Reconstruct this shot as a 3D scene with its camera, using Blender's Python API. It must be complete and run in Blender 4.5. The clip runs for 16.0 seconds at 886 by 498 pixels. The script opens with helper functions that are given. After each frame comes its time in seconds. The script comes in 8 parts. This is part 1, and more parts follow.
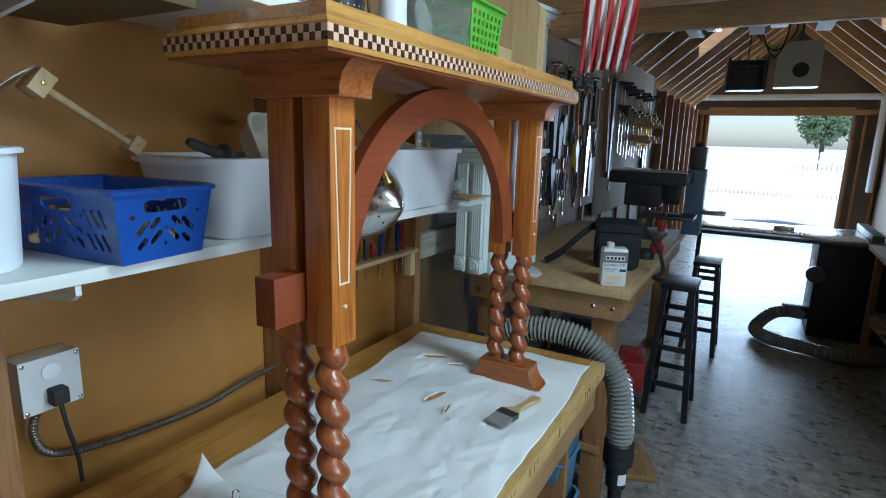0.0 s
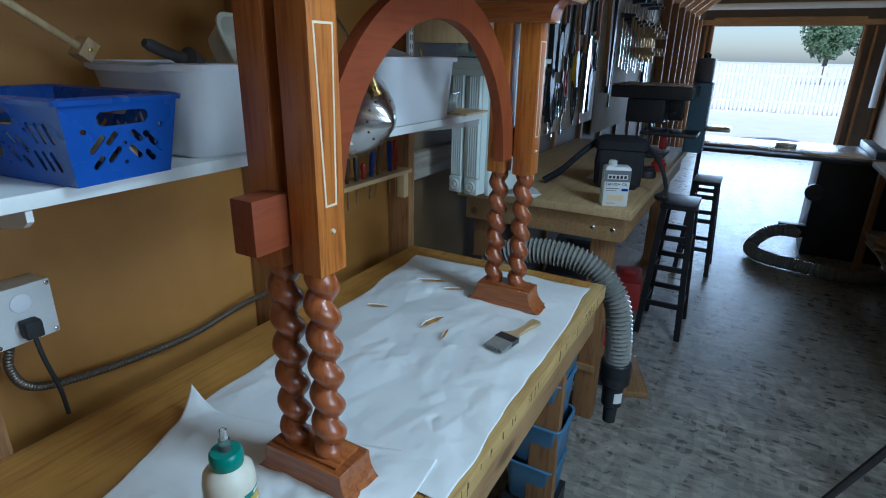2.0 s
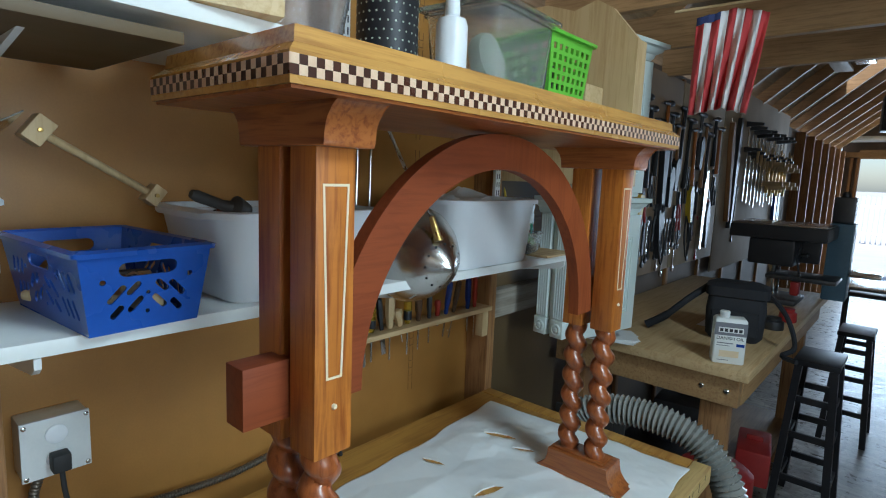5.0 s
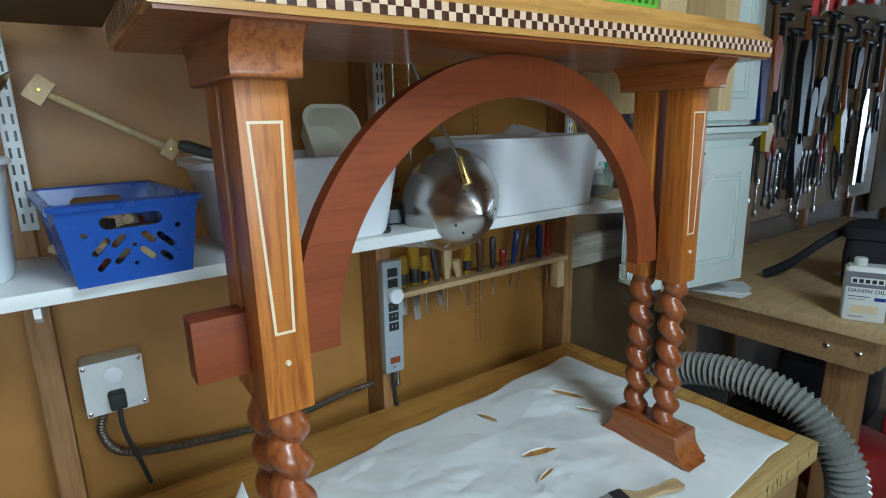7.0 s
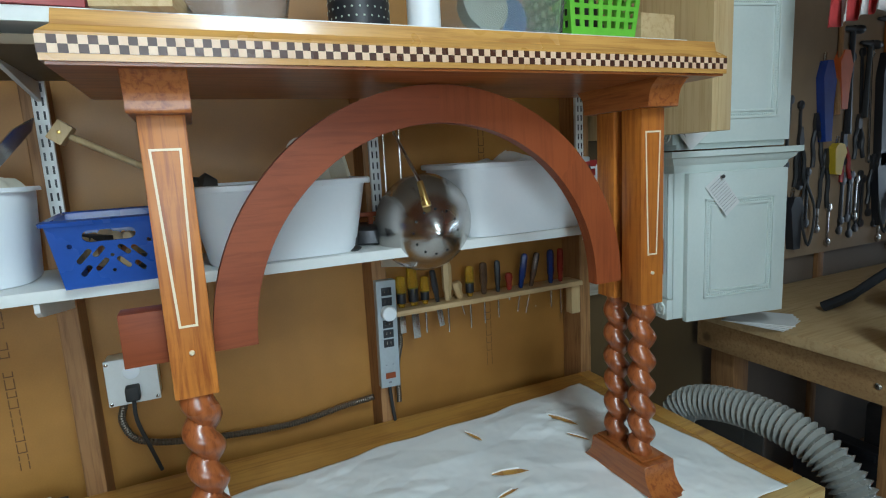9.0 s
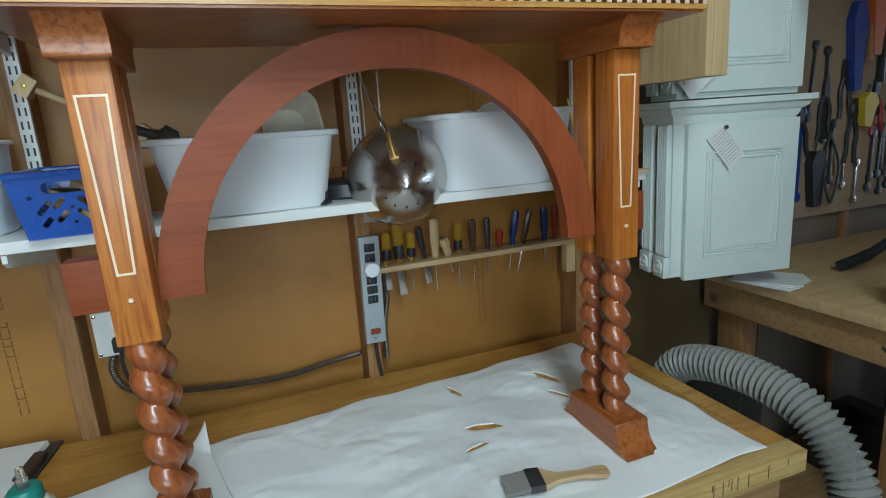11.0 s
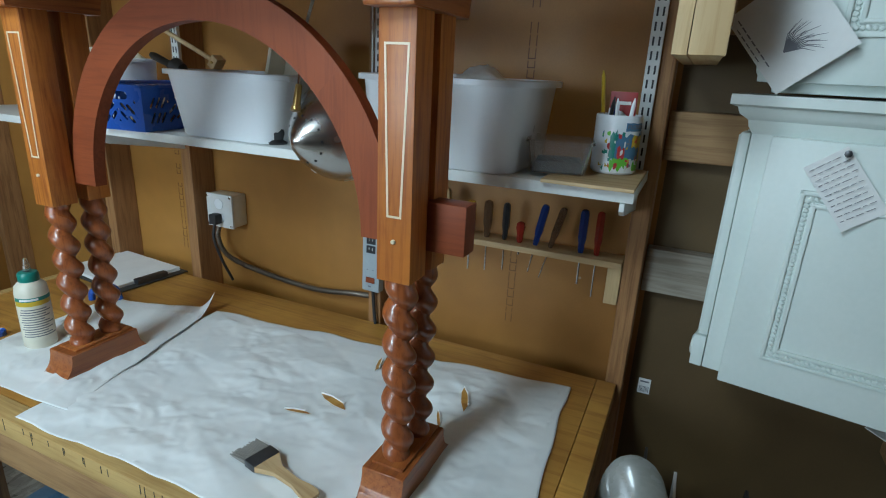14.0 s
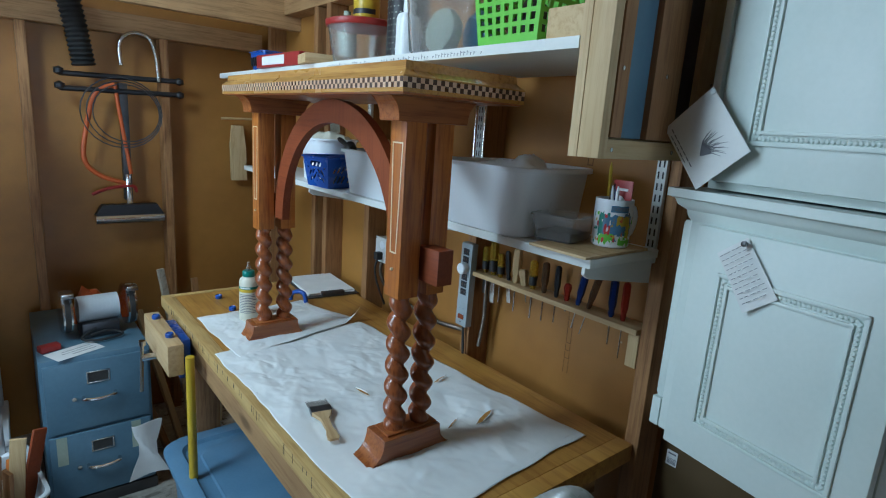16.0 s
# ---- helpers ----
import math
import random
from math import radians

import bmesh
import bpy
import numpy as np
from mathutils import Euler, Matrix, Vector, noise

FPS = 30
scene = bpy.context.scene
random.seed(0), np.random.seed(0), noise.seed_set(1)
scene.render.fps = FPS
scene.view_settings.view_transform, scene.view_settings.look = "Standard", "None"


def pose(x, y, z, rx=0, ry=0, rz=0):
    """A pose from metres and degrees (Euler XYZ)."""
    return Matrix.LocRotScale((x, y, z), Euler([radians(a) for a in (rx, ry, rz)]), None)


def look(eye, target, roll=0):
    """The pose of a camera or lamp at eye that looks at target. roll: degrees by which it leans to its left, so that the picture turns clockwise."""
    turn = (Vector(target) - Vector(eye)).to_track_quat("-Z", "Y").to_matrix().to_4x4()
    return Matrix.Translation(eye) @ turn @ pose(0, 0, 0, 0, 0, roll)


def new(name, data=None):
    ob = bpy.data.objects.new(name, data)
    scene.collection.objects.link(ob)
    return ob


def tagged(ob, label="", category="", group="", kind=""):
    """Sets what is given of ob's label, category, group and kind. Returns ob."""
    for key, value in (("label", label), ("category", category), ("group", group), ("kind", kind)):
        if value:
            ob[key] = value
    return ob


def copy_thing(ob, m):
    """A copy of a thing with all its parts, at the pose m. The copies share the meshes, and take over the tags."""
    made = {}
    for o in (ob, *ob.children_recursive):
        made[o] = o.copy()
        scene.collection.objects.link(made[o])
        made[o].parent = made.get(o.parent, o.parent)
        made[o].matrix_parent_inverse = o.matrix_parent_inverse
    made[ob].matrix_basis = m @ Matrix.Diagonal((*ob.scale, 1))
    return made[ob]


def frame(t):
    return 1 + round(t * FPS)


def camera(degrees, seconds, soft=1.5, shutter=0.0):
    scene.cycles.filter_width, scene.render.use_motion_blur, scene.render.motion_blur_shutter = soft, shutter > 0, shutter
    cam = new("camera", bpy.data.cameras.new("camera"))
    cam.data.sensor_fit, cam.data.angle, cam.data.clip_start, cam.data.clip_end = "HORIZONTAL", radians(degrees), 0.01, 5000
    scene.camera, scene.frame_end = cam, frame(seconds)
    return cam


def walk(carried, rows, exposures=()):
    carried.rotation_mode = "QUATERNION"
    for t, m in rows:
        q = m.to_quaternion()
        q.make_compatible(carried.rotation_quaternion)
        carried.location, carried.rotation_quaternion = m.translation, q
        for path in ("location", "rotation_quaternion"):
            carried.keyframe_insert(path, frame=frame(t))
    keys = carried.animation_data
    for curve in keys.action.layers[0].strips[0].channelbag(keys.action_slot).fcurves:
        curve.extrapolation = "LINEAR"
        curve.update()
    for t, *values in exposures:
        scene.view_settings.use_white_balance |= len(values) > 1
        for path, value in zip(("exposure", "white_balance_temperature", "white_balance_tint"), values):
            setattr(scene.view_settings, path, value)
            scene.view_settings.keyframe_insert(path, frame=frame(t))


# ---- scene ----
cam = camera(78.0, 16.0, soft=1.1)
PATH = [
    (0, (1.151, 0.070, 1.590), (0.182, 1.774, 1.191), 1.59),
    (0.5, (1.134, 0.090, 1.584), (0.183, 1.800, 1.170), 1.91),
    (1, (1.103, 0.119, 1.541), (0.193, 1.781, 0.901), 4.94),
    (1.5, (1.096, 0.132, 1.538), (0.223, 1.764, 0.780), 4.28),
    (2, (1.105, 0.136, 1.566), (0.201, 1.789, 0.895), 1.25),
    (2.5, (1.113, 0.144, 1.595), (0.178, 1.831, 1.063), 0.33),
    (3, (1.102, 0.156, 1.626), (0.132, 1.856, 1.214), 0.23),
    (3.5, (1.089, 0.162, 1.649), (0.080, 1.857, 1.319), 1.07),
    (4, (1.086, 0.166, 1.645), (0.050, 1.851, 1.351), 0.21),
    (4.5, (1.099, 0.215, 1.633), (-0.008, 1.860, 1.370), 1.25),
    (5, (1.134, 0.298, 1.616), (-0.173, 1.788, 1.343), 2.30),
    (5.2, (1.152, 0.323, 1.599), (-0.221, 1.751, 1.321), 3.05),
    (7.3, (1.199, 0.530, 1.595), (-0.411, 1.627, 1.143), -2.37),
    (7.5, (1.173, 0.551, 1.602), (-0.439, 1.656, 1.179), -3.14),
    (8, (1.176, 0.607, 1.602), (-0.440, 1.743, 1.291), -4.45),
    (8.5, (1.324, 0.701, 1.592), (-0.403, 1.684, 1.359), 2.57),
    (9, (1.397, 0.707, 1.567), (-0.409, 1.506, 1.249), -3.13),
    (9.2, (1.400, 0.684, 1.548), (-0.399, 1.497, 1.224), -3.28),
    (11.3, (1.430, 0.915, 1.535), (-0.408, 1.543, 1.057), -4.25),
    (11.5, (1.381, 0.981, 1.543), (-0.458, 1.590, 1.043), -4.41),
    (12, (1.253, 1.120, 1.547), (-0.616, 1.676, 1.101), -3.02),
    (12.5, (1.207, 1.324, 1.539), (-0.723, 1.651, 1.131), -1.54),
    (13, (1.185, 1.520, 1.566), (-0.733, 1.263, 1.060), 1.36),
    (13.5, (1.247, 1.622, 1.549), (-0.598, 1.059, 1.020), 3.01),
    (14, (1.275, 1.824, 1.569), (-0.465, 1.059, 0.949), 2.77),
    (14.5, (1.182, 2.066, 1.587), (-0.351, 0.941, 0.967), 3.30),
    (15, (1.199, 2.200, 1.601), (-0.144, 0.845, 1.001), 0.34),
    (15.5, (1.270, 2.306, 1.613), (-0.036, 0.915, 1.014), 1.97),
    (16, (1.257, 2.389, 1.632), (0.021, 0.876, 1.202), 3.95),
]
walk(cam, [(t, look(eye, target, roll)) for t, eye, target, roll in PATH],
     exposures=[(0, -0.02, 5350, 10), (2, -0.3, 5000, 10), (4.5, -0.18, 5500, 10), (7.5, -0.04, 5700, 10), (8.5, -0.3, 5850, 10), (9, -0.14, 5800, 10), (12, -0.05, 5900, 10), (12.5, 0.03, 6150, 10), (13.5, 0.04, 6100, 10), (14, -0.06, 5600, 10), (14.5, -0.1, 5450, 10), (16, -0.1, 5250, 10)])

# ---------------------------------------------------------------- light
world = bpy.data.worlds.new("sky")
scene.world = world
world.use_nodes = True
sky = world.node_tree.nodes.new("ShaderNodeTexSky")
sky.sky_type, sky.sun_disc = "NISHITA", False
sky.sun_elevation, sky.sun_rotation = radians(51), radians(184)
world.node_tree.links.new(sky.outputs[0], world.node_tree.nodes["Background"].inputs[0])
world.node_tree.nodes["Background"].inputs[1].default_value = 0.15
sun = new("sun", bpy.data.lights.new("sun", "SUN"))
sun.data.energy, sun.data.angle, sun.data.color = 5.0, radians(0.5), (1.0, 0.95, 0.88)
sun.matrix_basis = look((0.5, -5, 10), (1.0, 3, 0))
# doorway daylight, plus two added lamps at an unseen roof light and side window
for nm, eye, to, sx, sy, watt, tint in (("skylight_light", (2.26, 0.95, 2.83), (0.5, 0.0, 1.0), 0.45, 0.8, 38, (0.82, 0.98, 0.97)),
                                        ("window_light", (2.82, 0.45, 1.7), (0.4, 0.0, 1.3), 1.2, 0.85, 29, (0.84, 0.98, 0.97)),
                                        ("doorway_light", (1.3, 11.35, 1.2), (1.2, 2.0, 0.5), 2.0, 1.9, 115, (0.74, 0.90, 1.0))):
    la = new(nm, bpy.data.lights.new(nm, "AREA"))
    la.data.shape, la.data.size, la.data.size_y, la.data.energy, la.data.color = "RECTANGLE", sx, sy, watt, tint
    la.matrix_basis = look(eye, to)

from mathutils import geometry

# ---------------------------------------------------------------- materials
def nodes_of(name):
    m = bpy.data.materials.new(name)
    m.use_nodes = True
    n, l = m.node_tree.nodes, m.node_tree.links
    return m, n, l, n["Principled BSDF"]


def mix(n, l, fac, a, b, mode="MIX"):
    x = n.new("ShaderNodeMix")
    x.data_type, x.blend_type = "RGBA", mode
    for sock, v in ((x.inputs[0], fac), (x.inputs[6], a), (x.inputs[7], b)):
        if hasattr(v, "links"):
            l.new(v, sock)
        elif isinstance(v, (int, float)):
            sock.default_value = v
        else:
            sock.default_value = (*v, 1)
    return x.outputs[2]


def ramp(n, l, src, lo, hi):
    r = n.new("ShaderNodeMapRange")
    l.new(src, r.inputs[0])
    r.inputs[1].default_value, r.inputs[2].default_value = lo, hi
    return r.outputs[0]


def coords(n, l, scale=(1, 1, 1), rot=(0, 0, 0), jitter=True):
    tc = n.new("ShaderNodeTexCoord")
    mp = n.new("ShaderNodeMapping")
    mp.inputs["Scale"].default_value, mp.inputs["Rotation"].default_value = scale, rot
    l.new(tc.outputs["Object"], mp.inputs[0])
    if jitter:
        oi = n.new("ShaderNodeObjectInfo")
        mul = n.new("ShaderNodeMath")
        mul.operation = "MULTIPLY"
        mul.inputs[1].default_value = 37.0
        l.new(oi.outputs["Random"], mul.inputs[0])
        l.new(mul.outputs[0], mp.inputs["Location"])
    return mp.outputs[0]


def tex_noise(n, l, vec, scale, detail=4, rough=0.55, distort=0.0):
    t = n.new("ShaderNodeTexNoise")
    l.new(vec, t.inputs["Vector"])
    t.inputs["Scale"].default_value, t.inputs["Detail"].default_value = scale, detail
    t.inputs["Roughness"].default_value, t.inputs["Distortion"].default_value = rough, distort
    return t.outputs["Fac"]


def bump(n, l, bsdf, height, strength, dist=0.002):
    b = n.new("ShaderNodeBump")
    b.inputs["Strength"].default_value, b.inputs["Distance"].default_value = strength, dist
    l.new(height, b.inputs["Height"])
    l.new(b.outputs[0], bsdf.inputs["Normal"])


def surf(name, c, c2=None, rough=0.5, metal=0.0, scale=8.0, fine=120.0, bmp=0.15, coat=0.0, spec=0.5, trans=0.0, alpha=1.0, rvar=0.12):
    """A mottled surface: two colours in broad patches, fine speckle, uneven gloss and slight relief."""
    m, n, l, b = nodes_of(name)
    c2 = c2 or tuple(min(1, v * 0.8) for v in c)
    v = coords(n, l)
    big, small = tex_noise(n, l, v, scale), tex_noise(n, l, v, fine, 3)
    col = mix(n, l, ramp(n, l, big, 0.35, 0.68), c, c2)
    col = mix(n, l, 0.18, col, mix(n, l, small, (0.25,) * 3, (0.75,) * 3), "OVERLAY")
    l.new(col, b.inputs["Base Color"])
    r = n.new("ShaderNodeMapRange")
    l.new(big, r.inputs[0])
    r.inputs[3].default_value, r.inputs[4].default_value = max(0.02, rough - rvar), min(1, rough + rvar)
    l.new(r.outputs[0], b.inputs["Roughness"])
    b.inputs["Metallic"].default_value, b.inputs["Coat Weight"].default_value = metal, coat
    b.inputs["Specular IOR Level"].default_value, b.inputs["Transmission Weight"].default_value = spec, trans
    b.inputs["Alpha"].default_value = alpha
    if bmp:
        bump(n, l, b, small, bmp, 0.0008)
    return m


def wood(name, light, dark, axis="z", rough=0.45, ring=26.0, coat=0.0, bmp=0.2, knots=False, blotch=0.35, fig=0.0, vary=0.25, spec=0.5):
    """Boards with long grain along one axis, growth rings, pores and broad blotches of stain."""
    m, n, l, b = nodes_of(name)
    st = {"x": (0.06, 1, 1), "y": (1, 0.06, 1), "z": (1, 1, 0.06)}[axis]
    v = coords(n, l, st)
    warp = tex_noise(n, l, v, 7.0, 3, 0.5, 0.6)
    grain = tex_noise(n, l, v, ring * 5, 6, 0.65, 0.4)
    wv = n.new("ShaderNodeMath")
    wv.operation = "MULTIPLY"
    l.new(warp, wv.inputs[0])
    wv.inputs[1].default_value = ring
    si = n.new("ShaderNodeMath")
    si.operation = "SINE"
    l.new(wv.outputs[0], si.inputs[0])
    rings = ramp(n, l, si.outputs[0], -1.0, 1.0)
    col = mix(n, l, rings, light, tuple(0.65 * a + 0.35 * d for a, d in zip(light, dark)))
    col = mix(n, l, ramp(n, l, grain, 0.46, 0.66), col, dark)
    oi = n.new("ShaderNodeObjectInfo")
    col = mix(n, l, oi.outputs["Random"], mix(n, l, vary, col, dark), col)
    v2 = coords(n, l)
    patch = tex_noise(n, l, v2, 5.0, 3)
    pf = n.new("ShaderNodeMath")
    pf.operation = "MULTIPLY"
    l.new(ramp(n, l, patch, 0.4, 0.7), pf.inputs[0])
    pf.inputs[1].default_value = blotch
    col = mix(n, l, pf.outputs[0], col, tuple(0.7 * d for d in dark))
    if fig:
        st2 = {"x": (1, 0.1, 0.1), "y": (0.1, 1, 0.1), "z": (0.1, 0.1, 1)}[axis]
        f = tex_noise(n, l, coords(n, l, st2), 120.0, 2)
        ff = n.new("ShaderNodeMath")
        ff.operation = "MULTIPLY"
        l.new(ramp(n, l, f, 0.45, 0.7), ff.inputs[0])
        ff.inputs[1].default_value = fig
        col = mix(n, l, ff.outputs[0], col, dark)
    if knots:
        vo = n.new("ShaderNodeTexVoronoi")
        stk = {"x": (0.35, 1, 1), "y": (1, 0.35, 1), "z": (1, 1, 0.35)}[axis]
        l.new(coords(n, l, stk), vo.inputs["Vector"])
        vo.inputs["Scale"].default_value = 5.0
        k = n.new("ShaderNodeMapRange")
        l.new(vo.outputs["Distance"], k.inputs[0])
        k.inputs[1].default_value, k.inputs[2].default_value = 0.05, 0.11
        k.inputs[3].default_value, k.inputs[4].default_value = 0.8, 0.0
        col = mix(n, l, k.outputs[0], col, tuple(0.45 * d for d in dark))
    l.new(col, b.inputs["Base Color"])
    r = n.new("ShaderNodeMapRange")
    l.new(patch, r.inputs[0])
    r.inputs[3].default_value, r.inputs[4].default_value = max(0.05, rough - 0.1), min(1, rough + 0.12)
    l.new(r.outputs[0], b.inputs["Roughness"])
    b.inputs["Coat Weight"].default_value, b.inputs["Coat Roughness"].default_value = coat, 0.12
    b.inputs["Specular IOR Level"].default_value = spec
    bump(n, l, b, grain, bmp, 0.0008)
    return m


def osb(name):
    """Oriented-strand board floor: flat chips in greys and tans, scuffed."""
    m, n, l, b = nodes_of(name)
    v = coords(n, l, jitter=False)
    cols = []
    for k, (sx, sy, rz) in enumerate(((9, 26, 0.4), (24, 10, 0.9), (12, 30, 2.2))):
        vo = n.new("ShaderNodeTexVoronoi")
        l.new(coords(n, l, (sx, sy, 1), (0, 0, rz), False), vo.inputs["Vector"])
        vo.inputs["Scale"].default_value = 1.5
        bw = n.new("ShaderNodeRGBToBW")
        l.new(vo.outputs["Color"], bw.inputs[0])
        cols.append(bw.outputs[0])
    mx = mix(n, l, 0.5, cols[0], cols[1])
    mx = mix(n, l, 0.35, mx, cols[2])
    bw = n.new("ShaderNodeRGBToBW")
    l.new(mx, bw.inputs[0])
    chips = ramp(n, l, bw.outputs[0], 0.2, 0.8)
    col = mix(n, l, chips, (0.16, 0.145, 0.118), (0.54, 0.51, 0.44))
    dirt = tex_noise(n, l, v, 2.2, 5)
    col = mix(n, l, ramp(n, l, dirt, 0.48, 0.8), col, (0.24, 0.23, 0.21))
    spots = tex_noise(n, l, v, 45, 3)
    col = mix(n, l, ramp(n, l, spots, 0.66, 0.74), col, (0.08, 0.075, 0.07))
    l.new(col, b.inputs["Base Color"])
    r = n.new("ShaderNodeMapRange")
    l.new(chips, r.inputs[0])
    r.inputs[3].default_value, r.inputs[4].default_value = 0.24, 0.46
    l.new(r.outputs[0], b.inputs["Roughness"])
    bump(n, l, b, chips, 0.6, 0.003)
    return m


def board(name, c, c2, rough=0.42):
    """Smooth hardboard with rubbed patches, scuffs and small nail marks."""
    m, n, l, b = nodes_of(name)
    v = coords(n, l, jitter=False)
    big, mid, fine = tex_noise(n, l, v, 1.7, 4), tex_noise(n, l, v, 14, 5), tex_noise(n, l, v, 260, 2)
    col = mix(n, l, ramp(n, l, big, 0.32, 0.7), c, c2)
    col = mix(n, l, 0.35, col, mix(n, l, mid, (0.3,) * 3, (0.7,) * 3), "OVERLAY")
    col = mix(n, l, 0.2, col, mix(n, l, fine, (0.3,) * 3, (0.7,) * 3), "OVERLAY")
    vo = n.new("ShaderNodeTexVoronoi")
    l.new(v, vo.inputs["Vector"])
    vo.inputs["Scale"].default_value = 5.0
    k = n.new("ShaderNodeMapRange")
    l.new(vo.outputs["Distance"], k.inputs[0])
    k.inputs[1].default_value, k.inputs[2].default_value = 0.012, 0.02
    k.inputs[3].default_value, k.inputs[4].default_value = 0.7, 0.0
    col = mix(n, l, k.outputs[0], col, (0.55, 0.45, 0.3))
    l.new(col, b.inputs["Base Color"])
    r = n.new("ShaderNodeMapRange")
    l.new(mid, r.inputs[0])
    r.inputs[3].default_value, r.inputs[4].default_value = rough - 0.1, rough + 0.12
    l.new(r.outputs[0], b.inputs["Roughness"])
    bump(n, l, b, mid, 0.12, 0.002)
    return m


def clear(name, c, rough=0.15, trans=0.85):
    m, n, l, b = nodes_of(name)
    v = coords(n, l)
    t = tex_noise(n, l, v, 30, 4)
    l.new(mix(n, l, t, c, tuple(min(1, x * 1.15) for x in c)), b.inputs["Base Color"])
    b.inputs["Transmission Weight"].default_value, b.inputs["IOR"].default_value = trans, 1.25
    r = n.new("ShaderNodeMapRange")
    l.new(t, r.inputs[0])
    r.inputs[3].default_value, r.inputs[4].default_value = rough, rough + 0.15
    l.new(r.outputs[0], b.inputs["Roughness"])
    return m


# ---------------------------------------------------------------- mesh helpers
def box(bm, x0, x1, y0, y1, z0, z1, bev=0.0, m=None):
    vs = [bm.verts.new((x, y, z)) for x in (x0, x1) for y in (y0, y1) for z in (z0, z1)]
    fs = [bm.faces.new([vs[i] for i in q]) for q in ((0, 1, 3, 2), (4, 6, 7, 5), (0, 4, 5, 1), (2, 3, 7, 6), (0, 2, 6, 4), (1, 5, 7, 3))]
    if m is not None:
        bmesh.ops.transform(bm, matrix=m, verts=vs)
    if bev:
        es = list({e for f in fs for e in f.edges})
        bmesh.ops.bevel(bm, geom=es, offset=bev, segments=2, profile=0.6, affect="EDGES")


def prism(bm, poly, plane, a, b, m=None):
    """A polygon in the plane 'xz', 'yz' or 'xy', extruded along the third axis from a to b."""
    def at(p, h):
        return {"xz": (p[0], h, p[1]), "yz": (h, p[0], p[1]), "xy": (p[0], p[1], h)}[plane]
    lo, hi = [bm.verts.new(at(p, a)) for p in poly], [bm.verts.new(at(p, b)) for p in poly]
    bm.faces.new(lo), bm.faces.new(hi[::-1])
    k = len(poly)
    for i in range(k):
        bm.faces.new((lo[i], hi[i], hi[(i + 1) % k], lo[(i + 1) % k]))
    if m is not None:
        bmesh.ops.transform(bm, matrix=m, verts=lo + hi)


def lathe(bm, prof, seg=20, m=None, shape=None):
    """A turned form round z; prof: (radius, height) from the bottom up. shape(angle): a factor on the radius."""
    rings, vs = [], []
    for r, z in prof:
        if r < 1e-6:
            ring = [bm.verts.new((0, 0, z))]
        else:
            ring = []
            for i in range(seg):
                a = 2 * math.pi * i / seg
                q = r * (shape(a) if shape else 1)
                ring.append(bm.verts.new((q * math.cos(a), q * math.sin(a), z)))
        rings.append(ring)
        vs += ring
    for a, b in zip(rings, rings[1:]):
        for i in range(seg):
            j = (i + 1) % seg
            if len(a) == 1 and len(b) == 1:
                break
            if len(a) == 1:
                bm.faces.new((a[0], b[j], b[i]))
            elif len(b) == 1:
                bm.faces.new((a[i], a[j], b[0]))
            else:
                bm.faces.new((a[i], a[j], b[j], b[i]))
    if len(rings[0]) > 1:
        bm.faces.new(rings[0][::-1])
    if len(rings[-1]) > 1:
        bm.faces.new(rings[-1])
    if m is not None:
        bmesh.ops.transform(bm, matrix=m, verts=vs)


def tube(bm, pts, r, seg=8):
    """A round rod along a line of points; r: one radius or one for each point."""
    pts = [Vector(p) for p in pts]
    rs = r if isinstance(r, (list, tuple)) else [r] * len(pts)
    rings, side = [], None
    for i, p in enumerate(pts):
        d = (pts[min(i + 1, len(pts) - 1)] - pts[max(i - 1, 0)]).normalized()
        if side is None:
            side = d.orthogonal().normalized()
        side = (side - d * side.dot(d)).normalized()
        up = d.cross(side)
        rings.append([bm.verts.new(p + rs[i] * (math.cos(2 * math.pi * k / seg) * side + math.sin(2 * math.pi * k / seg) * up)) for k in range(seg)])
    for a, b in zip(rings, rings[1:]):
        for k in range(seg):
            bm.faces.new((a[k], a[(k + 1) % seg], b[(k + 1) % seg], b[k]))
    bm.faces.new(rings[0][::-1]), bm.faces.new(rings[-1])


def curve_pts(ctrl, steps=8):
    """A smooth line through the control points."""
    c = [Vector(p) for p in ctrl]
    c = [2 * c[0] - c[1], *c, 2 * c[-1] - c[-2]]
    out = []
    for i in range(1, len(c) - 2):
        for s in range(steps):
            t = s / steps
            out.append(0.5 * (2 * c[i] + (c[i + 1] - c[i - 1]) * t + (2 * c[i - 1] - 5 * c[i] + 4 * c[i + 1] - c[i + 2]) * t * t + (3 * c[i] - c[i - 1] - 3 * c[i + 1] + c[i + 2]) * t ** 3))
    return out + [c[-2]]


def rounded(x0, x1, y0, y1, r, k=4):
    pts = []
    for cx, cy, a0 in ((x1 - r, y1 - r, 0), (x0 + r, y1 - r, 90), (x0 + r, y0 + r, 180), (x1 - r, y0 + r, 270)):
        for i in range(k + 1):
            a = radians(a0 + 90 * i / k)
            pts.append((cx + r * math.cos(a), cy + r * math.sin(a)))
    return pts


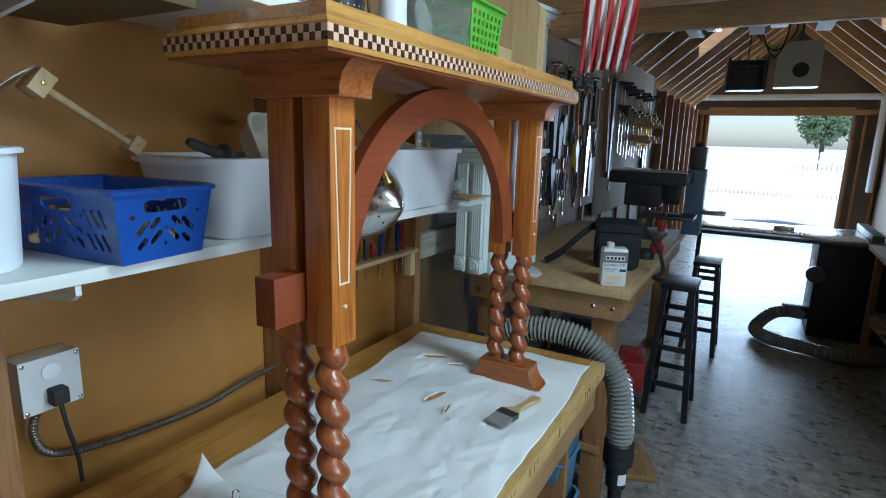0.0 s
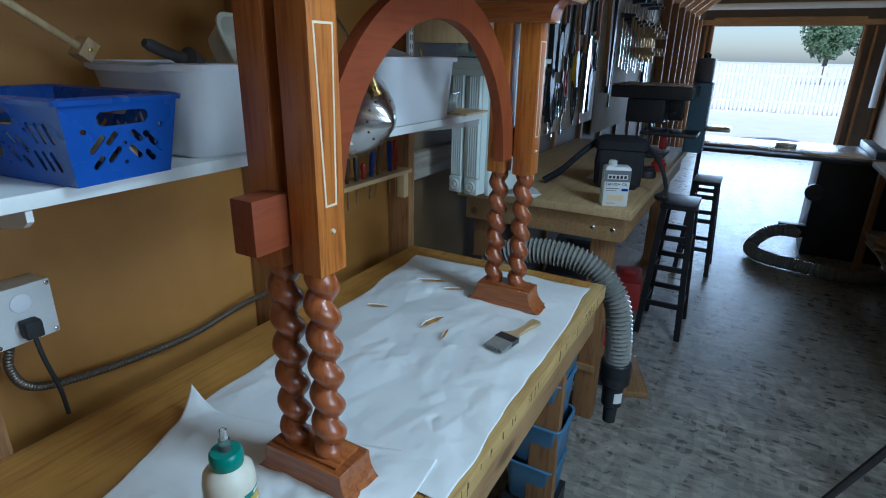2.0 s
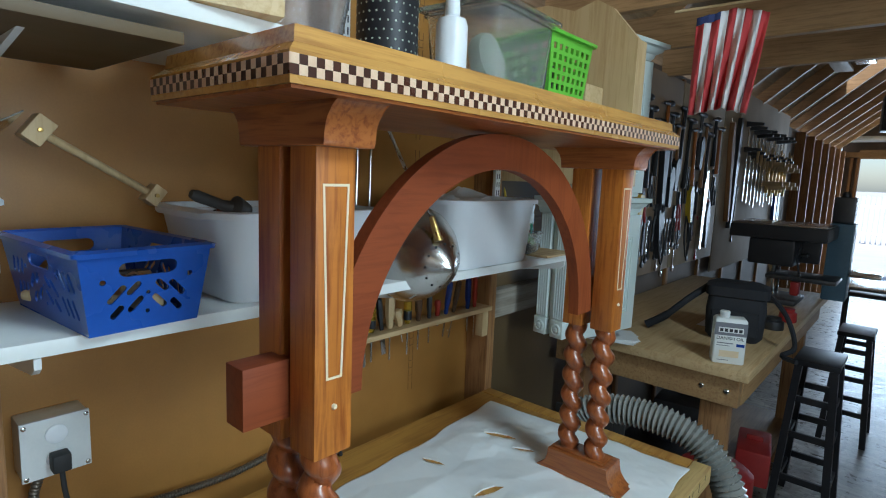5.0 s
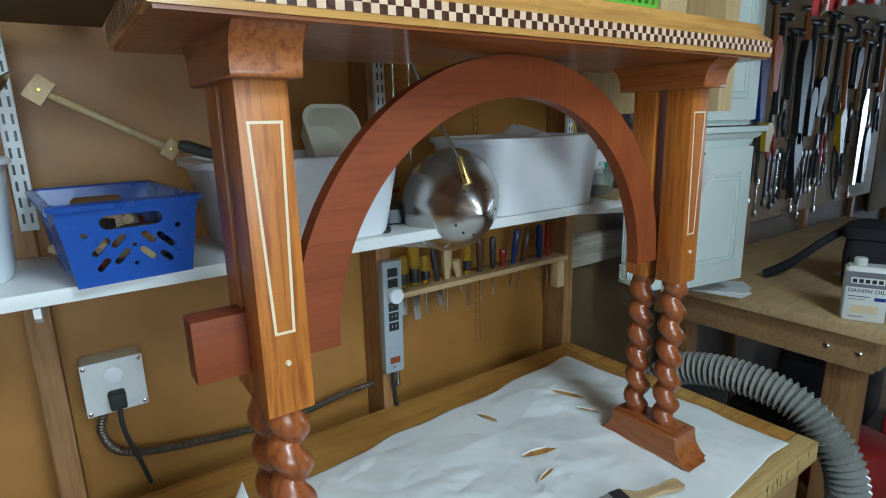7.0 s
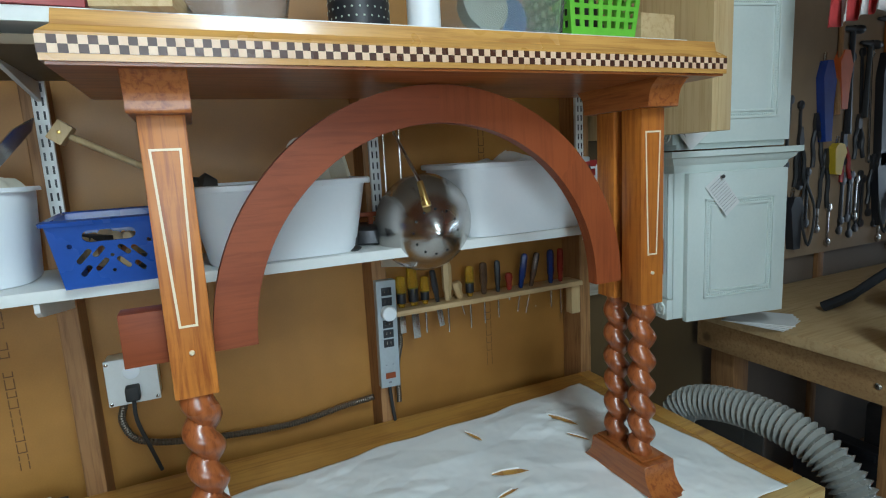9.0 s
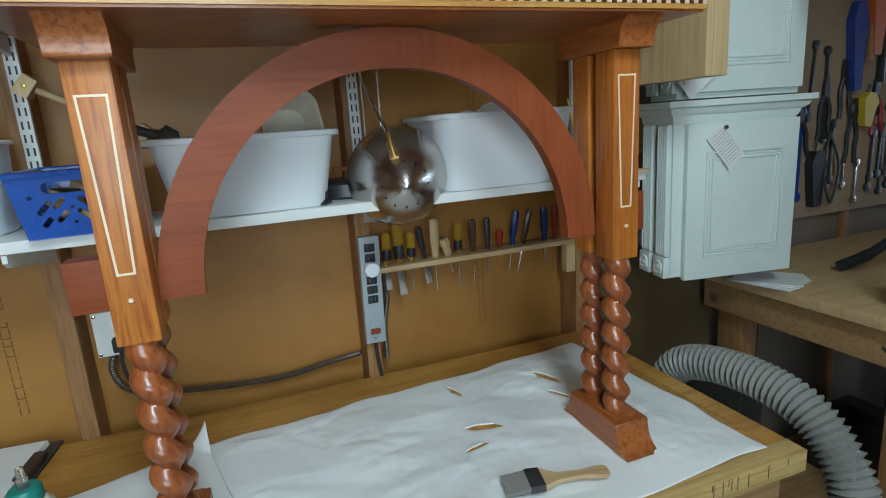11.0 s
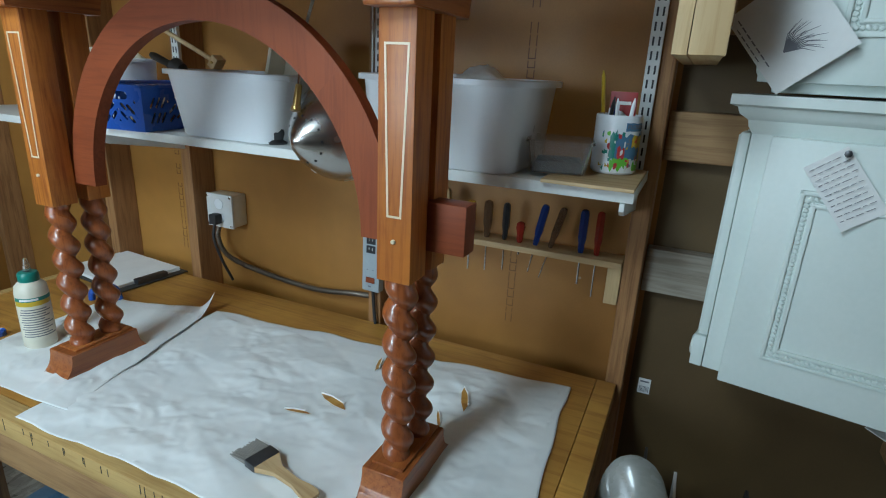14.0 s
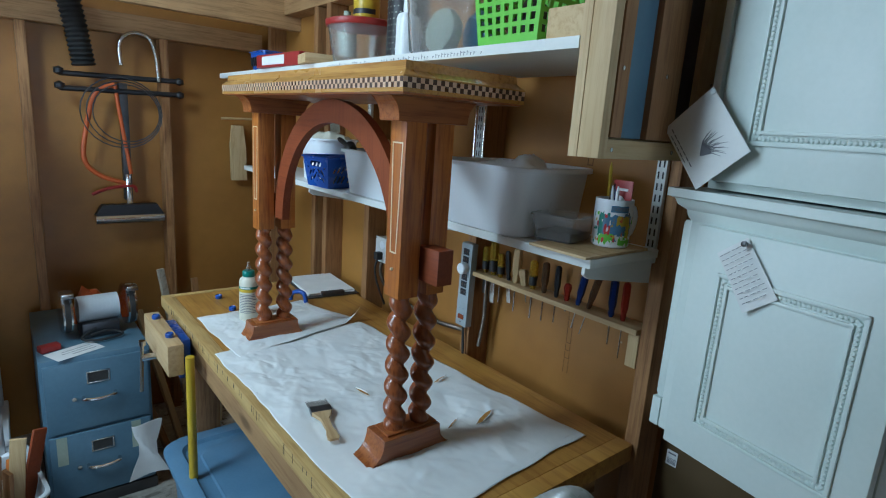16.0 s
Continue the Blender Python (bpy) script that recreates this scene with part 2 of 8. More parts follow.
def loft(bm, loops, cap0=True, cap1=True, m=None):
    rings = [[bm.verts.new(p) for p in lp] for lp in loops]
    for a, b in zip(rings, rings[1:]):
        k = len(a)
        for i in range(k):
            bm.faces.new((a[i], a[(i + 1) % k], b[(i + 1) % k], b[i]))
    if cap0:
        bm.faces.new(rings[0][::-1])
    if cap1:
        bm.faces.new(rings[-1])
    if m is not None:
        bmesh.ops.transform(bm, matrix=m, verts=[v for r in rings for v in r])


def tub(bm, b, t, h, r, wall=0.003, lip=0.012, dip=0.0):
    """An open tub: bottom half-sizes b, top half-sizes t, height h, corner radius r, a rolled rim, the rim dipping on its sides."""
    def lp(hx, hy, rr, z, d=0.0):
        return [(x, y, z - d * max(0, 1 - (x / (0.6 * hx)) ** 2) * (abs(y) > 0.8 * hy)) for x, y in rounded(-hx, hx, -hy, hy, rr, 6)]
    w = wall
    loft(bm, [lp(b[0], b[1], r * 0.7, 0), lp(b[0] + 0.004, b[1] + 0.004, r * 0.75, 0.006), lp(t[0], t[1], r, h - lip, dip), lp(t[0] - w, t[1] - w, r, h - lip, dip), lp(b[0] - w, b[1] - w, r * 0.7, w)])


def tub_rim(bm, t, h, r, wall=0.003, lip=0.012, dip=0.0):
    """The rolled rim of a tub."""
    def lp(g, z):
        hx, hy = t[0] + g, t[1] + g
        return [(x, y, z - dip * max(0, 1 - (x / (0.6 * hx)) ** 2) * (abs(y) > 0.8 * hy)) for x, y in rounded(-hx, hx, -hy, hy, r + max(0, g), 6)]
    ring = [lp(-wall, h - lip + 0.0005), lp(lip, h - lip + 0.0005), lp(lip, h - 0.002), lp(lip * 0.7, h), lp(-wall, h), lp(-wall, h - lip + 0.0005)]
    loft(bm, ring, False, False)


def new_bm():
    return bmesh.new()


def finish(bm, name, mat, smooth=True):
    bmesh.ops.recalc_face_normals(bm, faces=bm.faces)
    me = bpy.data.meshes.new(name)
    bm.to_mesh(me)
    bm.free()
    me.materials.append(mat)
    if smooth:
        me.polygons.foreach_set("use_smooth", [True] * len(me.polygons))
        me.set_sharp_from_angle(angle=radians(38))
    return me


def part(name, bm, mat, parent, label="", smooth=True):
    ob = new(name, finish(bm, name, mat, smooth))
    ob.parent = parent
    return tagged(ob, label)


def thing(name, x, y, z, rz=0, label="", category="", group="", kind="", tilt=(0, 0)):
    ob = new(name)
    ob.empty_display_size = 0.05
    ob.matrix_basis = pose(x, y, z, tilt[0], tilt[1], rz)
    return tagged(ob, label, category, group, kind)


def single(name, bm, mat, x, y, z, rz=0, label="", category="", group="", kind="", tilt=(0, 0), smooth=True):
    ob = new(name, finish(bm, name, mat, smooth))
    ob.matrix_basis = pose(x, y, z, tilt[0], tilt[1], rz)
    return tagged(ob, label, category, group, kind)


def shared(name, me, parent, m=None):
    ob = new(name, me)
    ob.parent = parent
    if m is not None:
        ob.matrix_basis = m
    return ob


def bars(parent, mat, rows, name="print_bar"):
    """Unreadable print as plain bars: rows of (x0, x1, y0, y1, z0, z1)."""
    bm = new_bm()
    for r in rows:
        box(bm, *r)
    return part(name, bm, mat, parent, smooth=False)


def text_mesh(word, size, mat, parent, m, name="lettering", depth=0.0004):
    cu = bpy.data.curves.new(name, "FONT")
    cu.body, cu.size, cu.extrude, cu.align_x, cu.align_y = word, size, depth, "CENTER", "CENTER"
    tmp = bpy.data.objects.new("tmp_text", cu)
    scene.collection.objects.link(tmp)
    dg = bpy.context.evaluated_depsgraph_get()
    me = bpy.data.meshes.new_from_object(tmp.evaluated_get(dg))
    bpy.data.objects.remove(tmp)
    bpy.data.curves.remove(cu)
    me.materials.clear()
    me.materials.append(mat)
    ob = new(name, me)
    ob.parent, ob.matrix_basis = parent, m
    return ob
M = {}
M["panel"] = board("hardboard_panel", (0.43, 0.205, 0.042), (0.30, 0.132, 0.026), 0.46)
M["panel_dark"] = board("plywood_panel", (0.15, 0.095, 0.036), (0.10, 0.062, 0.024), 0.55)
M["panel_far"] = board("unfinished_sheathing", (0.20, 0.15, 0.11), (0.14, 0.105, 0.08), 0.7)
M["stud"] = wood("framing_lumber", (0.42, 0.215, 0.08), (0.22, 0.10, 0.035), "z", 0.6, 20, knots=True)
M["stud_y"] = wood("framing_lumber_lengthwise", (0.46, 0.28, 0.12), (0.28, 0.15, 0.06), "y", 0.6, 20, knots=True)
M["stud_x"] = wood("framing_lumber_crosswise", (0.54, 0.33, 0.15), (0.32, 0.18, 0.075), "x", 0.6, 20, knots=True)
M["floor"] = osb("strand_board")
M["cherry_z"] = wood("oiled_cherry_upright", (0.62, 0.215, 0.028), (0.29, 0.072, 0.009), "z", 0.42, 24, coat=0.08, bmp=0.1, blotch=0.3, fig=0.12)
M["cherry_y"] = wood("oiled_cherry_lengthwise", (0.42, 0.135, 0.03), (0.21, 0.05, 0.011), "y", 0.34, 24, coat=0.2, bmp=0.1, blotch=0.3)
M["cherry_x"] = wood("oiled_cherry_crosswise", (0.44, 0.145, 0.032), (0.21, 0.05, 0.011), "x", 0.36, 24, coat=0.15, bmp=0.1, blotch=0.3)
M["cherry_twist"] = wood("oiled_cherry_turned", (0.40, 0.115, 0.03), (0.19, 0.045, 0.012), "z", 0.3, 24, coat=0.25, bmp=0.05, blotch=0.3)
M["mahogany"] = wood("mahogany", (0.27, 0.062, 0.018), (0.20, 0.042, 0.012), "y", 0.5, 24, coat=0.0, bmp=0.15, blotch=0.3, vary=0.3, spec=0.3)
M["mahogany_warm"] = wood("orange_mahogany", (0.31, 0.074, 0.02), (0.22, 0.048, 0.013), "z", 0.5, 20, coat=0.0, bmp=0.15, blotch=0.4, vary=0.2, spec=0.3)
M["maple_top"] = wood("oiled_pale_top", (0.60, 0.32, 0.08), (0.40, 0.19, 0.05), "y", 0.25, 22, coat=0.5, bmp=0.08, blotch=0.25)
M["inlay"] = surf("maple_inlay", (0.80, 0.66, 0.44), (0.72, 0.57, 0.36), 0.35)
M["check_light"] = surf("maple_squares", (0.74, 0.53, 0.36), (0.62, 0.40, 0.25), 0.3, scale=40)
M["check_dark"] = surf("wenge_squares", (0.075, 0.028, 0.016), (0.05, 0.018, 0.01), 0.3, scale=40)
M["bench"] = wood("bench_plywood", (0.62, 0.34, 0.07), (0.36, 0.155, 0.028), "y", 0.42, 14, coat=0.1, blotch=0.6)
M["bench_edge"] = wood("bench_edging", (0.62, 0.43, 0.16), (0.42, 0.25, 0.08), "y", 0.6, 20, blotch=0.4)
M["pine"] = wood("pale_pine", (0.66, 0.50, 0.27), (0.50, 0.33, 0.15), "z", 0.55, 16, knots=True, blotch=0.2)
M["pine_x"] = wood("pale_pine_crosswise", (0.66, 0.50, 0.27), (0.50, 0.33, 0.15), "x", 0.55, 16, blotch=0.2)
M["pine_y"] = wood("pale_pine_lengthwise", (0.62, 0.45, 0.24), (0.45, 0.29, 0.13), "y", 0.55, 16, blotch=0.2)
M["greywood"] = wood("weathered_board", (0.45, 0.40, 0.32), (0.25, 0.21, 0.16), "y", 0.7, 14, knots=True)
M["white"] = surf("white_paint", (0.78, 0.79, 0.76), (0.72, 0.73, 0.70), 0.4, scale=5, bmp=0.06)
M["cabwhite"] = surf("aged_white_paint", (0.70, 0.76, 0.72), (0.63, 0.70, 0.66), 0.42, scale=4, bmp=0.08)
M["plastic_white"] = surf("white_plastic", (0.85, 0.87, 0.89), (0.79, 0.82, 0.85), 0.32, scale=4, bmp=0.03)
M["plastic_grey"] = surf("translucent_grey_plastic", (0.58, 0.62, 0.64), (0.5, 0.54, 0.57), 0.4, scale=4, bmp=0.03)
M["blue"] = surf("blue_plastic", (0.025, 0.095, 0.42), (0.018, 0.07, 0.33), 0.28, scale=5, bmp=0.03, coat=0.2)
M["green"] = surf("green_plastic", (0.20, 0.60, 0.06), (0.15, 0.50, 0.04), 0.35, bmp=0.03)
M["tote"] = surf("slate_blue_plastic", (0.13, 0.24, 0.36), (0.10, 0.20, 0.31), 0.4, scale=4, bmp=0.08)
M["steel"] = surf("brushed_steel", (0.60, 0.58, 0.55), (0.5, 0.48, 0.45), 0.24, 1.0, bmp=0.05)
M["chrome"] = surf("polished_steel", (0.72, 0.72, 0.72), (0.62, 0.62, 0.62), 0.14, 1.0, bmp=0.02)
M["darksteel"] = surf("dark_steel", (0.11, 0.11, 0.115), (0.07, 0.07, 0.075), 0.42, 0.8)
M["brass"] = surf("brass", (0.62, 0.42, 0.14), (0.5, 0.32, 0.1), 0.3, 1.0)
M["black"] = surf("black_plastic", (0.022, 0.022, 0.025), (0.015, 0.015, 0.018), 0.42)
M["blackcloth"] = surf("black_nylon", (0.02, 0.021, 0.026), (0.013, 0.013, 0.016), 0.8, fine=400, bmp=0.4)
M["rubber"] = surf("black_rubber", (0.018, 0.018, 0.018), (0.025, 0.025, 0.025), 0.65)
M["red"] = surf("red_plastic", (0.36, 0.03, 0.025), (0.28, 0.02, 0.02), 0.4)
M["yellow"] = surf("yellow_plastic", (0.62, 0.43, 0.03), (0.52, 0.35, 0.02), 0.35)
M["amber"] = clear("amber_acetate", (0.85, 0.6, 0.08), 0.06, 0.8)
M["clearplastic"] = clear("clear_plastic", (0.93, 0.95, 0.96), 0.08, 0.93)
M["bluedriver"] = surf("blue_acetate", (0.02, 0.06, 0.3), (0.015, 0.04, 0.22), 0.2, coat=0.4)
M["orange"] = surf("orange_plastic", (0.62, 0.13, 0.03), (0.5, 0.1, 0.02), 0.4)
M["filing"] = surf("blue_grey_enamel", (0.115, 0.20, 0.27), (0.09, 0.165, 0.23), 0.42, scale=6, fine=60)
M["stripgrey"] = surf("light_grey_enamel", (0.36, 0.40, 0.42), (0.31, 0.35, 0.37), 0.35)
M["tape"] = surf("masking_tape", (0.40, 0.45, 0.36), (0.34, 0.39, 0.31), 0.7)
M["paper"] = surf("white_paper", (0.80, 0.80, 0.78), (0.74, 0.74, 0.72), 0.75, scale=12)
M["bristle"] = surf("pale_grey_bristle", (0.33, 0.31, 0.28), (0.20, 0.19, 0.17), 0.7, fine=500, bmp=0.4)
M["sheet"] = surf("crumpled_drop_paper", (0.84, 0.85, 0.83), (0.78, 0.80, 0.79), 0.6, scale=6, fine=70, bmp=0.08)
M["ink"] = surf("grey_ink", (0.2, 0.2, 0.22), (0.16, 0.16, 0.18), 0.7, bmp=0)
M["stamp"] = surf("faded_stencil_ink", (0.15, 0.065, 0.018), (0.21, 0.095, 0.025), 0.6, bmp=0)
M["hose"] = surf("grey_hose", (0.30, 0.30, 0.27), (0.23, 0.23, 0.21), 0.26, coat=0.3)
M["bluelt"] = surf("mid_blue_plastic", (0.10, 0.22, 0.36), (0.07, 0.17, 0.29), 0.35)
M["cloth"] = surf("cotton_rag", (0.55, 0.58, 0.62), (0.4, 0.42, 0.48), 0.9, scale=18, bmp=0.4)
M["tan"] = surf("beige_peg_wall", (0.46, 0.36, 0.245), (0.37, 0.29, 0.19), 0.75, scale=3)
M["tool_wall"] = board("brown_tool_wall", (0.34, 0.235, 0.145), (0.26, 0.18, 0.11), 0.75)
M["smoke"] = clear("smoky_acetate", (0.16, 0.09, 0.05), 0.1, 0.5)
M["redclear"] = clear("red_acetate", (0.42, 0.05, 0.03), 0.1, 0.5)
M["blueclear"] = clear("blue_acetate_clear", (0.03, 0.06, 0.25), 0.1, 0.5)
M["concrete"] = surf("sunlit_concrete", (0.78, 0.77, 0.74), (0.72, 0.71, 0.68), 0.8, scale=2)
M["fence"] = wood("weathered_fence", (0.8, 0.78, 0.74), (0.62, 0.6, 0.56), "z", 0.8, 14)
M["leaf"] = surf("leaves", (0.12, 0.19, 0.09), (0.16, 0.24, 0.13), 0.45)
M["bark"] = surf("bark", (0.12, 0.09, 0.07), (0.08, 0.06, 0.045), 0.9)
M["roof"] = wood("roof_sheathing", (0.46, 0.33, 0.19), (0.30, 0.20, 0.10), "y", 0.7, 12)
M["shelfmetal"] = surf("white_enamelled_steel", (0.74, 0.75, 0.73), (0.66, 0.67, 0.65), 0.35, fine=200)
M["teal"] = surf("teal_cap", (0.02, 0.22, 0.17), (0.015, 0.18, 0.14), 0.35)
M["cream"] = surf("cream_plastic", (0.72, 0.68, 0.55), (0.66, 0.62, 0.5), 0.4)
M["conduit"] = surf("galvanised_flex", (0.20, 0.165, 0.13), (0.13, 0.11, 0.085), 0.45, 0.7)
M["flag_red"] = surf("red_cloth", (0.52, 0.05, 0.05), (0.42, 0.04, 0.04), 0.85, fine=300)
M["flag_white"] = surf("white_cloth", (0.75, 0.74, 0.72), (0.66, 0.65, 0.64), 0.85, fine=300)
M["flag_blue"] = surf("navy_cloth", (0.03, 0.045, 0.14), (0.025, 0.035, 0.11), 0.85, fine=300)
M["grime"] = surf("greasy_dark", (0.05, 0.045, 0.04), (0.03, 0.028, 0.025), 0.6)

# ---------------------------------------------------------------- the shed
WX, Y0, Y1, EAVE, RIDGE = 2.86, -0.78, 11.5, 2.22, 3.45


def struct(name, bm, mat, label, category="wall"):
    return single(name, bm, mat, 0, 0, 0, 0, label, category, kind="structure", smooth=False)


bm = new_bm()
box(bm, -0.1, WX + 0.1, Y0 - 0.1, Y1 + 0.1, -0.03, 0.0)
struct("floor", bm, M["floor"], "scuffed grey strand-board shed floor", "floor")
bm = new_bm()
box(bm, -900, 900, -900, 900, -0.3, -0.06)
struct("ground", bm, M["concrete"], "pale sunlit concrete yard outside the shed", "ground")
bm = new_bm()
box(bm, -0.03, 0, Y0, 1.78, 0, EAVE)
wall_w = struct("wall_west", bm, M["panel"], "orange-brown hardboard wall between bare studs")
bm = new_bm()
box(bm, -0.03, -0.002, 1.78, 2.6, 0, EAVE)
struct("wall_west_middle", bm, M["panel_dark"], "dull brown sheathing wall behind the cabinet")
bm = new_bm()
box(bm, -0.03, 0, 2.6, Y1, 0, EAVE)
struct("wall_west_far", bm, M["panel_far"], "dark brown sheathing wall behind the hanging tools")
bm = new_bm()
box(bm, -0.03, WX + 0.03, Y0 - 0.03, Y0, 0, EAVE)
wall_s = struct("wall_south", bm, M["panel"], "orange-brown hardboard end wall with bare studs")
# window opening added in the unseen stretch of wall for the side lamp
bm = new_bm()
for a, b, c, d in ((Y0, -0.1, 0, EAVE), (1.3, Y1, 0, EAVE), (-0.1, 1.3, 0, 1.25), (-0.1, 1.3, 2.15, EAVE)):
    box(bm, WX, WX + 0.03, a, b, c, d)
# dark board chosen for this mostly unseen wall to cut bounced light
struct("wall_east", bm, M["panel_far"], "dark brown hardboard side wall with an added unseen window opening")
DX0, DX1, DZ = 0.23, 2.37, 2.12
bm = new_bm()
box(bm, -0.03, DX0, Y1, Y1 + 0.03, 0, EAVE)
box(bm, DX1, WX + 0.03, Y1, Y1 + 0.03, 0, EAVE)
box(bm, DX0, DX1, Y1, Y1 + 0.03, DZ, EAVE)
prism(bm, [(-0.03, EAVE), (WX + 0.03, EAVE), (WX + 0.03, EAVE + 0.11), (WX / 2, RIDGE + 0.138), (-0.03, EAVE + 0.11)], "xz", Y1, Y1 + 0.03)
wall_n = struct("wall_north", bm, M["panel_far"], "dark gable wall with a wide open doorway")
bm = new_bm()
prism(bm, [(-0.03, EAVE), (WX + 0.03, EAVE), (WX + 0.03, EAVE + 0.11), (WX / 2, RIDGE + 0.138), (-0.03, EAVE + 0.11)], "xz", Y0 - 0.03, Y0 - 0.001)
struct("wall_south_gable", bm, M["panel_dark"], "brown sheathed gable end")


def stud(parent, x0, x1, y0, y1, z0, z1, mat="stud", name="stud"):
    bm = new_bm()
    box(bm, x0, x1, y0, y1, z0, z1, 0.003)
    return part(name, bm, M[mat], parent, smooth=False)


for yc in (-0.62, -0.06, 0.06, 0.44, 1.105, 1.75):
    stud(wall_w, 0.001, 0.089, yc - 0.019, yc + 0.019, 0, EAVE - 0.09)
for z, mt in ((1.118, "greywood"), (1.412, "stud_y"), (1.66, "stud_y")):
    stud(wall_w, 0.001, 0.038, 1.772, 2.24, z, z + 0.1, mt, "cleat_board")
stud(wall_w, 0.001, 0.089, Y0, 1.78, EAVE - 0.09, EAVE, "stud_y", "plate")
for xc in (0.59, 1.15, 1.75, 2.35):
    stud(wall_s, xc - 0.019, xc + 0.019, Y0 + 0.001, Y0 + 0.089, 0, 1.964)
stud(wall_s, 0.1, WX, Y0 + 0.001, Y0 + 0.089, 1.965, 2.055, "stud_x", "plate")
for xc in (-0.01, 0.12, 0.21, 2.40, 2.54, 2.80):
    stud(wall_n, xc - 0.02, xc + 0.02, Y1 - 0.089, Y1 - 0.001, 0, EAVE - 0.09)
stud(wall_n, DX0 - 0.02, DX1 + 0.02, Y1 - 0.089, Y1 - 0.001, DZ, DZ + 0.14, "stud_x", "header")
stud(wall_n, 0, WX, Y1 - 0.095, Y1 - 0.001, EAVE - 0.08, EAVE, "stud_x", "plate")

# roof: two slopes of sheathing with a skylight opening in each, rafters below
bm = new_bm()
SA, SB = 0.26, 0.54
# the opening at 0.4 to 1.3 is added over the bench for its lamp
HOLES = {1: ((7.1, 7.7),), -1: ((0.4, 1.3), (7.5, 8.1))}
for sgn in (1, -1):
    ex = 0 if sgn == 1 else WX
    def on(f):
        return ex + sgn * f * WX / 2, EAVE + f * (RIDGE - EAVE)
    strips, at_y = [], Y0 - 0.1
    for h0, h1 in HOLES[sgn]:
        strips += [(at_y, h0, -0.1, 1), (h0, h1, -0.1, SA), (h0, h1, SB, 1)]
        at_y = h1
    strips.append((at_y, Y1 + 0.3, -0.1, 1))
    for y0, y1, f0, f1 in strips:
        (xa, za), (xb, zb) = on(f0), on(f1)
        prism(bm, [(xa, za + 0.14), (xb, zb + 0.14), (xb, zb + 0.16), (xa, za + 0.16)], "xz", y0, y1)
struct("ceiling", bm, M["roof"], "bare board roof sheathing with two skylights and an added opening", "ceiling")
roof_frame = thing("roof_frame", 0, 0, 0, 0, "bare lumber rafters under the roof", "rafters", kind="structure")
yy = Y0 + 0.1
while yy < Y1:
    for sgn in (1, -1):
        ex = 0 if sgn == 1 else WX
        bm = new_bm()
        prism(bm, [(ex - sgn * 0.1, EAVE - 0.05), (WX / 2, RIDGE), (WX / 2, RIDGE + 0.14), (ex - sgn * 0.1, EAVE + 0.09)], "xz", yy, yy + 0.04)
        part("rafter", bm, M["stud_x"], roof_frame, smooth=False)
    yy += 0.61
for yb, zb in ((-0.46, 2.065), (2.1, 2.17), (2.68, 2.17), (3.28, 2.17)):
    bm = new_bm()
    box(bm, 0.0, WX, yb, yb + 0.04, zb, zb + 0.14, 0.003)
    single("tie_beam", bm, M["stud_x"], 0, 0, 0, 0, "bare lumber tie beam across the shed", "beam", "tie beams", "structure", smooth=False)

# ---------------------------------------------------------------- workbench
BX0, BX1, BY0, BY1, BZ = 0.091, 0.80, 0.06, 1.757, 0.9
bench = thing("workbench", 0, 0, 0, 0, "worn honey-coloured workbench with pale edging and lumber legs", "workbench")
bm = new_bm()
box(bm, BX0, BX1 - 0.045, BY0 + 0.03, BY1 - 0.045, BZ - 0.038, BZ - 0.001, 0.002)
part("top", bm, M["bench"], bench)
for nm, q in (("front_edging", (BX1 - 0.044, BX1, BY0 + 0.03, BY1, BZ - 0.045, BZ)), ("end_edging", (BX0, BX1 - 0.045, BY1 - 0.044, BY1, BZ - 0.045, BZ))):
    bm = new_bm()
    box(bm, *q, 0.003)
    part(nm, bm, M["bench_edge" if nm == "front_edging" else "bench"], bench)
bm = new_bm()
box(bm, BX0, BX1, BY0, BY0 + 0.029, BZ - 0.045, BZ, 0.003)
part("vise_edging", bm, M["bench_edge"], bench)
for q in ((BX1 - 0.05, BX1 - 0.012, BY0 + 0.05, BY1 - 0.05, BZ - 0.14, BZ - 0.046), (BX0 + 0.06, BX1 - 0.06, BY1 - 0.09, BY1 - 0.05, BZ - 0.14, BZ - 0.046), (BX0 + 0.01, BX0 + 0.05, BY0 + 0.1, BY1 - 0.1, BZ - 0.14, BZ - 0.046)):
    bm = new_bm()
    box(bm, *q, 0.003)
    part("apron", bm, M["stud_y"], bench)
for x, y in ((0.70, 0.30), (0.70, 1.60), (0.14, 0.30), (0.14, 1.60)):
    bm = new_bm()
    box(bm, x - 0.045, x + 0.045, y - 0.02, y + 0.02, 0, BZ - 0.05, 0.003)
    part("leg", bm, M["stud"], bench)
# saw marks along the front edging
rnd = random.Random(4)
for i in range(46):
    bm = new_bm()
    y = BY0 + 0.1 + rnd.random() * 1.55
    h = 0.008 + rnd.random() * 0.02
    box(bm, BX1 - 0.001, BX1 + 0.0006, y, y + 0.0015, BZ - 0.006 - h, BZ - 0.004)
    part("saw_mark", bm, M["grime"], bench, smooth=False)


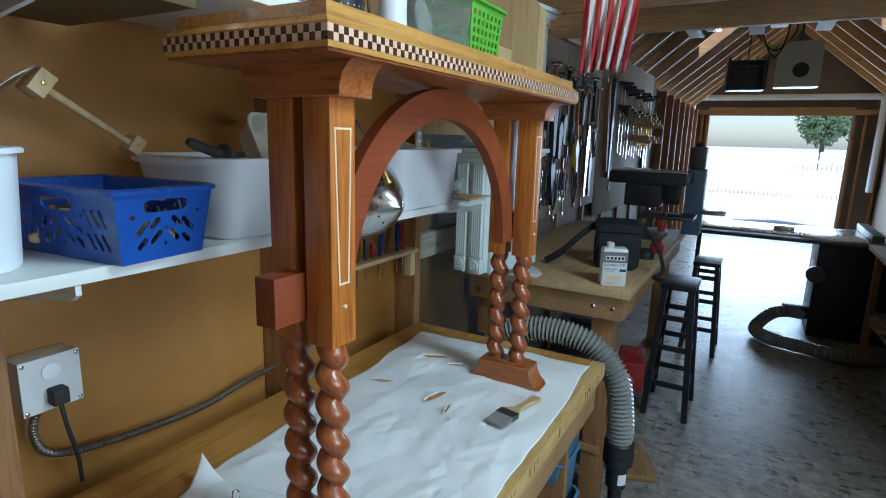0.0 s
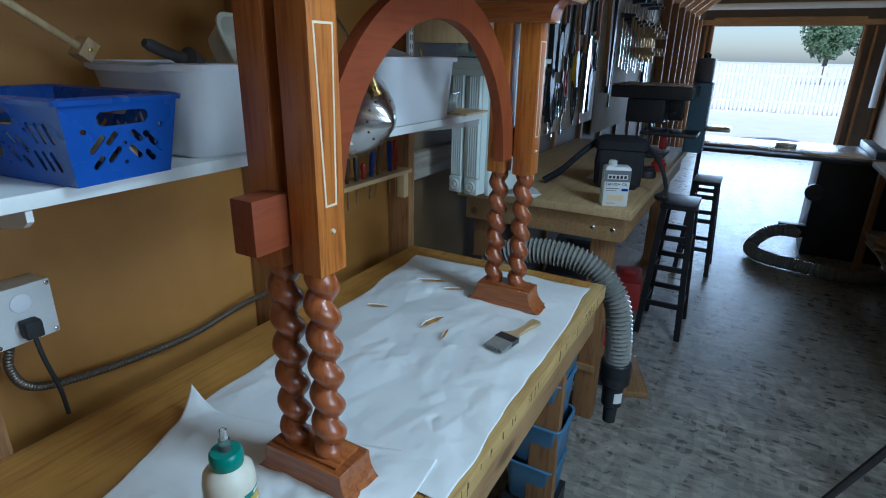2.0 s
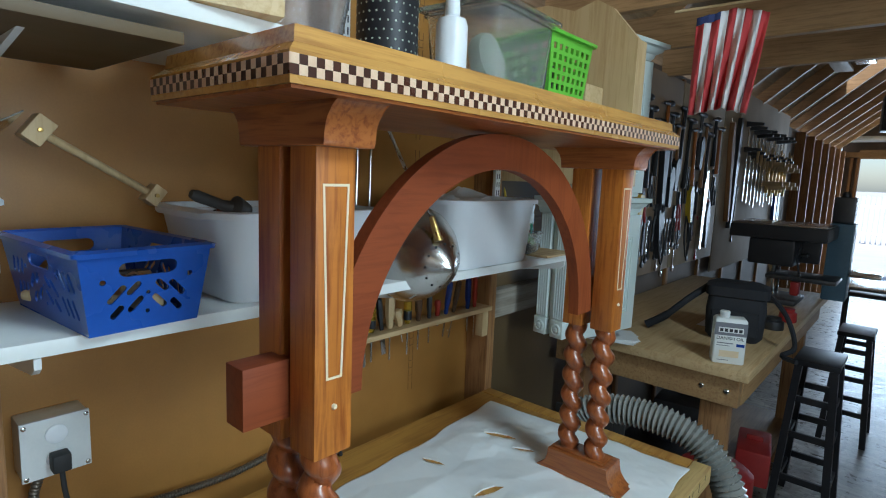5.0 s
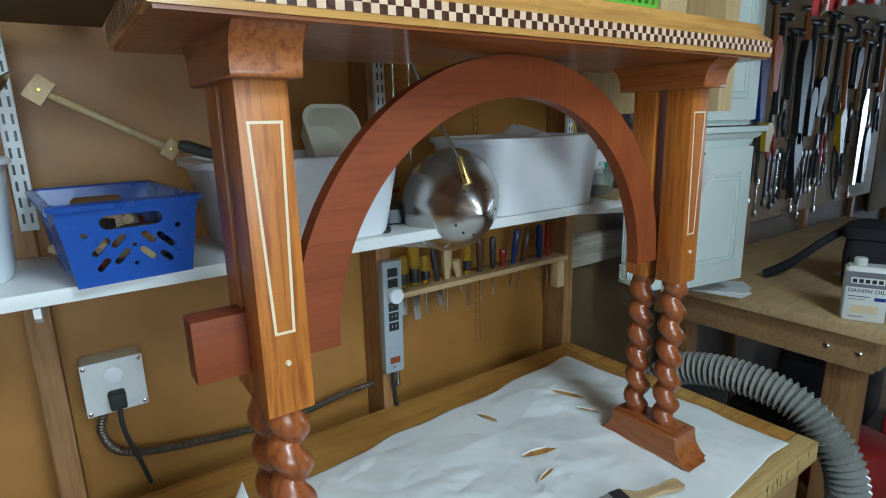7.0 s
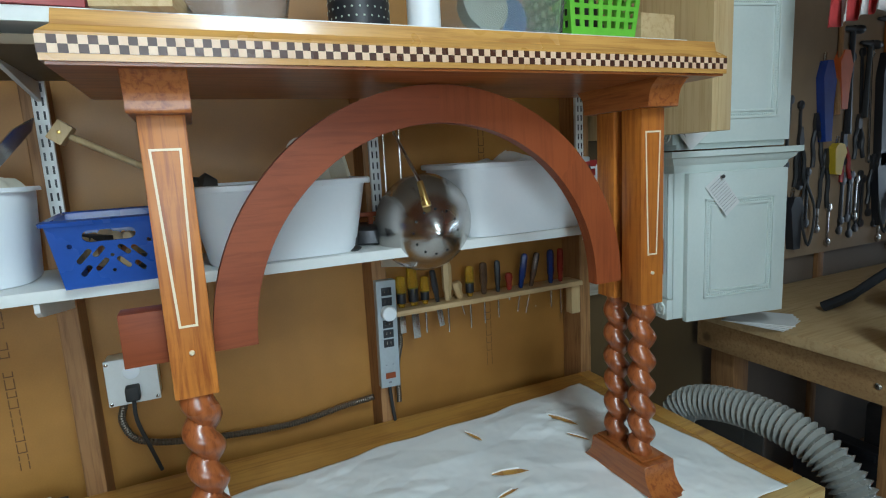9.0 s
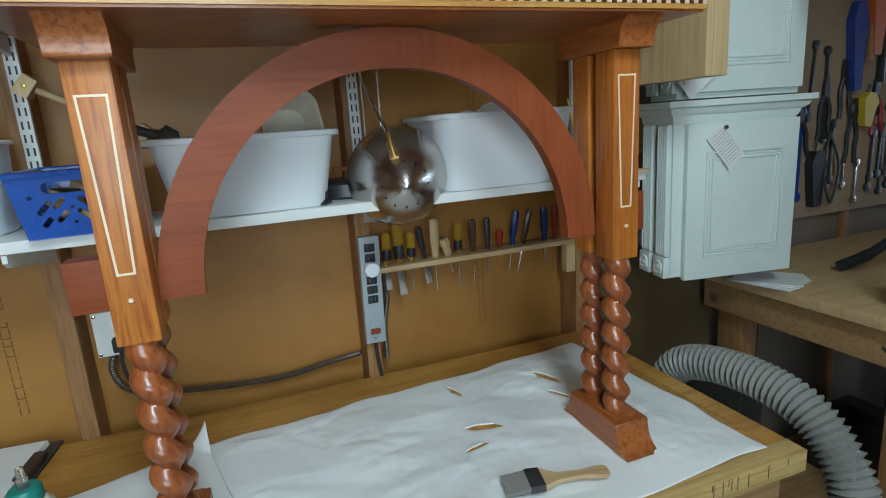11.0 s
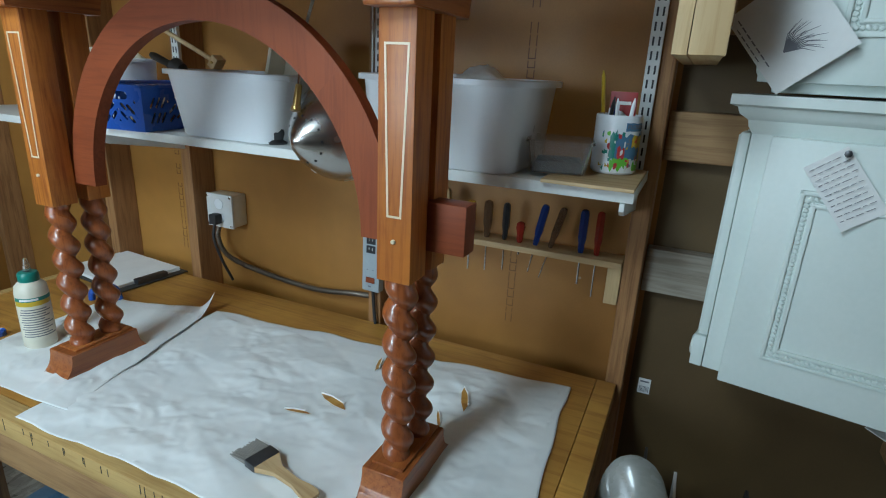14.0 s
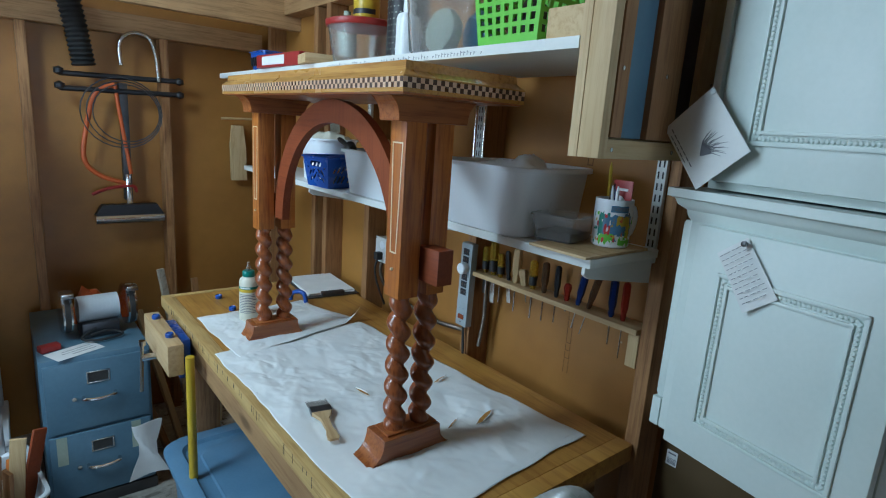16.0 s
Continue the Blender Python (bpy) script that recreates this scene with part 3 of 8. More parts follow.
# drop paper: one crumpled sheet and a second one under the far half of the stand
def facets(nx, ny, step, amp, rnd):
    """Heights on a grid, flat between random folds: paper that was once crumpled."""
    pts, hs = [], []
    for i in range(-1, nx // step + 3):
        for j in range(-1, ny // step + 3):
            pts.append(Vector(((i + rnd.uniform(-0.45, 0.45)) * step, (j + rnd.uniform(-0.45, 0.45)) * step)))
            hs.append(amp * rnd.random() ** 1.5)
    vs, _, tris, origin, _, _ = geometry.delaunay_2d_cdt(pts, [], [], 0, 1e-5)
    out = np.zeros((nx + 1, ny + 1))
    for f in tris:
        p, q, r = (vs[k] for k in f)
        hp, hq, hr = (hs[origin[k][0]] for k in f)
        det = (q.y - r.y) * (p.x - r.x) + (r.x - q.x) * (p.y - r.y)
        if abs(det) < 1e-9:
            continue
        for i in range(max(0, math.ceil(min(p.x, q.x, r.x))), min(nx, math.floor(max(p.x, q.x, r.x))) + 1):
            for j in range(max(0, math.ceil(min(p.y, q.y, r.y))), min(ny, math.floor(max(p.y, q.y, r.y))) + 1):
                w0 = ((q.y - r.y) * (i - r.x) + (r.x - q.x) * (j - r.y)) / det
                w1 = ((r.y - p.y) * (i - r.x) + (p.x - r.x) * (j - r.y)) / det
                if w0 >= -1e-6 and w1 >= -1e-6 and w0 + w1 <= 1.000001:
                    out[i, j] = w0 * hp + w1 * hq + (1 - w0 - w1) * hr
    return out


def paper_sheet(name, corners, nx, ny, z, label, seed, curl=None):
    bm = new_bm()
    rnd = random.Random(int(seed * 10))
    coarse, mid, small = facets(nx, ny, 22, 0.010, rnd), facets(nx, ny, 9, 0.0062, rnd), facets(nx, ny, 4, 0.0024, rnd)
    (ax, ay), (bx, by), (cx, cy), (dx, dy) = corners
    grid = []
    for i in range(nx + 1):
        u = i / nx
        row = []
        for j in range(ny + 1):
            v = j / ny
            x = (1 - u) * ((1 - v) * ax + v * dx) + u * ((1 - v) * bx + v * cx)
            y = (1 - u) * ((1 - v) * ay + v * dy) + u * ((1 - v) * by + v * cy)
            e = min(u, 1 - u, v, 1 - v)
            wob = 0.012 * noise.noise(Vector((x * 9, y * 9, seed + 5))) if e < 0.02 else 0
            m = min(1, max(0.15, 0.7 + 1.3 * noise.noise(Vector((x * 6, y * 6, seed)))))
            h = min(1, 0.35 + 6 * e) * (coarse[i, j] + m * (mid[i, j] + small[i, j]))
            if curl:
                h += curl(u, v)
            row.append(bm.verts.new((x + wob, y + wob, z + h)))
        grid.append(row)
    for i in range(nx):
        for j in range(ny):
            bm.faces.new((grid[i][j], grid[i + 1][j], grid[i + 1][j + 1], grid[i][j + 1]))
    ob = single(name, bm, M["sheet"], 0, 0, 0, 0, label, "paper")
    so = ob.modifiers.new("thickness", "SOLIDIFY")
    so.thickness = 0.0004
    return ob


paper_sheet("drop_paper", ((0.79, 0.735), (0.767, 1.70), (0.165, 1.67), (0.25, 0.69)), 210, 140, BZ + 0.001, "crumpled white drop paper with small tears on the bench", 1.3)
paper_sheet("drop_paper", ((0.757, 0.41), (0.74, 0.81), (0.255, 0.695), (0.355, 0.393)), 110, 120, BZ + 0.0085, "white drop paper with a turned-up corner on the bench", 7.0,
            lambda u, v: 0.05 * max(0, (u + v - 1.85) / 0.15) ** 1.6)

# ---------------------------------------------------------------- the mantel stand
LY, RY, SX = 0.679, 1.468, 0.0
mantel = thing("wooden_mantel", 0.0, 0.0, BZ + 0.007, 0, "cherry mantelpiece with barley-twist columns, mahogany arch and checkered inlay, freshly oiled", "mantelpiece")
H0 = 0.0


def twist(bm, cx, cy, z0, z1, turn):
    rows = 110
    seg = 28
    prev = None
    ph0 = turn
    for i in range(rows + 1):
        t = i / rows
        z = z0 + (z1 - z0) * t
        neck = min(1, t / 0.07, (1 - t) / 0.13)
        neck = max(0.0, neck) ** 0.7
        a0 = ph0 - 2 * math.pi * (z / 0.050)
        ring = []
        for k in range(seg):
            a = 2 * math.pi * k / seg
            q = 0.0222 + neck * 0.0125 * (abs(math.cos((a - a0) / 2)) ** 0.8 - 0.70)
            ex, ey = neck * 0.0012 * math.cos(a0), neck * 0.0012 * math.sin(a0)
            ring.append(bm.verts.new((cx + ex + q * math.cos(a), cy + ey + q * math.sin(a), z)))
        if prev:
            for k in range(seg):
                bm.faces.new((prev[k], prev[(k + 1) % seg], ring[(k + 1) % seg], ring[k]))
        else:
            bm.faces.new(ring[::-1])
        prev = ring
    bm.faces.new(prev)


def cove(h0, h1, x0, x1, flare, k=8):
    """Profile in xz of a block whose two ends sweep out in a hollow curve from h0 (narrow) to h1 (wide)."""
    right = []
    for i in range(k + 1):
        a = radians(90 * i / k)
        right.append((x1 + flare * (1 - math.cos(a)), h0 + (h1 - h0) * math.sin(a)))
    left = [(x0 + x1 - x, z) for x, z in right[::-1]]
    return right + left


for cy in (LY, RY):
    out = -1 if cy == LY else 1
    bm = new_bm()
    pts = cove(0.052, 0.0, 0.508, 0.66, 0.036)
    pts = [(0.66, 0.056)] + pts[:9] + pts[9:] + [(0.508, 0.056)]
    prism(bm, pts, "xz", cy - 0.037, cy + 0.037)
    bmesh.ops.bevel(bm, geom=list(bm.edges), offset=0.0012, segments=1, affect="EDGES")
    part("foot", bm, M["cherry_x"], mantel)
    bm = new_bm()
    box(bm, 0.513, 0.645, cy - 0.028, cy + 0.028, 0.056, 0.061, 0.001)
    part("plinth", bm, M["cherry_x"], mantel)
    for cx, s in ((0.6125, 0.0), (0.5425, 1.9)):
        bm = new_bm()
        twist(bm, cx, cy, 0.06, 0.375, s + (0 if out < 0 else 0.8))
        part("twist_column", bm, M["cherry_twist"], mantel)
    bm = new_bm()
    box(bm, 0.588, 0.638, cy - 0.027, cy + 0.027, 0.371, 0.735, 0.0015)
    blk = part("front_post", bm, M["cherry_z"], mantel)
    bm = new_bm()
    box(bm, 0.517, 0.565, cy - 0.026, cy + 0.026, 0.371, 0.735, 0.0015)
    part("rear_post", bm, M["cherry_z"], mantel)
    # tapered light line let into the front of the post
    bm = new_bm()
    zt, zb, wt, wb, lw = 0.693, 0.466, 0.0185, 0.0115, 0.003
    outer, inner = [(-wt, zt), (wt, zt), (wb, zb), (-wb, zb)], [(-wt + lw, zt - lw), (wt - lw, zt - lw), (wb - lw, zb + lw), (-wb + lw, zb + lw)]
    for i in range(4):
        j = (i + 1) % 4
        prism(bm, [(cy + p[0], p[1]) for p in (outer[i], outer[j], inner[j], inner[i])], "yz", 0.6375, 0.6386)
    part("inlay", bm, M["inlay"], blk, "pale maple line inlay", smooth=False)
    bm = new_bm()
    lathe(bm, [(0.0035, 0.63), (0.0035, 0.6405), (0.0025, 0.642)], 10, Matrix.Translation((0, cy, 0.432)) @ Matrix.Rotation(radians(90), 4, "Y"))
    part("peg", bm, M["inlay"], blk)
    # capital with hollow-curved ends
    bm = new_bm()
    pts = cove(0.738, 0.783, 0.49, 0.662, 0.032)
    pts = [(0.662, 0.733)] + pts + [(0.49, 0.733)]
    prism(bm, pts, "xz", cy - 0.035, cy + 0.035)
    bmesh.ops.bevel(bm, geom=list(bm.edges), offset=0.0012, segments=1, affect="EDGES")
    part("capital", bm, M["cherry_x"], mantel)
    # stub of the cross rail on the outer side
    bm = new_bm()
    a, b = sorted((cy + out * 0.02, cy + out * 0.085))
    box(bm, 0.545, 0.584, a, b, 0.408, 0.482, 0.0015)
    part("rail_stub", bm, M["mahogany"], mantel, "unfinished mahogany rail stub")
# arch in four mitred segments
AC, AZ, RO, RI, AX0, AX1 = (LY + RY) / 2, 0.412, 0.367, 0.308, 0.562, 0.586
bm_angles = [(180, 138), (138, 90), (90, 42), (42, 0)]
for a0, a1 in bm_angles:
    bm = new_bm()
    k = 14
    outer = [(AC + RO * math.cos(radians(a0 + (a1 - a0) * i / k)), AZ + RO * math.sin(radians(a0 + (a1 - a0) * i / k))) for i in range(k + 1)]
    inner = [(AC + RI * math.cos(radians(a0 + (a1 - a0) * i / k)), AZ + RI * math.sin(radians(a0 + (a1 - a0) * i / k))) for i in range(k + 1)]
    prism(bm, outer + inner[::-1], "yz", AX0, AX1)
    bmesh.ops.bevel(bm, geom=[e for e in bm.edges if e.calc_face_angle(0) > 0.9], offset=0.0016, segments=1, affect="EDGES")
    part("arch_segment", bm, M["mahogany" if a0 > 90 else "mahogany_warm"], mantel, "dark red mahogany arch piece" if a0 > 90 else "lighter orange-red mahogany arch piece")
# top: moulded slab with checkered band
TX0, TX1, TY0, TY1 = 0.40, 0.703, 0.577, 1.571
bm = new_bm()
prof = [(0, 0.783), (0, 0.789), (0.0, 0.812), (-0.012, 0.822), (-0.014, 0.838)]
loops = [[(TX0 - d, TY0 - d, z), (TX1 + d, TY0 - d, z), (TX1 + d, TY1 + d, z), (TX0 - d, TY1 + d, z)] for d, z in prof]
loft(bm, loops)
top = part("top", bm, M["maple_top"], mantel, "pale oiled wooden top with moulded edge", smooth=False)
bm = new_bm()
box(bm, TX0 + 0.004, TX1 - 0.004, TY0 + 0.004, TY1 - 0.004, 0.7795, 0.7829)
part("underside", bm, M["cherry_y"], mantel)


def band(side):
    dark, light = new_bm(), new_bm()
    s = 0.0092
    z0 = 0.7905
    lo, hi = (TY0, TY1) if side == "x" else (TX0, TX1)
    cnt = int(round((hi - lo) / s))
    st = (hi - lo) / cnt
    for i in range(cnt):
        for r in range(2):
            b = light if (i + r) % 2 else dark
            a0, a1, c0, c1 = lo + i * st, lo + (i + 1) * st, z0 + r * s, z0 + (r + 1) * s
            d = 0.0008
            if side == "x":
                box(b, TX1 - 0.001, TX1 + d, a0, a1, c0, c1)
            elif side == "y0":
                box(b, a0, a1, TY0 - d, TY0 + 0.001, c0, c1)
            else:
                box(b, a0, a1, TY1 - 0.001, TY1 + d, c0, c1)
    tagged(part("checker_band", dark, M["check_dark"], top, "dark squares of the checkered inlay", smooth=False), kind="stuff")
    tagged(part("checker_band", light, M["check_light"], top, "pale squares of the checkered inlay", smooth=False), kind="stuff")


for sd in ("x", "y0", "y1"):
    band(sd)

# ---------------------------------------------------------------- shelves on slotted standards
def standard(y, z0, z1):
    st = thing("shelf_standard", 0.0895, y, z0, 0, "white slotted steel shelf standard screwed to a stud", "shelf standard", "shelf standards")
    bm = new_bm()
    box(bm, 0, 0.012, -0.0125, 0.0125, 0, z1 - z0, 0.0015)
    part("channel", bm, M["shelfmetal"], st)
    bm = new_bm()
    z = 0.012
    while z < z1 - z0 - 0.03:
        for dy in (-0.0055, 0.0055):
            box(bm, 0.0119, 0.0126, dy - 0.0018, dy + 0.0018, z, z + 0.016)
        z += 0.026
    part("slot", bm, M["black"], st, smooth=False)
    return st


def bracket(y, z, length, side=0.0):
    b = thing("shelf_bracket", 0.1025, y + side, z, 0, "white steel shelf bracket hooked into a standard", "shelf bracket", "shelf brackets")
    bm = new_bm()
    prism(bm, [(0, 0), (length, 0), (length, -0.014), (length - 0.015, -0.024), (0.0, -0.062)], "xz", -0.004, 0.004)
    part("arm", bm, M["shelfmetal"], b)
    return b


for y in (0.455, 1.112, 1.728):
    standard(y, 1.44 if y < 1.7 else 1.36, 2.05)
for y in (0.455, 1.112, 1.735):
    bracket(y, 1.375, 0.25)
    bracket(y, 1.782, 0.30)
UX = 0.46


def shelf_board(name, x1, y1, z0, z1, label):
    t = thing(name, 0, 0, 0, 0, label, "shelf", "wall shelves")
    bm = new_bm()
    box(bm, 0.104, x1 - 0.002, -0.25, y1, z0, z1, 0.001)
    part("board", bm, M["white"], t)
    bm = new_bm()
    box(bm, x1 - 0.0018, x1, -0.25, y1, z0 - 0.0003, z1 + 0.0003, 0.0005)
    part("edge_band", bm, M["white"], t)
    return t


shelf_board("lower_shelf", 0.356, 1.752, 1.377, 1.396, "white melamine shelf board on brackets, full of tubs")
upper_shelf = shelf_board("upper_shelf", UX, 1.745, 1.784, 1.804, "white melamine shelf board with handwriting on its edge")

# ---------------------------------------------------------------- white wall cabinet
def rope(bm, p0, p1, r=0.0045):
    p0, p1 = Vector(p0), Vector(p1)
    d = (p1 - p0)
    k = max(4, int(d.length / 0.007))
    u = d.normalized()
    side = u.orthogonal().normalized()
    for i in range(k):
        c = p0 + d * (i + 0.5) / k
        m = Matrix.Translation(c) @ u.to_track_quat("Z", "Y").to_matrix().to_4x4() @ Matrix.Rotation(radians(38), 4, "X")
        lathe(bm, [(0.0, -r), (r * 0.8, -r * 0.6), (r, 0), (r * 0.8, r * 0.6), (0, r)], 7, m)


cab = thing("wall_cabinet", 0.0, 0.0, 0, 0, "white painted two-tier wall cabinet with fluted pilasters and rope trim", "cabinet")
CX, CY0, CY1 = 0.285, 1.838, 2.198
bm = new_bm()
box(bm, 0.15, CX, CY0, CY1, 1.085, 1.505, 0.003)
low = part("lower_body", bm, M["cabwhite"], cab)
bm = new_bm()
box(bm, 0.15, CX - 0.01, CY0 + 0.012, CY1 + 0.01, 1.56, 2.05, 0.003)
upp = part("upper_body", bm, M["cabwhite"], cab)


def crown(z0, z1, grow):
    bm = new_bm()
    prof = [(0.0, 0.0), (0.006, 0.18), (0.008, 0.35), (0.02, 0.5), (0.024, 0.68), (0.034, 0.74), (0.034, 1.0)]
    lps = []
    for d, t in prof:
        d *= grow
        z = z0 + (z1 - z0) * t
        lps.append([(0.14, CY0 - d, z), (CX + d, CY0 - d, z), (CX + d, CY1 + d, z), (0.14, CY1 + d, z)])
    loft(bm, lps)
    return part("cornice", bm, M["cabwhite"], cab)


bm = new_bm()
box(bm, 0.06, 0.149, CY0 + 0.16, CY0 + 0.25, 1.1, 2.02, 0.003)
part("mounting_cleat", bm, M["stud"], cab, "bare lumber cleat holding it off the wall")
crown(1.498, 1.556, 1.0)
crown(2.035, 2.09, 1.3)


def cab_door(z0, z1, y0, y1, x, body):
    bm = new_bm()
    box(bm, x, x + 0.018, y0, y1, z0, z1, 0.003)
    d = part("door", bm, M["cabwhite"], cab)
    py0, py1, pz0, pz1 = y0 + 0.065, y1 - 0.055, z0 + 0.075, z1 - 0.085
    bm = new_bm()
    xo = x + 0.0175
    for a, b in (((xo, py0, pz0), (xo, py1, pz0)), ((xo, py0, pz1), (xo, py1, pz1)), ((xo, py0, pz0), (xo, py0, pz1)), ((xo, py1, pz0), (xo, py1, pz1))):
        rope(bm, a, b)
    part("rope_moulding", bm, M["cabwhite"], d)
    bm = new_bm()
    w = 0.012
    for q in ((py0 - w, py1 + w, pz0 - w, pz0 - 0.005), (py0 - w, py1 + w, pz1 + 0.005, pz1 + w), (py0 - w, py0 - 0.005, pz0 - w, pz1 + w), (py1 + 0.005, py1 + w, pz0 - w, pz1 + w),
              (py0 + 0.005, py1 - 0.005, pz0 + 0.006, pz0 + 0.012), (py0 + 0.005, py1 - 0.005, pz1 - 0.012, pz1 - 0.006), (py0 + 0.006, py0 + 0.012, pz0 + 0.005, pz1 - 0.005), (py1 - 0.012, py1 - 0.006, pz0 + 0.005, pz1 - 0.005)):
        box(bm, x + 0.017, x + 0.023, *q, 0.002)
    part("panel_moulding", bm, M["cabwhite"], d)
    return d


cab_door(1.078, 1.497, CY0 + 0.03, CY1 - 0.002, CX + 0.001, low)
cab_door(1.575, 2.03, CY0 + 0.03, CY1 + 0.006, CX - 0.009, upp)


def pilaster(x0, x1, z0, z1, y):
    bm = new_bm()
    box(bm, x0, x1, y - 0.014, y, z0 + 0.06, z1, 0.002)
    n = 4
    p = part("pilaster", bm, M["cabwhite"], cab)
    bm = new_bm()
    w = (x1 - x0) / (2 * n + 1)
    for i in range(n + 1):
        c = x0 + w * (2 * i + 0.5)
        lathe(bm, [(w * 0.55, z0 + 0.066), (w * 0.55, z1 - 0.004)], 8, Matrix.Translation((c, y - 0.014, 0)))
    part("flute", bm, M["cabwhite"], p)
    bm = new_bm()
    box(bm, x0 - 0.004, x1 + 0.004, y - 0.02, y, z0, z0 + 0.058, 0.002)
    r = part("rosette_block", bm, M["cabwhite"], cab)
    bm = new_bm()
    m = Matrix.Translation(((x0 + x1) / 2, y - 0.02, z0 + 0.029)) @ Matrix.Rotation(radians(90), 4, "X")
    lathe(bm, [(0.02, 0), (0.02, 0.003), (0.016, 0.005), (0.013, 0.002), (0.010, 0.002), (0.008, 0.005), (0.004, 0.006), (0, 0.004)], 20, m)
    part("rosette", bm, M["cabwhite"], r)


for z0, z1 in ((1.085, 1.498), (1.575, 2.03)):
    for x0 in (0.165, 0.238):
        pilaster(x0, x0 + 0.044, z0, z1, CY0 - 0.001 if z0 < 1.5 else CY0 + 0.011)

# the cabinet hangs a little askew, its far end standing out from the wall
CAB = pose(0.309, 1.865, 0, 0, 0, -10.5) @ Matrix.Translation((-CX - 0.034, 0.034 - CY0, 0))
cab.matrix_basis = CAB

# notes pinned to the doors
note = thing("pinned_note", 0.329, 2.034, 1.432, -10.5, "white handwritten note pinned to the cabinet door", "note")
bm = new_bm()
loft(bm, [[(0.0015 + 0.004 * (1 - k) ** 2 * s, -0.03 + 0.06 * k, z) for k in (0, 0.33, 0.66, 1)] + [(0.0019 + 0.004 * (1 - k) ** 2 * s, -0.03 + 0.06 * k, z) for k in (1, 0.66, 0.33, 0)] for z, s in ((-0.052, 1.6), (0.0, 0.6), (0.055, 0.2))],
     m=Matrix.Rotation(radians(38), 4, "X"))
nt = part("paper", bm, M["paper"], note)
bm = new_bm()
rnd = random.Random(8)
for i in range(11):
    z = 0.046 - i * 0.0085
    y = -0.025
    while y < 0.019:
        w = 0.004 + rnd.random() * 0.008
        box(bm, 0.0062, 0.0068, y, min(0.025, y + w), z, z + 0.0009)
        y += w + 0.003
bmesh.ops.transform(bm, matrix=Matrix.Rotation(radians(38), 4, "X"), verts=bm.verts)
tagged(part("handwriting", bm, M["ink"], note, "rows of illegible handwriting", smooth=False), kind="stuff")
bm = new_bm()
lathe(bm, [(0.0015, 0), (0.0015, 0.006), (0.005, 0.008), (0.005, 0.012), (0, 0.014)], 10, Matrix.Translation((0.001, -0.008, 0.052)) @ Matrix.Rotation(radians(90), 4, "Y"))
part("push_pin", bm, M["darksteel"], note)
card = thing("fishing_fly_card", 0.319, 1.922, 1.644, -10.5, "white card with a drawn feathered fly tacked to the cabinet", "card")
mr = Matrix.Rotation(radians(-50), 4, "X")
bm = new_bm()
box(bm, 0.0, 0.0006, -0.066, 0.066, -0.056, 0.056, 0, mr)
part("paper", bm, M["paper"], card)
bm = new_bm()
rnd = random.Random(3)
for i in range(16):
    a = radians(40 + i * 5)
    r = 0.035 + rnd.random() * 0.02
    tube(bm, [(0.001, 0.02, -0.02), (0.001, 0.02 - 0.6 * r * math.cos(a), -0.02 + 0.6 * r * math.sin(a)), (0.001, 0.02 - r * math.cos(a + 0.2), -0.02 + r * math.sin(a + 0.2))], [0.0012, 0.0008, 0.0003], 4)
bmesh.ops.transform(bm, matrix=mr, verts=bm.verts)
tagged(part("feather_drawing", bm, M["ink"], card, "fine feathers of the drawn fly"), kind="stuff")
bars(card, M["ink"], [(0.0006, 0.001, -0.055 + 0.012 * k, -0.046 + 0.012 * k, -0.045, -0.0432) for k in range(7)] + [(0.0006, 0.001, -0.045 + 0.012 * k, -0.036 + 0.012 * k, -0.052, -0.0505) for k in range(5)]).matrix_basis = mr
bm = new_bm()
lathe(bm, [(0.005, 0), (0.005, 0.002), (0.003, 0.004), (0, 0.0045)], 10, Matrix.Translation((0.001, 0.002, 0.078)) @ Matrix.Rotation(radians(90), 4, "Y"))
part("tack", bm, M["plastic_white"], card)

# ---------------------------------------------------------------- pine rack standing out from the wall beside the upper shelf
rack = thing("sanding_rack", -0.027, 0.012, -0.004, 0, "pale pine board rack with slate strips fixed to the wall", "rack")
bm = new_bm()
prism(bm, [(0.09, 1.605), (0.527, 1.605), (0.527, 2.0), (0.45, 2.09), (0.40, 2.12), (0.33, 2.10), (0.24, 2.13), (0.09, 2.13)], "xz", 1.768, 1.786)
part("side_board", bm, M["pine"], rack)
bm = new_bm()
box(bm, 0.505, 0.527, 1.787, 1.83, 1.605, 2.0, 0.002)
part("front_rail", bm, M["pine"], rack)
bm = new_bm()
box(bm, 0.12, 0.503, 1.787, 1.828, 1.605, 1.637, 0.002)
part("bottom_rail", bm, M["pine_x"], rack)
for x0, x1, mt in ((0.40, 0.47, "filing"), (0.25, 0.31, "darksteel")):
    bm = new_bm()
    box(bm, x0, x1, 1.788, 1.822, 1.64, 1.96, 0.002)
    part("slate_strip", bm, M[mt], rack, "dark slate-coloured strip")
for x0, x1 in ((0.472, 0.503), (0.312, 0.398), (0.13, 0.248)):
    bm = new_bm()
    box(bm, x0, x1, 1.788, 1.832, 1.64, 2.0, 0.002)
    part("slat", bm, M["stud" if x0 > 0.3 else "pine"], rack)
for x, z in ((0.49, 1.98), (0.36, 1.75), (0.49, 1.75), (0.2, 1.75), (0.2, 1.97), (0.49, 1.62), (0.3, 1.62), (0.4, 1.985)):
    bm = new_bm()
    lathe(bm, [(0.004, 0), (0.004, 0.001), (0.002, 0.002)], 8, Matrix.Translation((x, 1.832 if z > 1.64 else 1.828, z)) @ Matrix.Rotation(radians(-90), 4, "X"))
    part("screw", bm, M["steel"], rack)

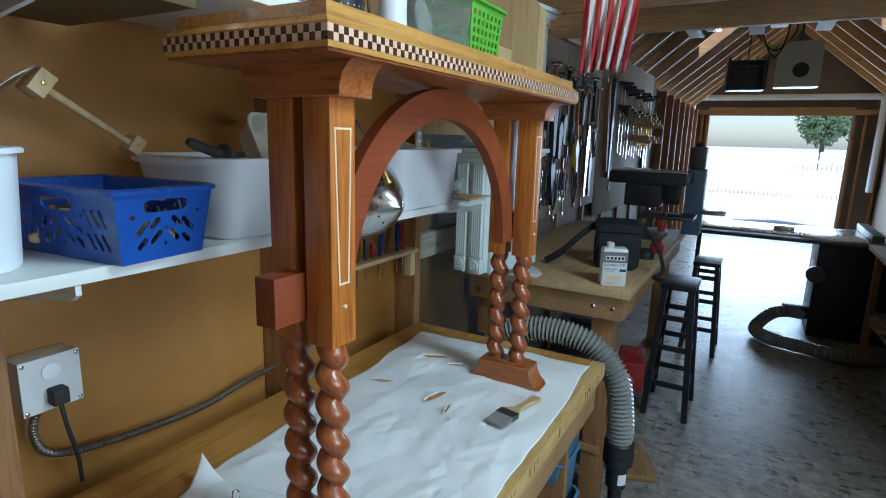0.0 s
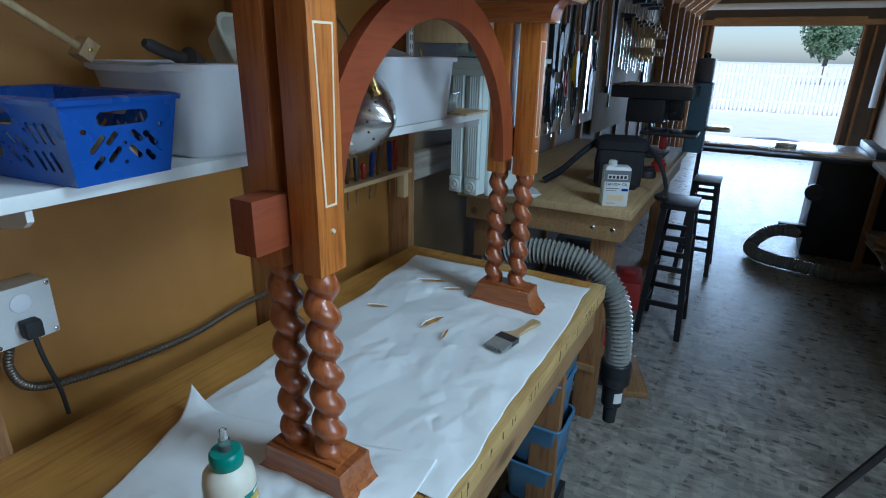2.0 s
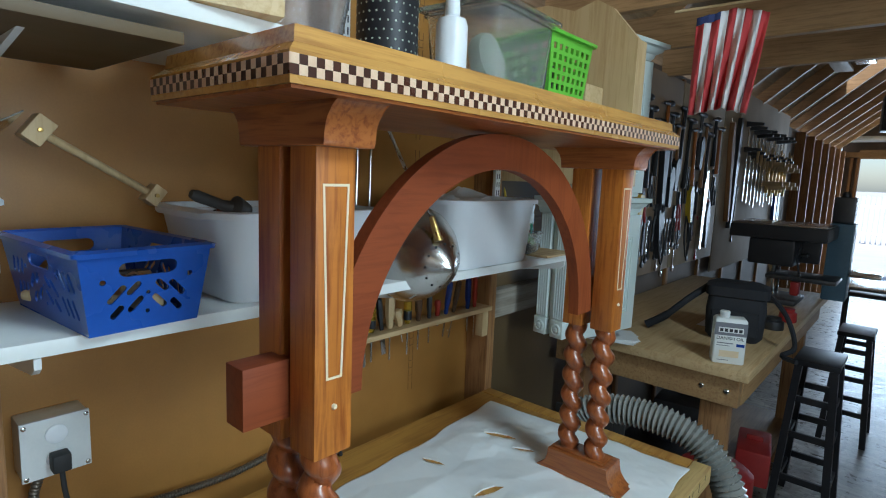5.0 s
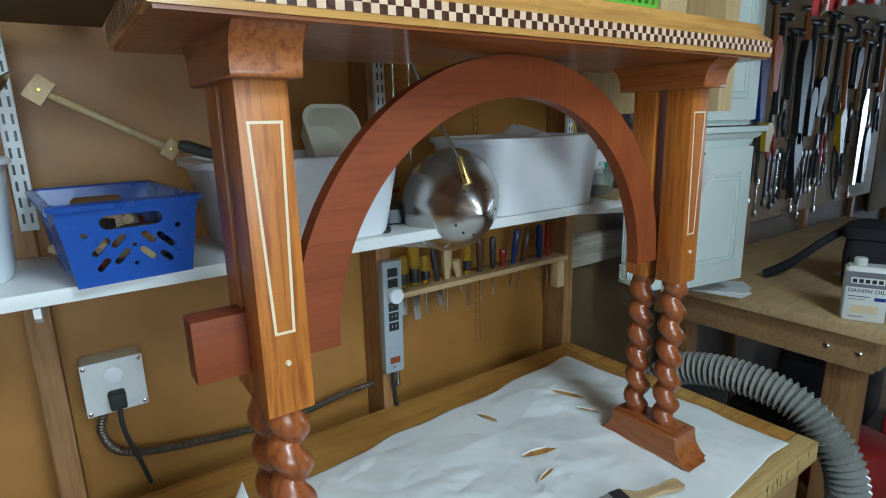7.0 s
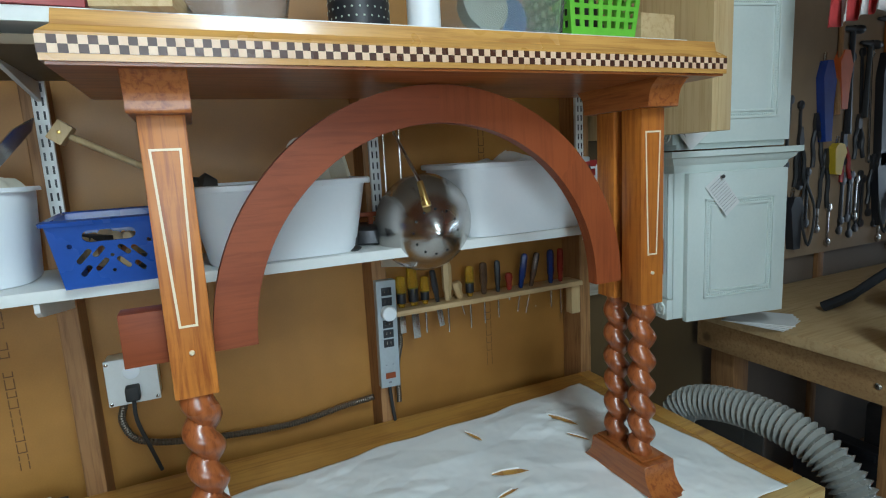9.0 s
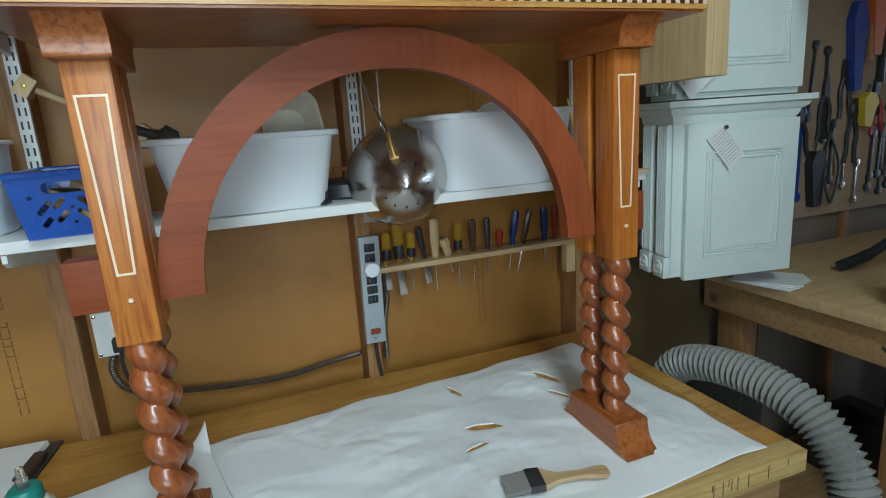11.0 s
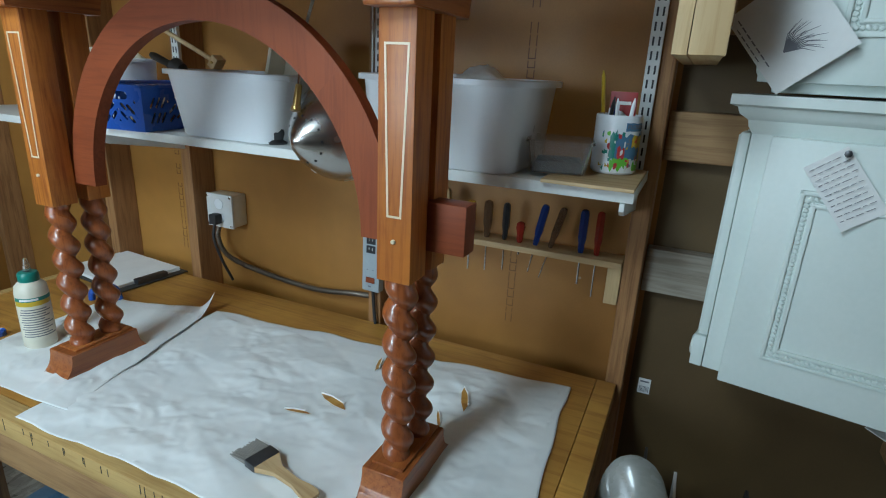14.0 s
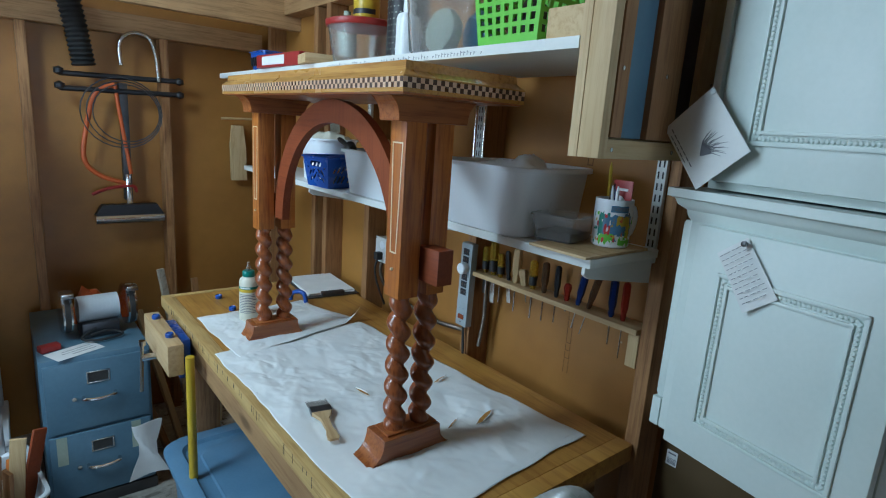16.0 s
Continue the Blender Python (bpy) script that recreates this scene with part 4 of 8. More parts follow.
# ---------------------------------------------------------------- tubs and things on the lower shelf
SZ = 1.397


def open_tub(name, x, y, bx, by, tx, ty, h, r, mat, label, rz=0, lip=0.012, dip=0.0, cat="tub"):
    t = thing(name, x, y, SZ, rz, label, cat)
    bm = new_bm()
    tub(bm, (bx, by), (tx, ty), h, r, lip=lip, dip=dip)
    part("body", bm, M[mat], t)
    bm = new_bm()
    tub_rim(bm, (tx, ty), h, r, lip=lip, dip=dip)
    part("rim", bm, M[mat], t)
    return t


t1 = open_tub("storage_tub", 0.235, 1.392, 0.115, 0.145, 0.132, 0.165, 0.162, 0.05, "plastic_white", "white plastic tub heaped with cloths on the shelf", dip=0.01)
t2 = open_tub("storage_tub", 0.225, 0.855, 0.11, 0.135, 0.13, 0.165, 0.148, 0.05, "plastic_white", "white plastic tub of turned wooden handles on the shelf", dip=0.025)
t3 = open_tub("bucket", 0.215, 0.345, 0.085, 0.085, 0.1, 0.1, 0.165, 0.08, "plastic_white", "white round bucket with rags and knives in it", lip=0.008)


def fill(parent, hx, hy, z, n, seed, mats, sizes):
    rnd = random.Random(seed)
    for i in range(n):
        bm = new_bm()
        L, r = sizes[0] + rnd.random() * (sizes[1] - sizes[0]), 0.006 + rnd.random() * 0.01
        a, e = rnd.random() * 6.28, radians(rnd.uniform(-25, 25))
        m = Matrix.Translation((rnd.uniform(-hx, hx), rnd.uniform(-hy, hy), z + rnd.uniform(-0.02, 0.015))) @ Matrix.Rotation(a, 4, "Z") @ Matrix.Rotation(radians(90) + e, 4, "Y")
        if rnd.random() < 0.6:
            lathe(bm, [(r * 0.5, -L / 2), (r, -L * 0.3), (r * 0.7, 0), (r, L * 0.3), (r * 0.4, L / 2)], 10, m)
        else:
            box(bm, -r, r, -r * 0.7, r * 0.7, -L / 2, L / 2, 0.001, m)
        part("wood_piece", bm, M[mats[i % len(mats)]], parent)


pile2 = thing("turned_pieces", 0.225, 0.855, SZ + 0.085, 0, "heap of turned wooden pieces and handles in the tub", "wood pieces")
fill(pile2, 0.08, 0.11, 0.02, 26, 5, ["pine", "cherry_z", "grime", "mahogany", "darksteel"], (0.05, 0.12))
bm = new_bm()
loft(bm, [[(x * s, y * s, z) for x, y in rounded(-0.068, 0.068, -0.062, 0.062, 0.035, 5)] for s, z in ((0.72, 0.0), (0.96, 0.045), (1.06, 0.046), (1.06, 0.05), (0.94, 0.05), (0.68, 0.005))])
single("plastic_dish", bm, M["cream"], 0.165, 0.945, SZ + 0.15, 14, "cream plastic dish standing on edge in the tub", "dish", tilt=(0, 66))
for dx, L in ((0.0, 1),):
    bm = new_bm()
    lathe(bm, [(0.0, 0), (0.016, 0.006), (0.022, 0.028), (0.011, 0.036), (0.008, 0.05), (0.009, 0.09), (0.006, 0.1)], 14)
    single("dark_knob", bm, M["grime"], 0.33, 0.745, SZ + 0.142, 0, "dark turned wooden knob resting on the tub rim", "knob", tilt=(70, 10))


def cloth_heap(name, x, y, z, rx, ry, h, mat, label, seed, n=26):
    bm = new_bm()
    g = []
    for i in range(n + 1):
        row = []
        for j in range(n + 1):
            u, v = 2 * i / n - 1, 2 * j / n - 1
            rr = max(abs(u), abs(v)) / (math.hypot(u, v) + 1e-6) if (u or v) else 1
            px, py = u * rr, v * rr
            d = min(1, math.hypot(px, py))
            nz = noise.noise(Vector((px * 2.3 + seed, py * 2.3, seed))) + 0.5 * abs(noise.noise(Vector((px * 6 + seed, py * 6, seed + 2))))
            row.append(bm.verts.new((px * rx * (1 + 0.12 * nz), py * ry * (1 + 0.12 * nz), h * ((1 - d ** 2.2) + 0.45 * nz * (1 - d ** 4)))))
        g.append(row)
    for i in range(n):
        for j in range(n):
            bm.faces.new((g[i][j], g[i + 1][j], g[i + 1][j + 1], g[i][j + 1]))
    return single(name, bm, M[mat], x, y, z, 0, label, "cloth")


cloth_heap("folded_cloth", 0.225, 1.395, SZ + 0.11, 0.122, 0.15, 0.06, "plastic_white", "white plastic bags bunched in the tub", 2.0)
cloth_heap("rag", 0.215, 0.345, SZ + 0.155, 0.09, 0.09, 0.035, "cream", "cream rag bunched in the bucket", 5.0)
bm = new_bm()
prism(bm, [(0, -0.018), (0.11, -0.02), (0.14, 0.0), (0.11, 0.018), (0, 0.02)], "xy", 0, 0.002)
single("scraper", bm, M["steel"], 0.21, 0.38, SZ + 0.19, 60, "drilled steel scraper leaning in the bucket", "scraper", tilt=(0, -38))

# blue slotted basket
bk = thing("basket", 0.252, 0.562, SZ, 5, "blue plastic basket with slanting slots, full of turning blanks", "basket")
HX, HY, TX, TY, BH = 0.122, 0.07, 0.136, 0.085, 0.108


def wall_quad(bm, p, u0, u1, v0, v1, th=0.003):
    """A patch of a basket's slanted wall; p(u, v) gives the place, u along, v up."""
    a = [p(u0, v0), p(u1, v0), p(u1, v1), p(u0, v1)]
    n = (a[1] - a[0]).cross(a[3] - a[0]).normalized() * th
    lo, hi = [bm.verts.new(q) for q in a], [bm.verts.new(q - n) for q in a]
    bm.faces.new(lo), bm.faces.new(hi[::-1])
    for i in range(4):
        bm.faces.new((lo[i], hi[i], hi[(i + 1) % 4], lo[(i + 1) % 4]))


def side_fn(c0, c1, d0, d1):
    c0, c1, d0, d1 = (Vector(q) for q in (c0, c1, d0, d1))
    return lambda u, v: (c0 * (1 - u) + c1 * u) * (1 - v) + (d0 * (1 - u) + d1 * u) * v


def slot_loop(cx, cy, half, r, deg, k=6):
    """A long round-ended hole: its middle, half length, half width and slant."""
    out, a = [], radians(deg)
    for e, a0 in ((1, -90), (-1, 90)):
        for i in range(k + 1):
            b = radians(a0 + 180 * i / k)
            x, y = e * half + r * math.cos(b), r * math.sin(b)
            out.append((cx + x * math.cos(a) - y * math.sin(a), cy + x * math.sin(a) + y * math.cos(a)))
    return out


def pierced(w, h, holes, p, name, mat, parent):
    """A moulded wall w by h with holes cut through it, laid on the slanted side p(u, v)."""
    pts, edges, loops = [], [], []
    for lp_ in [[(0, 0), (w, 0), (w, h), (0, h)], *holes]:
        b0 = len(pts)
        pts += [Vector(q) for q in lp_]
        edges += [(b0 + i, b0 + (i + 1) % len(lp_)) for i in range(len(lp_))]
    vs, _, tris, _, _, _ = geometry.delaunay_2d_cdt(pts, edges, [], 0, 1e-6)

    def inside(c, lp_):
        hit = False
        for (x0, y0), (x1, y1) in zip(lp_, lp_[1:] + lp_[:1]):
            if (y0 > c[1]) != (y1 > c[1]) and c[0] < x0 + (c[1] - y0) * (x1 - x0) / (y1 - y0):
                hit = not hit
        return hit
    bm = new_bm()
    bv = [bm.verts.new(p(v.x / w, v.y / h)) for v in vs]
    for f in tris:
        c = sum((vs[k] for k in f), Vector((0, 0))) / 3
        if not any(inside(c, lp_) for lp_ in holes):
            bm.faces.new([bv[k] for k in f])
    ob = part(name, bm, mat, parent, smooth=False)
    so = ob.modifiers.new("thickness", "SOLIDIFY")
    so.thickness = 0.0028
    return ob


def burst(w, h):
    """The basket's pattern: a grip hole, slots that slant away from the middle on both sides, round holes between."""
    m, q = w / 2, h / 0.108
    out = [slot_loop(m, 0.082 * q, 0.026, 0.0095, 0)]
    for sg in (-1, 1):
        for dx, y, half in ((0.018, 0.056, 0.007), (0.016, 0.034, 0.009), (0.039, 0.050, 0.011), (0.040, 0.026, 0.007)):
            out.append(slot_loop(m + sg * dx, y * q, half, 0.0042, -45 * sg))
        out.append(slot_loop(m + sg * 0.054, 0.068 * q, 0.0, 0.0038, 0))
        if w > 0.2:
            for k in range(3):
                for y in (0.03, 0.066):
                    out.append(slot_loop(m + sg * (0.068 + 0.016 * k), y * q, 0.011, 0.0036, -62 * sg))
    out.append(slot_loop(m, 0.048 * q, 0.0, 0.0028, 0))
    out.append(slot_loop(m, 0.022 * q, 0.0, 0.0030, 0))
    return out


corn_b = [(HX, -HY, 0.002), (HX, HY, 0.002), (-HX, HY, 0.002), (-HX, -HY, 0.002)]
corn_t = [(TX, -TY, BH), (TX, TY, BH), (-TX, TY, BH), (-TX, -TY, BH)]
bm = new_bm()
box(bm, -HX, HX, -HY, HY, 0, 0.003)
part("bottom", bm, M["blue"], bk)
for i in range(4):
    j = (i + 1) % 4
    p = side_fn(corn_b[i], corn_b[j], corn_t[i], corn_t[j])
    w = 0.155 if i % 2 == 0 else 0.258
    pierced(w, BH, burst(w, BH), p, "side", M["blue"], bk)
bm = new_bm()
lp = lambda g, z: [(x, y, z) for x, y in rounded(-TX - g, TX + g, -TY - g, TY + g, 0.012, 3)]
loft(bm, [lp(0.0, BH - 0.006), lp(0.007, BH - 0.006), lp(0.008, BH), lp(0.0, BH + 0.003), lp(-0.004, BH)], False, False)
part("rim", bm, M["blue"], bk)
pile = thing("turning_blanks", 0.252, 0.562, SZ + 0.004, 5, "heap of small wooden blanks and dowels in the blue basket", "wood pieces")
fill(pile, 0.07, 0.03, 0.025, 18, 11, ["pine", "grime", "pine", "mahogany"], (0.06, 0.12))
fill(pile, 0.07, 0.03, 0.052, 14, 12, ["pine", "grime", "inlay", "cherry_z"], (0.06, 0.11))

# small figurine, round lid with rods, cone shade on its brass arm
bm = new_bm()
lathe(bm, [(0.018, 0), (0.02, 0.004), (0.012, 0.01), (0.015, 0.025), (0.012, 0.04), (0.007, 0.045), (0.010, 0.053), (0.008, 0.062), (0.0, 0.066)], 12, shape=lambda a: 1 + 0.2 * math.cos(3 * a))
single("pewter_figurine", bm, M["darksteel"], 0.31, 0.985, SZ, 0, "small dark pewter figurine on the shelf edge", "figurine")
lid = thing("metal_lid", 0.20, 1.06, SZ, 0, "dark round metal lid with a bar handle lying on the shelf", "lid")
bm = new_bm()
lathe(bm, [(0.07, 0), (0.074, 0.004), (0.074, 0.03), (0.066, 0.036), (0, 0.038)], 28)
part("disc", bm, M["darksteel"], lid)
bm = new_bm()
box(bm, -0.006, 0.006, -0.03, 0.03, 0.055, 0.065, 0.002)
box(bm, -0.005, 0.005, -0.005, 0.005, 0.036, 0.056)
part("handle", bm, M["mahogany"], lid)
for dy in (0.045, 0.085):
    bm = new_bm()
    tube(bm, [(0, 0, 0), (0.004, 0.002, 0.36)], 0.0028, 8)
    single("steel_rod", bm, M["steel"], 0.13, 1.08 + dy, SZ + 0.001, 0, "thin steel rod standing against the wall", "rod", "steel rods")
lamp = thing("cone_lamp", 0.432, 1.13, 1.425, 0, "brushed steel cone lamp shade with vent holes on a brass swivel", "lamp")
bm = new_bm()
prof = [(0.0, 0.0), (0.006, -0.001), (0.014, -0.006), (0.026, -0.013), (0.062, -0.047), (0.091, -0.086), (0.104, -0.114), (0.106, -0.13), (0.104, -0.13), (0.102, -0.114), (0.089, -0.087), (0.06, -0.049), (0.01, -0.01)]
mc = Matrix.Rotation(radians(-8), 4, "Z") @ Matrix.Rotation(radians(90 + 6), 4, "Y")
lathe(bm, prof[::-1], 48, mc)
part("shade", bm, M["steel"], lamp, "brushed steel cone")
for k in range(12):
    bm = new_bm()
    a = 2 * math.pi * k / 12
    m = mc @ Matrix.Translation((0.046 * math.cos(a), 0.046 * math.sin(a), -0.0315)) @ Matrix.Rotation(a, 4, "Z") @ Matrix.Rotation(radians(45), 4, "Y")
    lathe(bm, [(0.0026, -0.001), (0.0026, 0.0008)], 10, m)
    part("vent_hole", bm, M["black"], lamp)
bm = new_bm()
tube(bm, [(-0.03, -0.014, 0.06), (-0.046, -0.018, 0.104)], [0.008, 0.0065], 12)
tube(bm, [(-0.028, -0.0135, 0.056), (-0.031, -0.014, 0.064)], 0.0095, 12)
part("swivel", bm, M["brass"], lamp, "brass swivel")
bm = new_bm()
tube(bm, [(-0.046, -0.018, 0.104), (-0.10, -0.045, 0.20), (-0.18, -0.055, 0.335)], 0.0035, 8)
part("arm", bm, M["steel"], lamp)

# right end of the shelf: board, box, mug
bm = new_bm()
box(bm, 0.15, 0.372, 1.60, 1.752, SZ, SZ + 0.006, 0.001)
single("loose_board", bm, M["pine_y"], 0, 0, 0, 0, "thin loose board on the shelf end", "board", smooth=False)
fb = thing("food_box", 0.27, 1.605, SZ + 0.007, 12, "clear plastic food box half full of small screws", "box")
bm = new_bm()
tub(bm, (0.045, 0.045), (0.055, 0.055), 0.058, 0.015, 0.0015, 0.005)
part("body", bm, M["clearplastic"], fb)
bm = new_bm()
tub_rim(bm, (0.055, 0.055), 0.058, 0.015, 0.0015, 0.005)
part("rim", bm, M["clearplastic"], fb)
bm = new_bm()
box(bm, -0.042, 0.042, -0.042, 0.042, 0.003, 0.022, 0.004)
part("contents", bm, M["grime"], fb)
mug = thing("souvenir_mug", 0.215, 1.695, SZ + 0.007, 42, "white souvenir mug printed with a colourful state map, holding pencils", "mug")
bm = new_bm()
lathe(bm, [(0.036, 0), (0.0405, 0.004), (0.041, 0.1), (0.0405, 0.104), (0.038, 0.104), (0.037, 0.1), (0.037, 0.006)], 32)
part("cup", bm, M["plastic_white"], mug)
bm = new_bm()
tube(bm, curve_pts([(-0.0, 0.04, 0.085), (0, 0.062, 0.082), (0, 0.07, 0.055), (0, 0.06, 0.026), (0, 0.04, 0.018)], 5), 0.0055, 8)
bmesh.ops.rotate(bm, verts=bm.verts, cent=(0, 0, 0), matrix=Matrix.Rotation(radians(38), 3, "Z"))
part("handle", bm, M["plastic_white"], mug)


def on_mug(parent, name, mat, u0, u1, v0, v1, wig=0.0, seed=0, n=10, r=0.0414):
    """A printed patch on the round of the mug: u in degrees, v in metres of height."""
    bm = new_bm()
    lo, hi = [], []
    for i in range(n + 1):
        u = u0 + (u1 - u0) * i / n
        w0, w1 = wig * noise.noise(Vector((u * 0.11, seed, 0))), wig * noise.noise(Vector((u * 0.13, seed + 4, 1)))
        for lst, v in ((lo, v0 + w0), (hi, v1 + w1)):
            lst.append(bm.verts.new((r * math.cos(radians(u)), r * math.sin(radians(u)), v)))
    for i in range(n):
        bm.faces.new((lo[i], lo[i + 1], hi[i + 1], hi[i]))
    return part(name, bm, M[mat], parent)


on_mug(mug, "printed_sea", "bluelt", -40, 55, 0.028, 0.072, 0.01, 1)
on_mug(mug, "printed_land", "yellow", 5, 48, 0.05, 0.07, 0.008, 2, r=0.0416)
on_mug(mug, "printed_land", "yellow", 35, 50, 0.022, 0.056, 0.006, 3, r=0.0417)
on_mug(mug, "printed_shrub", "green", -45, 0, 0.012, 0.03, 0.012, 6, r=0.0417)
on_mug(mug, "printed_shrub", "green", 15, 60, 0.008, 0.02, 0.012, 7, r=0.0416)
on_mug(mug, "printed_palm", "teal", -50, -35, 0.025, 0.075, 0.012, 8, r=0.0416)
on_mug(mug, "printed_flower", "flag_red", -30, -12, 0.03, 0.05, 0.014, 9, r=0.0418)
on_mug(mug, "printed_banner", "bluelt", -15, 40, 0.078, 0.092, 0.003, 10)
rnd = random.Random(77)
for k in range(46):
    u, v = rnd.uniform(-75, 62), rnd.uniform(0.008, 0.07)
    on_mug(mug, "printed_detail", ("green", "teal", "flag_red", "bluelt", "ink", "yellow", "orange", "paper")[k % 8], u, u + rnd.uniform(3, 9), v, v + rnd.uniform(0.003, 0.009), 0.006, k, 4, 0.0419)
for i, ch in enumerate("FLORIDA"):
    a = radians(-9 + i * 7.4)
    text_mesh(ch, 0.0105, M["ink"], mug, Matrix.Translation((0.0421 * math.cos(a), 0.0419 * math.sin(a), 0.085)) @ Matrix.Rotation(a + radians(90), 4, "Z") @ Matrix.Rotation(radians(90), 4, "X"))
for k, (dx, dy, tx, ty, mt, L) in enumerate(((-0.01, -0.02, 8, -8, "yellow", 0.175), (0.012, -0.024, -4, -12, "black", 0.13), (0.0, 0.0, 3, 2, "plastic_white", 0.125), (0.01, 0.012, -6, 10, "plastic_white", 0.13), (-0.012, -0.008, 4, -3, "bluedriver", 0.12))):
    bm = new_bm()
    lathe(bm, [(0.0036, 0), (0.0036, L - 0.012), (0.001, L)], 7)
    single("pencil", bm, M[mt], 0.215 + dx, 1.695 + dy, SZ + 0.014, 0, "pencil or pen standing in the mug", "pencil", "pencils in the mug", tilt=(tx, ty))
pk = thing("lead_packet", 0.19, 1.695, SZ + 0.075, 90, "red and white packet of pencil leads in the mug", "packet")
bm = new_bm()
box(bm, -0.024, 0.024, -0.001, 0.001, 0, 0.075, 0.0006)
part("card", bm, M["red"], pk)
bm = new_bm()
prism(bm, [(-0.024, 0), (0.024, 0), (0.024, 0.02), (0, 0.04), (-0.024, 0.045)], "xz", -0.0016, -0.0011)
part("white_panel", bm, M["paper"], pk)
bars(pk, M["paper"], [(-0.012, 0.014, -0.0016, -0.0011, 0.052, 0.058)])

# ---------------------------------------------------------------- on the wall: power strip, outlet, screwdriver rack, conduit, stencils
ps = thing("power_strip", 0.0895, 1.108, 1.0, 0, "grey steel power strip with six outlets screwed to the stud", "power strip", tilt=(-1, 0))
bm = new_bm()
box(bm, 0, 0.026, -0.026, 0.026, 0, 0.28, 0.004)
part("case", bm, M["stripgrey"], ps, "light grey enamelled case")
for i, z in enumerate((0.252, 0.226, 0.168, 0.143, 0.118)):
    bm = new_bm()
    box(bm, 0.0255, 0.027, -0.0135, 0.0135, z - 0.0105, z + 0.0105, 0.001)
    o = part("outlet", bm, M["black"], ps)
    bm = new_bm()
    for dy in (-0.005, 0.005):
        box(bm, 0.0268, 0.0275, dy - 0.001, dy + 0.001, z - 0.003, z + 0.005)
    part("slot", bm, M["steel"], o, smooth=False)
bm = new_bm()
lathe(bm, [(0.0185, 0), (0.0185, 0.018), (0.016, 0.021), (0, 0.021)], 24, Matrix.Translation((0.0265, 0, 0.198)) @ Matrix.Rotation(radians(90), 4, "Y"))
part("plug_adapter", bm, M["plastic_white"], ps, "round white plug-in adapter")
bm = new_bm()
box(bm, 0.0255, 0.029, -0.013, 0.013, 0.025, 0.04, 0.001)
part("switch", bm, M["mahogany"], ps)
bars(ps, M["ink"], [(0.0259, 0.0265, -0.006, 0.002, 0.012, 0.016), (0.0259, 0.0265, -0.012, -0.008, 0.06, 0.062), (0.0259, 0.0265, 0.006, 0.01, 0.06, 0.062)])
bm = new_bm()
tube(bm, curve_pts([(0.012, 0.0, 0.0), (0.012, 0.004, -0.05), (0.012, 0.01, -0.098)], 5), 0.0045, 8)
part("cord", bm, M["rubber"], ps)

ob_ = thing("outlet_box", 0.061, 0.533, 1.076, 0, "white double outlet on a steel box with a black plug", "outlet")
bm = new_bm()
box(bm, -0.06, -0.006, -0.05, 0.05, 0, 0.1, 0.004)
part("box", bm, M["cream"], ob_)
bm = new_bm()
box(bm, -0.0055, 0.0015, -0.051, 0.051, -0.002, 0.102, 0.002)
cov = part("cover", bm, M["shelfmetal"], ob_)
for yy in (-0.022, 0.022):
    bm = new_bm()
    lathe(bm, [(0.0165, 0), (0.0165, 0.003), (0.015, 0.004), (0, 0.004)], 20, Matrix.Translation((0.001, 0, 0.05 + yy)) @ Matrix.Rotation(radians(90), 4, "Y"))
    part("receptacle", bm, M["plastic_white"], cov)
for yy, zz in ((-0.045, 0.095), (0.045, 0.095), (-0.045, 0.005), (0.045, 0.005)):
    bm = new_bm()
    lathe(bm, [(0.004, 0), (0.004, 0.002), (0.002, 0.003)], 8, Matrix.Translation((0.0015, yy, zz)) @ Matrix.Rotation(radians(90), 4, "Y"))
    part("screw", bm, M["steel"], cov)
bm = new_bm()
box(bm, 0.006, 0.034, -0.014, 0.014, 0.013, 0.045, 0.005)
plug = part("plug", bm, M["rubber"], ob_, "black plug in the lower socket")
bm = new_bm()
tube(bm, curve_pts([(0.024, 0, 0.016), (0.034, 0.002, -0.03), (0.024, 0.018, -0.1), (0.0, 0.032, -0.172)], 8), 0.0042, 8)
part("cable", bm, M["rubber"], plug)


def ribbed(name, ctrl, r, mat, label, cat, pitch=0.006, amp=0.12, seg=12, steps=40, kind=""):
    pts = curve_pts(ctrl, steps)
    rs, L = [], 0.0
    dense, prev = [], None
    for p in pts:
        if prev is not None:
            L += (p - prev).length
        prev = p
    total = L
    cnt = int(total / pitch * 4)
    # resample evenly
    acc, i, out = 0.0, 0, [pts[0]]
    stepl = total / cnt
    for a, b in zip(pts, pts[1:]):
        d = (b - a).length
        while acc + d >= stepl * len(out):
            t = (stepl * len(out) - acc) / d
            out.append(a.lerp(b, t))
            if len(out) > cnt:
                break
        acc += d
    rs = [r * (1 + amp * math.sin(k * math.pi / 2)) for k in range(len(out))]
    bm = new_bm()
    tube(bm, out, rs, seg)
    return single(name, bm, M[mat], 0, 0, 0, 0, label, cat, kind=kind)


ribbed("flexible_conduit", [(0.045, 0.51, 1.075), (0.045, 0.50, 1.03), (0.04, 0.53, 0.975), (0.035, 0.64, 0.945), (0.03, 0.85, 0.925), (0.03, 1.0, 0.94), (0.06, 1.075, 0.96)], 0.0075, "conduit", "flexible metal conduit sagging along the wall behind the bench", "conduit")
ribbed("flexible_conduit", [(0.05, 1.155, 1.17), (0.06, 1.16, 1.1), (0.05, 1.15, 1.03), (0.06, 1.145, 0.93)], 0.0065, "conduit", "flexible metal conduit dropping beside the stud", "conduit")

